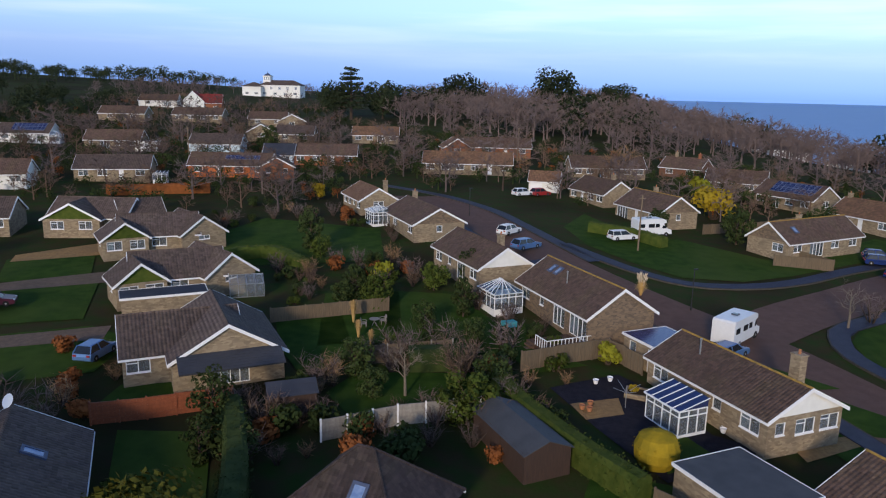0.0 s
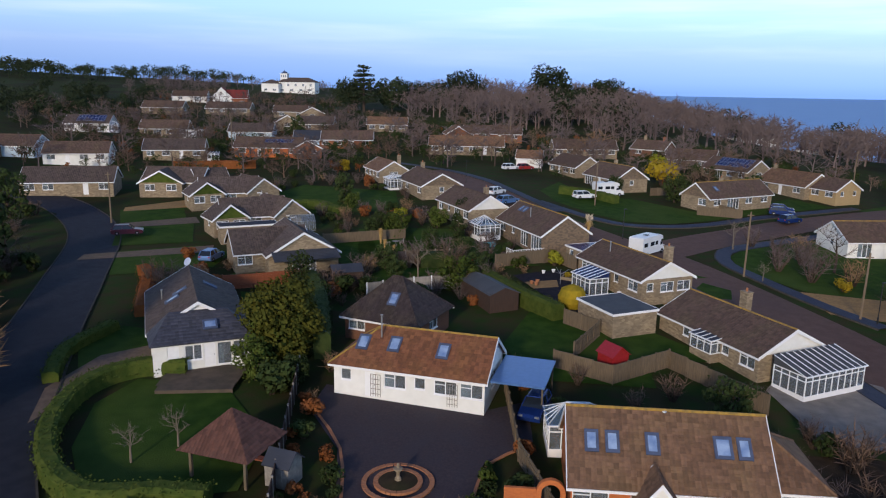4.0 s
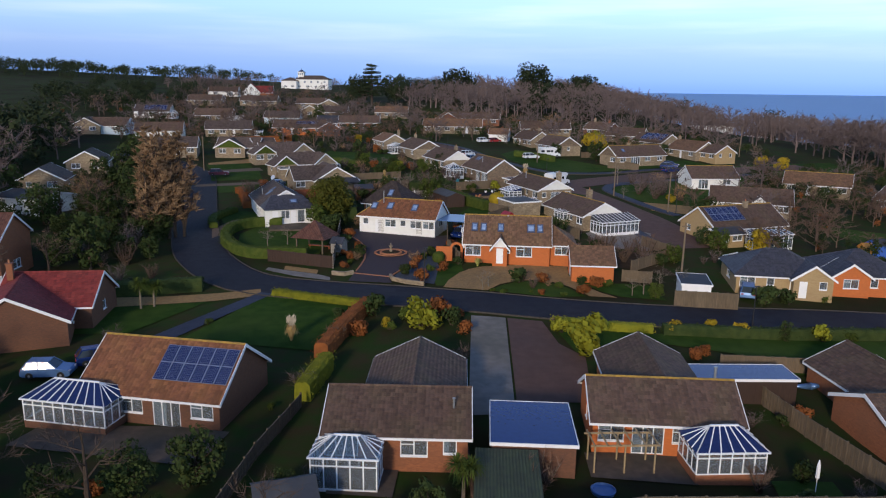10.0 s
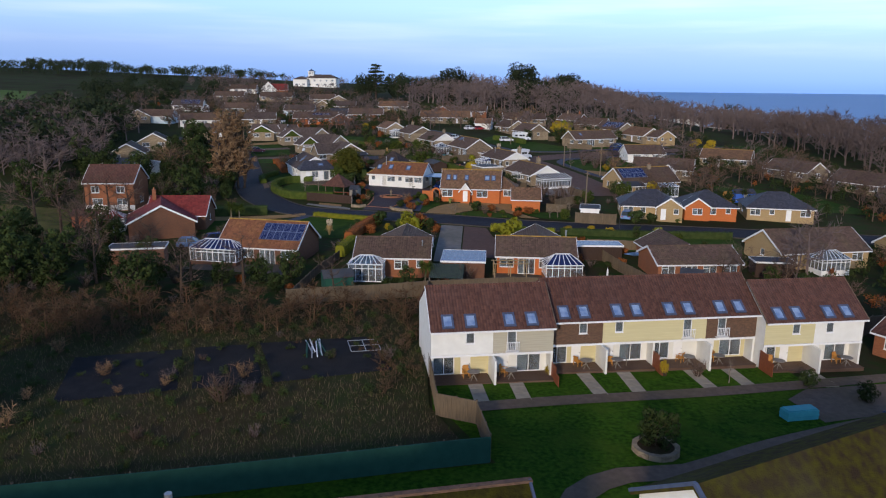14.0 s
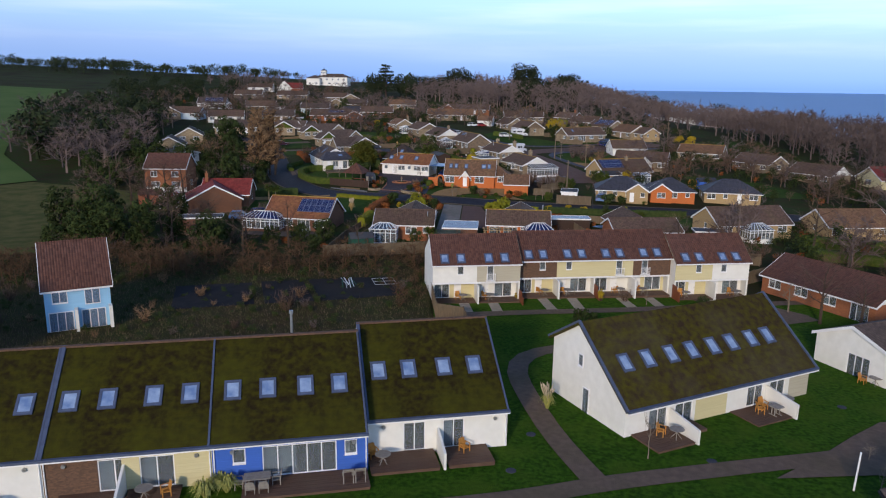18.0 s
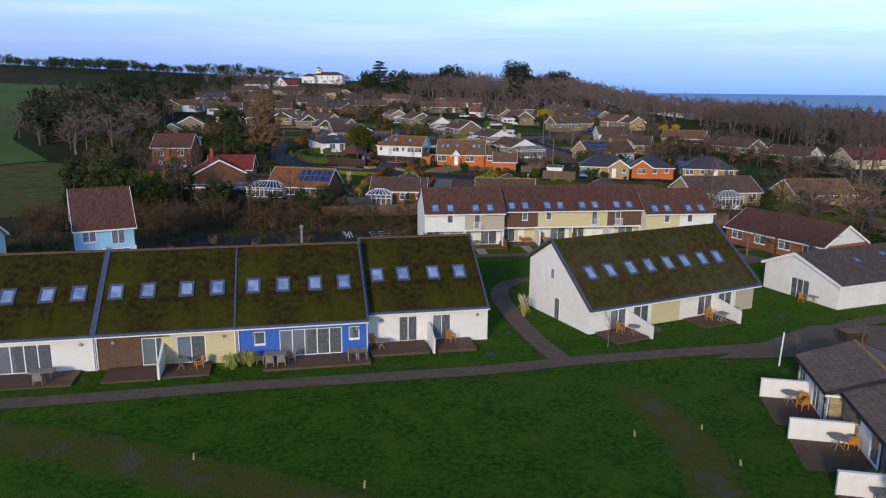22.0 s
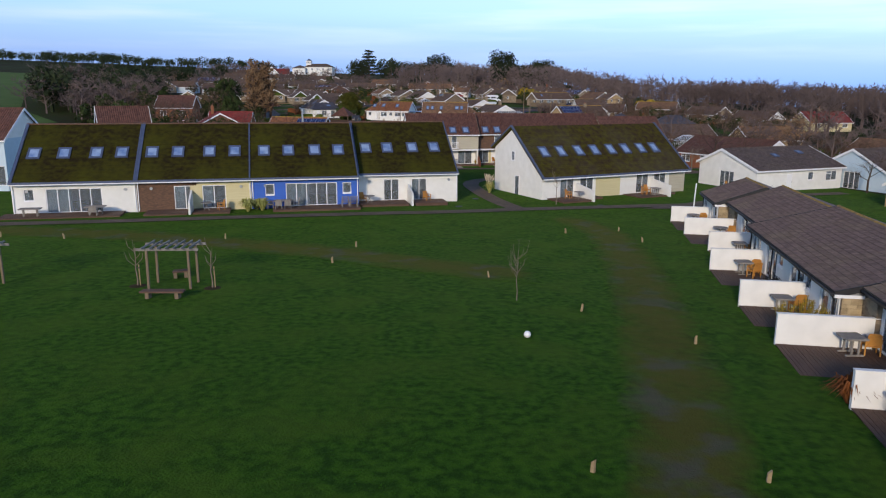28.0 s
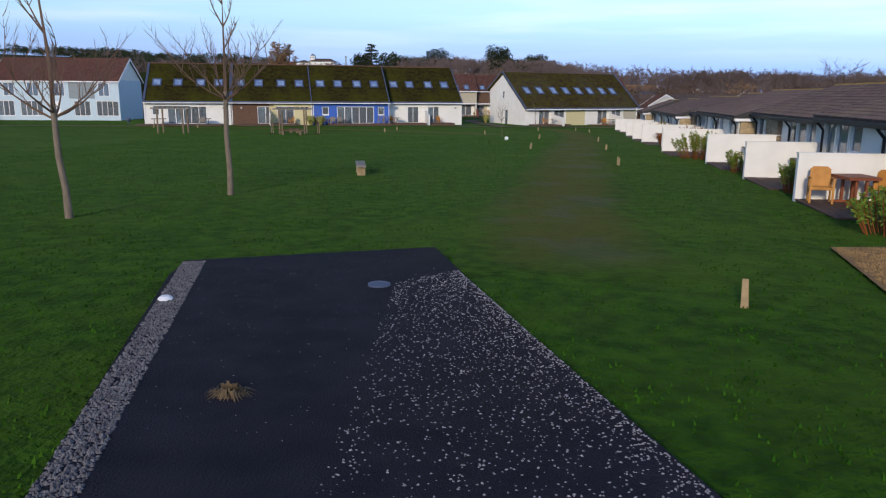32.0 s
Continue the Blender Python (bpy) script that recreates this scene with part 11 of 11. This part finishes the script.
pergola(1.35, -146.75, 4, "weathered timber pergola on four posts, open rafters")
pergola(-8.7, -147.4, 4, "weathered timber pergola on four posts, open rafters")
log_bench(1.75, -149.2, 2, 2.1, "split log bench beside the pergola")
log_bench(1.0, -144.9, 20, 0.8, "short log seat under the pergola")
log_bench(11.58, -182.75, 99, 1.7, "silvered slat bench on stone blocks", False)
sapling(3.5, -147.2, 2.8, "young staked sapling in a ring of soil", 71, True, ring=True)
sapling(-0.5, -146.9, 2.9, "young staked sapling in a ring of soil", 72, True, ring=True)
sapling(19.0, -148.7, 3.2, "slender leafless sapling on the lawn", 73, thick=0.03, forks=16)
sapling(25.7, -113.6, 3.6, "slender leafless birch sapling by the house", 74)
sapling(39.3, -117.1, 2.2, "slender leafless sapling beside a white post", 75)
young_tree(6.45, -193.4, 5.5, 0.45, 76, -0.05, "slender leafless tree with smooth pale trunk")
young_tree(8.76, -189.2, 5.1, 0.56, 77, 0.0, "slender leafless tree with smooth pale trunk")
sapling(26.0, -74.9, 2.6, "small leafless tree before the terrace", 78)
sapling(34.0, -77.4, 2.4, "small leafless tree before the terrace", 79)

# stakes and markers on the lawn
stake_mesh = mesh_of("stake", Shape().cells([-0.055, 0.055], [-0.05, 0.05], [-0.2, 0.34], lambda i, j, k: True), STAKE)
sv = [v for v in stake_mesh.vertices if v.co.z > 0.3]
for v in sv:
    v.co.x *= 0.7
    v.co.z += 0.05 * (1 if v.co.y > 0 else -1)
for i, (x, y) in enumerate(((17.85, -144.0), (24.3, -129.2), (28.55, -128.0), (29.3, -132.3), (21.9, -150.4), (25.7, -155.0), (19.6, -165.6), (24.0, -166.0), (8.65, -141.0), (9.4, -136.0), (-0.1, -133.6), (-16.0, -133.6), (-11.3, -133.9), (22.15, -177.4), (18.75, -199.9))):
    ob = new("marker_stake", stake_mesh)
    ob.matrix_basis = pose(x, y, ground_z(x, y) + 0.05, (i % 3 - 1) * 4, (i % 4 - 1.5) * 5, i * 37)
    tagged(ob, "short pale wooden stake driven into the lawn", "stake", "lawn stakes")
solo("ball", Shape().lathe([(0.02, 0), (0.10, 0.03), (0.145, 0.1), (0.145, 0.19), (0.10, 0.26), (0.02, 0.29)], 14), UPVC, 18.97, -154.5, 0, "white ball lying on the lawn", "ball", z=ground_z(19, -154.5) + 0.05, smooth=True)
solo("white_post", Shape().tube((0, 0, -0.3), (0.12, 0, 2.7), 0.06, 0.055, 10), UPVC, 37.9, -116.6, 0, "plain white post standing beside the path", "post")
bx = thing("bin_store", 46.6, -110.2, 12, "low brown timber bin store by the path", "bin store")
part("body", Shape().box(-0.95, -0.5, -0.3, 0.95, 0.5, 0.95), DARKFENCE, bx)
part("lid", Shape().box(-1.0, -0.55, 0.95, 1.0, 0.55, 1.0), POLEWOOD, bx)
x1z = ground_z(48.3, -99.4)
put("round", 48.6, -99.0, 20, x1z + 0.02)
put("teak", 47.7, -98.6, 40, x1z + 0.02)
for x, y in ((18.0, -110.8), (43.4, -103.9), (16.3, -116.0), (30.0, -113.6), (35.4, -103.9), (-12.6, -121.6)):
    solo("manhole_cover", Shape().lathe([(0.34, -0.1), (0.34, 0.085), (0.29, 0.10), (0.05, 0.10)], 18), FLATROOF, x, y, 0, "round blue-grey drain cover in the grass", "drain cover", "drain covers")
solo("drain_disc", Shape().lathe([(0.16, -0.05), (0.16, 0.125), (0.11, 0.13), (0.105, 0.12), (0.02, 0.12)], 20), LEAD, 13.88, -199.2, 0, "small round drain with a pale blue rim", "drain")
solo("drain_disc", Shape().lathe([(0.10, -0.05), (0.095, 0.12), (0.06, 0.15), (0.02, 0.155)], 20), UPVC, 11.2, -200.1, 0, "small white domed drain cap", "drain")
tuft(12.95, -203.1, 200, 0.17, 0.28, DRYGRASS, "flattened clump of dry straw on the tarmac", w=0.008, seed=91, name="straw_clump")


# stone chips beside the tarmac
def chips(name, line0, line1, count, size, material, label, seed, power=1.0, lift=0.10):
    """Loose stones between two lines given by their ends."""
    r = random.Random(seed)
    s = Shape()
    (a0, a1), (b0, b1) = line0, line1
    a0, a1, b0, b1 = Vector(a0), Vector(a1), Vector(b0), Vector(b1)
    for _ in range(count):
        u, v = r.random(), r.random() ** power
        p = a0.lerp(a1, u).lerp(b0.lerp(b1, u), v)
        k = size * r.uniform(0.5, 1.3)
        z = ground_z(p.x, p.y) + lift
        a = r.uniform(0, 3.14)
        c, d = math.cos(a) * k, math.sin(a) * k
        t_ = k * r.uniform(0.4, 0.9)
        s.add([(p.x - c, p.y - d, z), (p.x + d * 0.8, p.y - c * 0.8, z), (p.x + c, p.y + d, z), (p.x - d * 0.7, p.y + c * 0.7, z), (p.x + c * 0.2, p.y + d * 0.1, z + t_), (p.x - c * 0.4, p.y - d * 0.3, z + t_ * 0.8)],
              [(0, 1, 5), (1, 4, 5), (1, 2, 4), (2, 3, 4), (3, 5, 4), (3, 0, 5)])
    return tagged(part(name, s, material), label, "gravel", kind="stuff")


chips("stone_chips", ((10.62, -197.9), (12.15, -204.9)), ((10.95, -197.8), (12.48, -204.9)), 5200, 0.021, CHIPS, "strip of loose grey stones along the tarmac", 81)
chips("stone_chips", ((15.0, -198.2), (16.7, -204.8)), ((14.1, -199.0), (14.0, -205.0)), 3400, 0.013, PALECHIPS, "pale stone chips scattered over the tarmac", 82, 1.9)
chips("stone_chips", ((10.9, -198.0), (14.5, -196.8)), ((12.1, -204.0), (16.2, -204.0)), 420, 0.008, PALECHIPS, "pale stone chips scattered over the tarmac", 83)
chips("gravel_stones", ((21.95, -196.0), (21.0, -199.6)), ((26, -195.8), (26, -200)), 6000, 0.03, GRAVEL, "loose golden gravel of the bed", 84)


# blades of grass where the camera comes low
def grass(name, area, count, seed, h, label, material, keep=lambda x, y: True):
    r = random.Random(seed)
    (x0, y0), (x1, y1) = area
    s = Shape()
    for _ in range(count):
        x, y = r.uniform(x0, x1), y0 + (y1 - y0) * r.random() ** 1.6
        if not keep(x, y) or noise.noise(Vector((x * 0.9, y * 0.9, 3))) < r.uniform(-0.7, 0.45):
            continue
        z = ground_z(x, y) + 0.04
        a = r.uniform(0, 6.28)
        k = h * r.uniform(0.5, 1.2)
        c, d = math.cos(a), math.sin(a)
        w = 0.012 + 0.010 * r.random()
        q = len(s.v)
        s.v += [Vector((x - d * w, y + c * w, z)), Vector((x + d * w, y - c * w, z)), Vector((x + c * k * 0.7, y + d * k * 0.7, z + k))]
        s.f.append((q, q + 1, q + 2))
    return tagged(part(name, s, material), label, "grass", kind="stuff")


BLADE = surface("grass_blades", (0.014, 0.064, 0.004), (0.040, 0.120, 0.008), 1.3, 0.9, 0.0, 40.0, (0.040, 0.080, 0.008), 0.5, spec=0.05, lo=0.3, hi=0.7)
on_tarmac = lambda x, y: inside(((10.62, -197.77), (14.6, -196.4), (15.5, -200.2), (16.65, -204.5), (19.6, -216), (21.0, -222), (15.8, -222), (12.1, -204.67), (10.74, -198.8)), x, y)
grass("grass_blades", ((-6, -206), (26, -150)), 110000, 85, 0.055, "short blades of lawn grass", BLADE, lambda x, y: not on_tarmac(x, y) and x < 26.5 + (y + 188) * 0.155)

# gardens seen from above at the start
hb = thing("bungalow", -4.1, 36.8, -24, "bungalow with a brown pyramid roof", "house", "bungalows")
hbs = shell(hb, ONE, 7.6, 7.0, 2.4, 5.5, DARKBRICK, DUSKTILE, "w-w", "wpw", "w", "w", hip=(True, True), over=0.4)
rooflight(hbs, 0.6, 0.5)
gh = thing("greenhouse", -23.2, 81.2, 20, "small aluminium framed greenhouse with clear panes", "greenhouse")
gf, gg = Shape(), Shape()
for i in range(5):
    x = -1.8 + i * 0.9
    for sy in (-1.2, 1.2):
        gf.beam((x, sy, 0), (x, sy, 1.5), 0.05).beam((x, sy, 1.5), (x, 0, 2.3), 0.05)
gf.beam((-1.8, 0, 2.3), (1.8, 0, 2.3), 0.06)
for sy in (-1.2, 1.2):
    gf.beam((-1.8, sy, 1.5), (1.8, sy, 1.5), 0.05).beam((-1.8, sy, 0.05), (1.8, sy, 0.05), 0.06)
    gg.face((-1.8, sy, 0.05), (1.8, sy, 0.05), (1.8, sy, 1.5), (-1.8, sy, 1.5))
    gg.face((-1.8, sy, 1.5), (1.8, sy, 1.5), (1.8, 0, 2.3), (-1.8, 0, 2.3))
part("frame", gf, ALU, gh)
part("glazing", gg, GLASS, gh)
tuft(-8.4, 68.5, 260, 1.9, 0.5, STRAW, "tall golden ornamental grass clump", w=0.03, seed=21, droop=0.1)
tuft(-5.3, 64.5, 160, 1.5, 0.4, STRAW, "golden ornamental grass clump", w=0.03, seed=22, droop=0.1)
put("round", -7.6, 66.6, 0, ground_z(-7.6, 66.6) + 0.02)
put("grey", -8.6, 66.2, 90, ground_z(-8.6, 66.2) + 0.02)
put("grey", -6.8, 67.2, -70, ground_z(-6.8, 67.2) + 0.02)
# stone bed, pots and clothes dryer in the yard
bed = thing("raised_bed", 16.6, 56.2, -20, "raised stone flower bed with yellow plants", "planter")
part("edging", Shape().cells([-1.3, -1.1, 1.1, 1.3], [-0.9, -0.7, 0.7, 0.9], [-0.2, 0.45], lambda i, j, k: i != 1 or j != 1), STONE, bed)
part("soil", Shape().box(-1.1, -0.7, 0, 1.1, 0.7, 0.36), SOIL, bed)
leafy(16.0, 56.6, 0.9, 0.9, "low golden shrub in a stone bed", GOLD, BARK, 64, 26, "golden_bush", 0.06)
leafy(17.2, 55.8, 0.8, 0.85, "low golden shrub in a stone bed", GOLD, BARK, 65, 24, "golden_bush", 0.06)
pot = Shape().lathe([(0.16, 0), (0.24, 0.34), (0.26, 0.36), (0.22, 0.36), (0.2, 0.3)], 12)
for x, y, mt, lb in ((13.2, 58.3, UPVC, "white plastic plant pot by a fence"), (14.6, 59.0, UPVC, "white plastic plant pot by a fence"), (21.2, 50.2, UPVC, "white plastic plant pot by the conservatory"), (20.9, 49.8, UPVC, "white plastic plant pot by the conservatory"), (11.0, 53.1, TERRACOTTA, "terracotta plant pot on gravel"), (11.8, 53.8, TERRACOTTA, "terracotta plant pot on gravel"), (11.5, 52.7, TERRACOTTA, "terracotta plant pot on gravel")):
    solo("plant_pot", pot, mt, x, y, 0, lb, "pot", "plant pots", z=ground_z(x, y) + 0.09)
rd = thing("clothes_dryer", 14.6, 53.8, 20, "grey metal rotary clothes dryer, opened out", "clothes dryer")
part("pole", Shape().tube((0, 0, -0.2), (0, 0, 1.9), 0.03, 0.03, 8), STEEL, rd)
for a in range(4):
    c, s_ = math.cos(a * 1.571), math.sin(a * 1.571)
    part("arm", Shape().tube((0, 0, 1.3), (c * 1.2, s_ * 1.2, 1.85), 0.018, 0.015, 5), STEEL, rd)
# raised deck with white railings behind the long stone bungalow
rdk = thing("raised_deck", 11.9, 69.2, 24, "raised timber deck with white railings", "deck")
part("platform", Shape().box(-2.4, -1.6, -0.3, 2.4, 1.9, 0.45), DECK, rdk)
for x0, y0, x1, y1 in ((-2.35, -1.55, 2.35, -1.55), (-2.35, -1.55, -2.35, 0.4)):
    n_ = 12 if y0 == y1 else 5
    for i in range(n_ + 1):
        f = i / n_
        px, py = x0 + (x1 - x0) * f, y0 + (y1 - y0) * f
        part("baluster", Shape().box(px - 0.03, py - 0.03, 0.45, px + 0.03, py + 0.03, 1.35), UPVC, rdk)
    part("handrail", Shape().beam((x0, y0, 1.38), (x1, y1, 1.38), 0.09, 0.06), UPVC, rdk)
part("steps", Shape().cells([-3.2, -2.8, -2.4], [0.5, 1.6], [-0.3, 0.08, 0.27], lambda i, j, k: k == 0 or i == 1), DECK, rdk)
put("round", 12.4, 69.0, 0, ground_z(11.9, 69.2) + 0.455)
solo("storage_box", Shape().cells([-0.7, 0.7], [-0.4, 0.4], [-0.05, 0.55, 0.62], lambda i, j, k: True), TEAL, 7.4, 74.6, 20, "turquoise plastic storage box in a garden", "box")
# a tall ship's sails far out on the sea
boat = thing("sailing_boat", 1470, 3280, 60, "white sailing boat far out on the sea", "boat", z=-42)
part("hull", Shape().cells([-11, -7, 7, 11], [-2.5, 2.5], [-1, 2.2], lambda i, j, k: True), UPVC, boat)
sl = Shape()
sl.add([(0.3, 0, 4), (9, 0, 4), (0.3, 0, 26), (0.3, 0.3, 4), (9, 0.3, 4), (0.3, 0.3, 26)], [(0, 1, 2), (5, 4, 3), (0, 3, 4, 1), (1, 4, 5, 2), (2, 5, 3, 0)])
part("mainsail", sl, UPVC, boat)
jb = Shape()
jb.add([(-0.6, 0, 22), (-8.5, 0, 4), (-0.6, 0, 5), (-0.6, 0.3, 22), (-8.5, 0.3, 4), (-0.6, 0.3, 5)], [(0, 1, 2), (5, 4, 3), (0, 3, 4, 1), (1, 4, 5, 2), (2, 5, 3, 0)])
part("jib", jb, UPVC, boat)
part("mast", Shape().tube((0, 0.15, 2), (0, 0.15, 27), 0.2, 0.1, 6), ALU, boat)

# planter, tank and rough grass near the terrace
pl = thing("stone_planter", 24.8, -89.6, 0, "round stone planter with a large olive bush in it", "planter")
for i in range(12):
    a0, a1 = i * math.pi / 6, (i + 1) * math.pi / 6 - 0.03
    st = Shape()
    st.add([(r * math.cos(a), r * math.sin(a), z) for z in (-0.3, 0.45) for r in (1.25, 1.6) for a in (a0, a1)], [(0, 1, 5, 4), (2, 6, 7, 3), (4, 5, 7, 6), (0, 4, 6, 2), (1, 3, 7, 5)])
    part("stone", st, STONE, pl)
part("soil", Shape().lathe([(1.24, -0.2), (1.24, 0.38), (0.6, 0.42)], 16), SOIL, pl)
tank = thing("water_tank", 37.0, -83.6, 14, "turquoise plastic water tank lying on the lawn", "tank")
part("body", Shape().cells([-1.3, -1.2, 1.2, 1.3], [-0.5, -0.42, 0.42, 0.5], [0, 0.75, 0.85], lambda i, j, k: k == 0 or (i == 1 and j == 1)), TEAL, tank)
part("rim", Shape().box(-1.34, -0.54, 0.36, 1.34, 0.54, 0.42), TEAL, tank)
LAND = ((-44, -60), (-16, -62), (7, -57.5), (8.8, -78), (9.2, -84), (12.6, -91), (-24, -99), (-48, -94))
SHEETS = lambda x, y: -84 < y < -66 and -30 < x < 5
grass("rough_grass", ((-48, -99), (12, -58)), 60000, 86, 0.42, "tall rough brown winter grass", DRYGRASS, lambda x, y: inside(LAND, x, y) and not any(inside(list(o), x, y) for o in OPEN))
grass("rough_grass", ((-48, -99), (12, -58)), 40000, 87, 0.36, "tall rough green grass", HEDGE, lambda x, y: inside(LAND, x, y) and not any(inside(list(o), x, y) for o in OPEN))
# back gardens of the bungalow row
car(-27.4, -32.4, 8, CARBLUE, "blue hatchback parked beside a bungalow", 4.0)
lr = thing("lean_to_shelter", 9.8, -48.4, -2, "low lean-to with a green corrugated roof", "shelter")
cr = Shape()
for i in range(20):
    x0 = -2.0 + i * 0.2
    cr.add([(x0, -3.2, 1.75), (x0 + 0.1, -3.2, 1.80), (x0 + 0.2, -3.2, 1.75), (x0, 3.0, 2.0), (x0 + 0.1, 3.0, 2.05), (x0 + 0.2, 3.0, 2.0)], [(0, 1, 4, 3), (1, 2, 5, 4)])
part("roof", cr, GREENSHEET, lr, "faded green corrugated sheet")
for px in (-1.9, 1.9):
    for py in (-3.1, 2.9):
        part("post", Shape().box(px - 0.05, py - 0.05, -0.3, px + 0.05, py + 0.05, 1.8), GREYWOOD, lr)
pg = thing("pergola", 18.6, -43.6, 4, "golden brown timber pergola behind a bungalow", "pergola", "pergolas")
for px in (-2.0, 0, 2.0):
    for py in (-0.9, 0.9):
        part("post", Shape().beam((px, py, -0.2), (px, py, 2.0), 0.1, 0.1), STAKE, pg)
for py in (-0.9, 0.9):
    part("beam", Shape().box(-2.3, py - 0.04, 2.0, 2.3, py + 0.04, 2.12), STAKE, pg)
for i in range(6):
    part("rafter", Shape().box(-2.1 + i * 0.84, -1.2, 2.12, -2.03 + i * 0.84, 1.2, 2.22), STAKE, pg)
solo("parasol", Shape().tube((0, 0, -0.1), (0, 0, 1.1), 0.03, 0.03, 8).lathe([(0.05, 1.0), (0.13, 1.15), (0.11, 2.0), (0.02, 2.35)], 8), UPVC, 30.4, -46.1, 0, "closed white garden parasol on a lawn", "parasol")
solo("paddling_pool", Shape().lathe([(0.75, 0), (0.8, 0.22), (0.72, 0.25), (0.68, 0.1)], 20), CARBLUE, 16.6, -47.0, 0, "small round blue garden table cover", "pool")
solo("kayak", Shape().tube((-1.6, 0, 0.35), (0, 0, 0.3), 0.05, 0.32, 10).tube((0, 0, 0.3), (1.6, 0, 0.35), 0.32, 0.05, 10), CARBLUE, 37.4, -29.7, 5, "pale blue kayak beside a fence", "kayak", smooth=True)
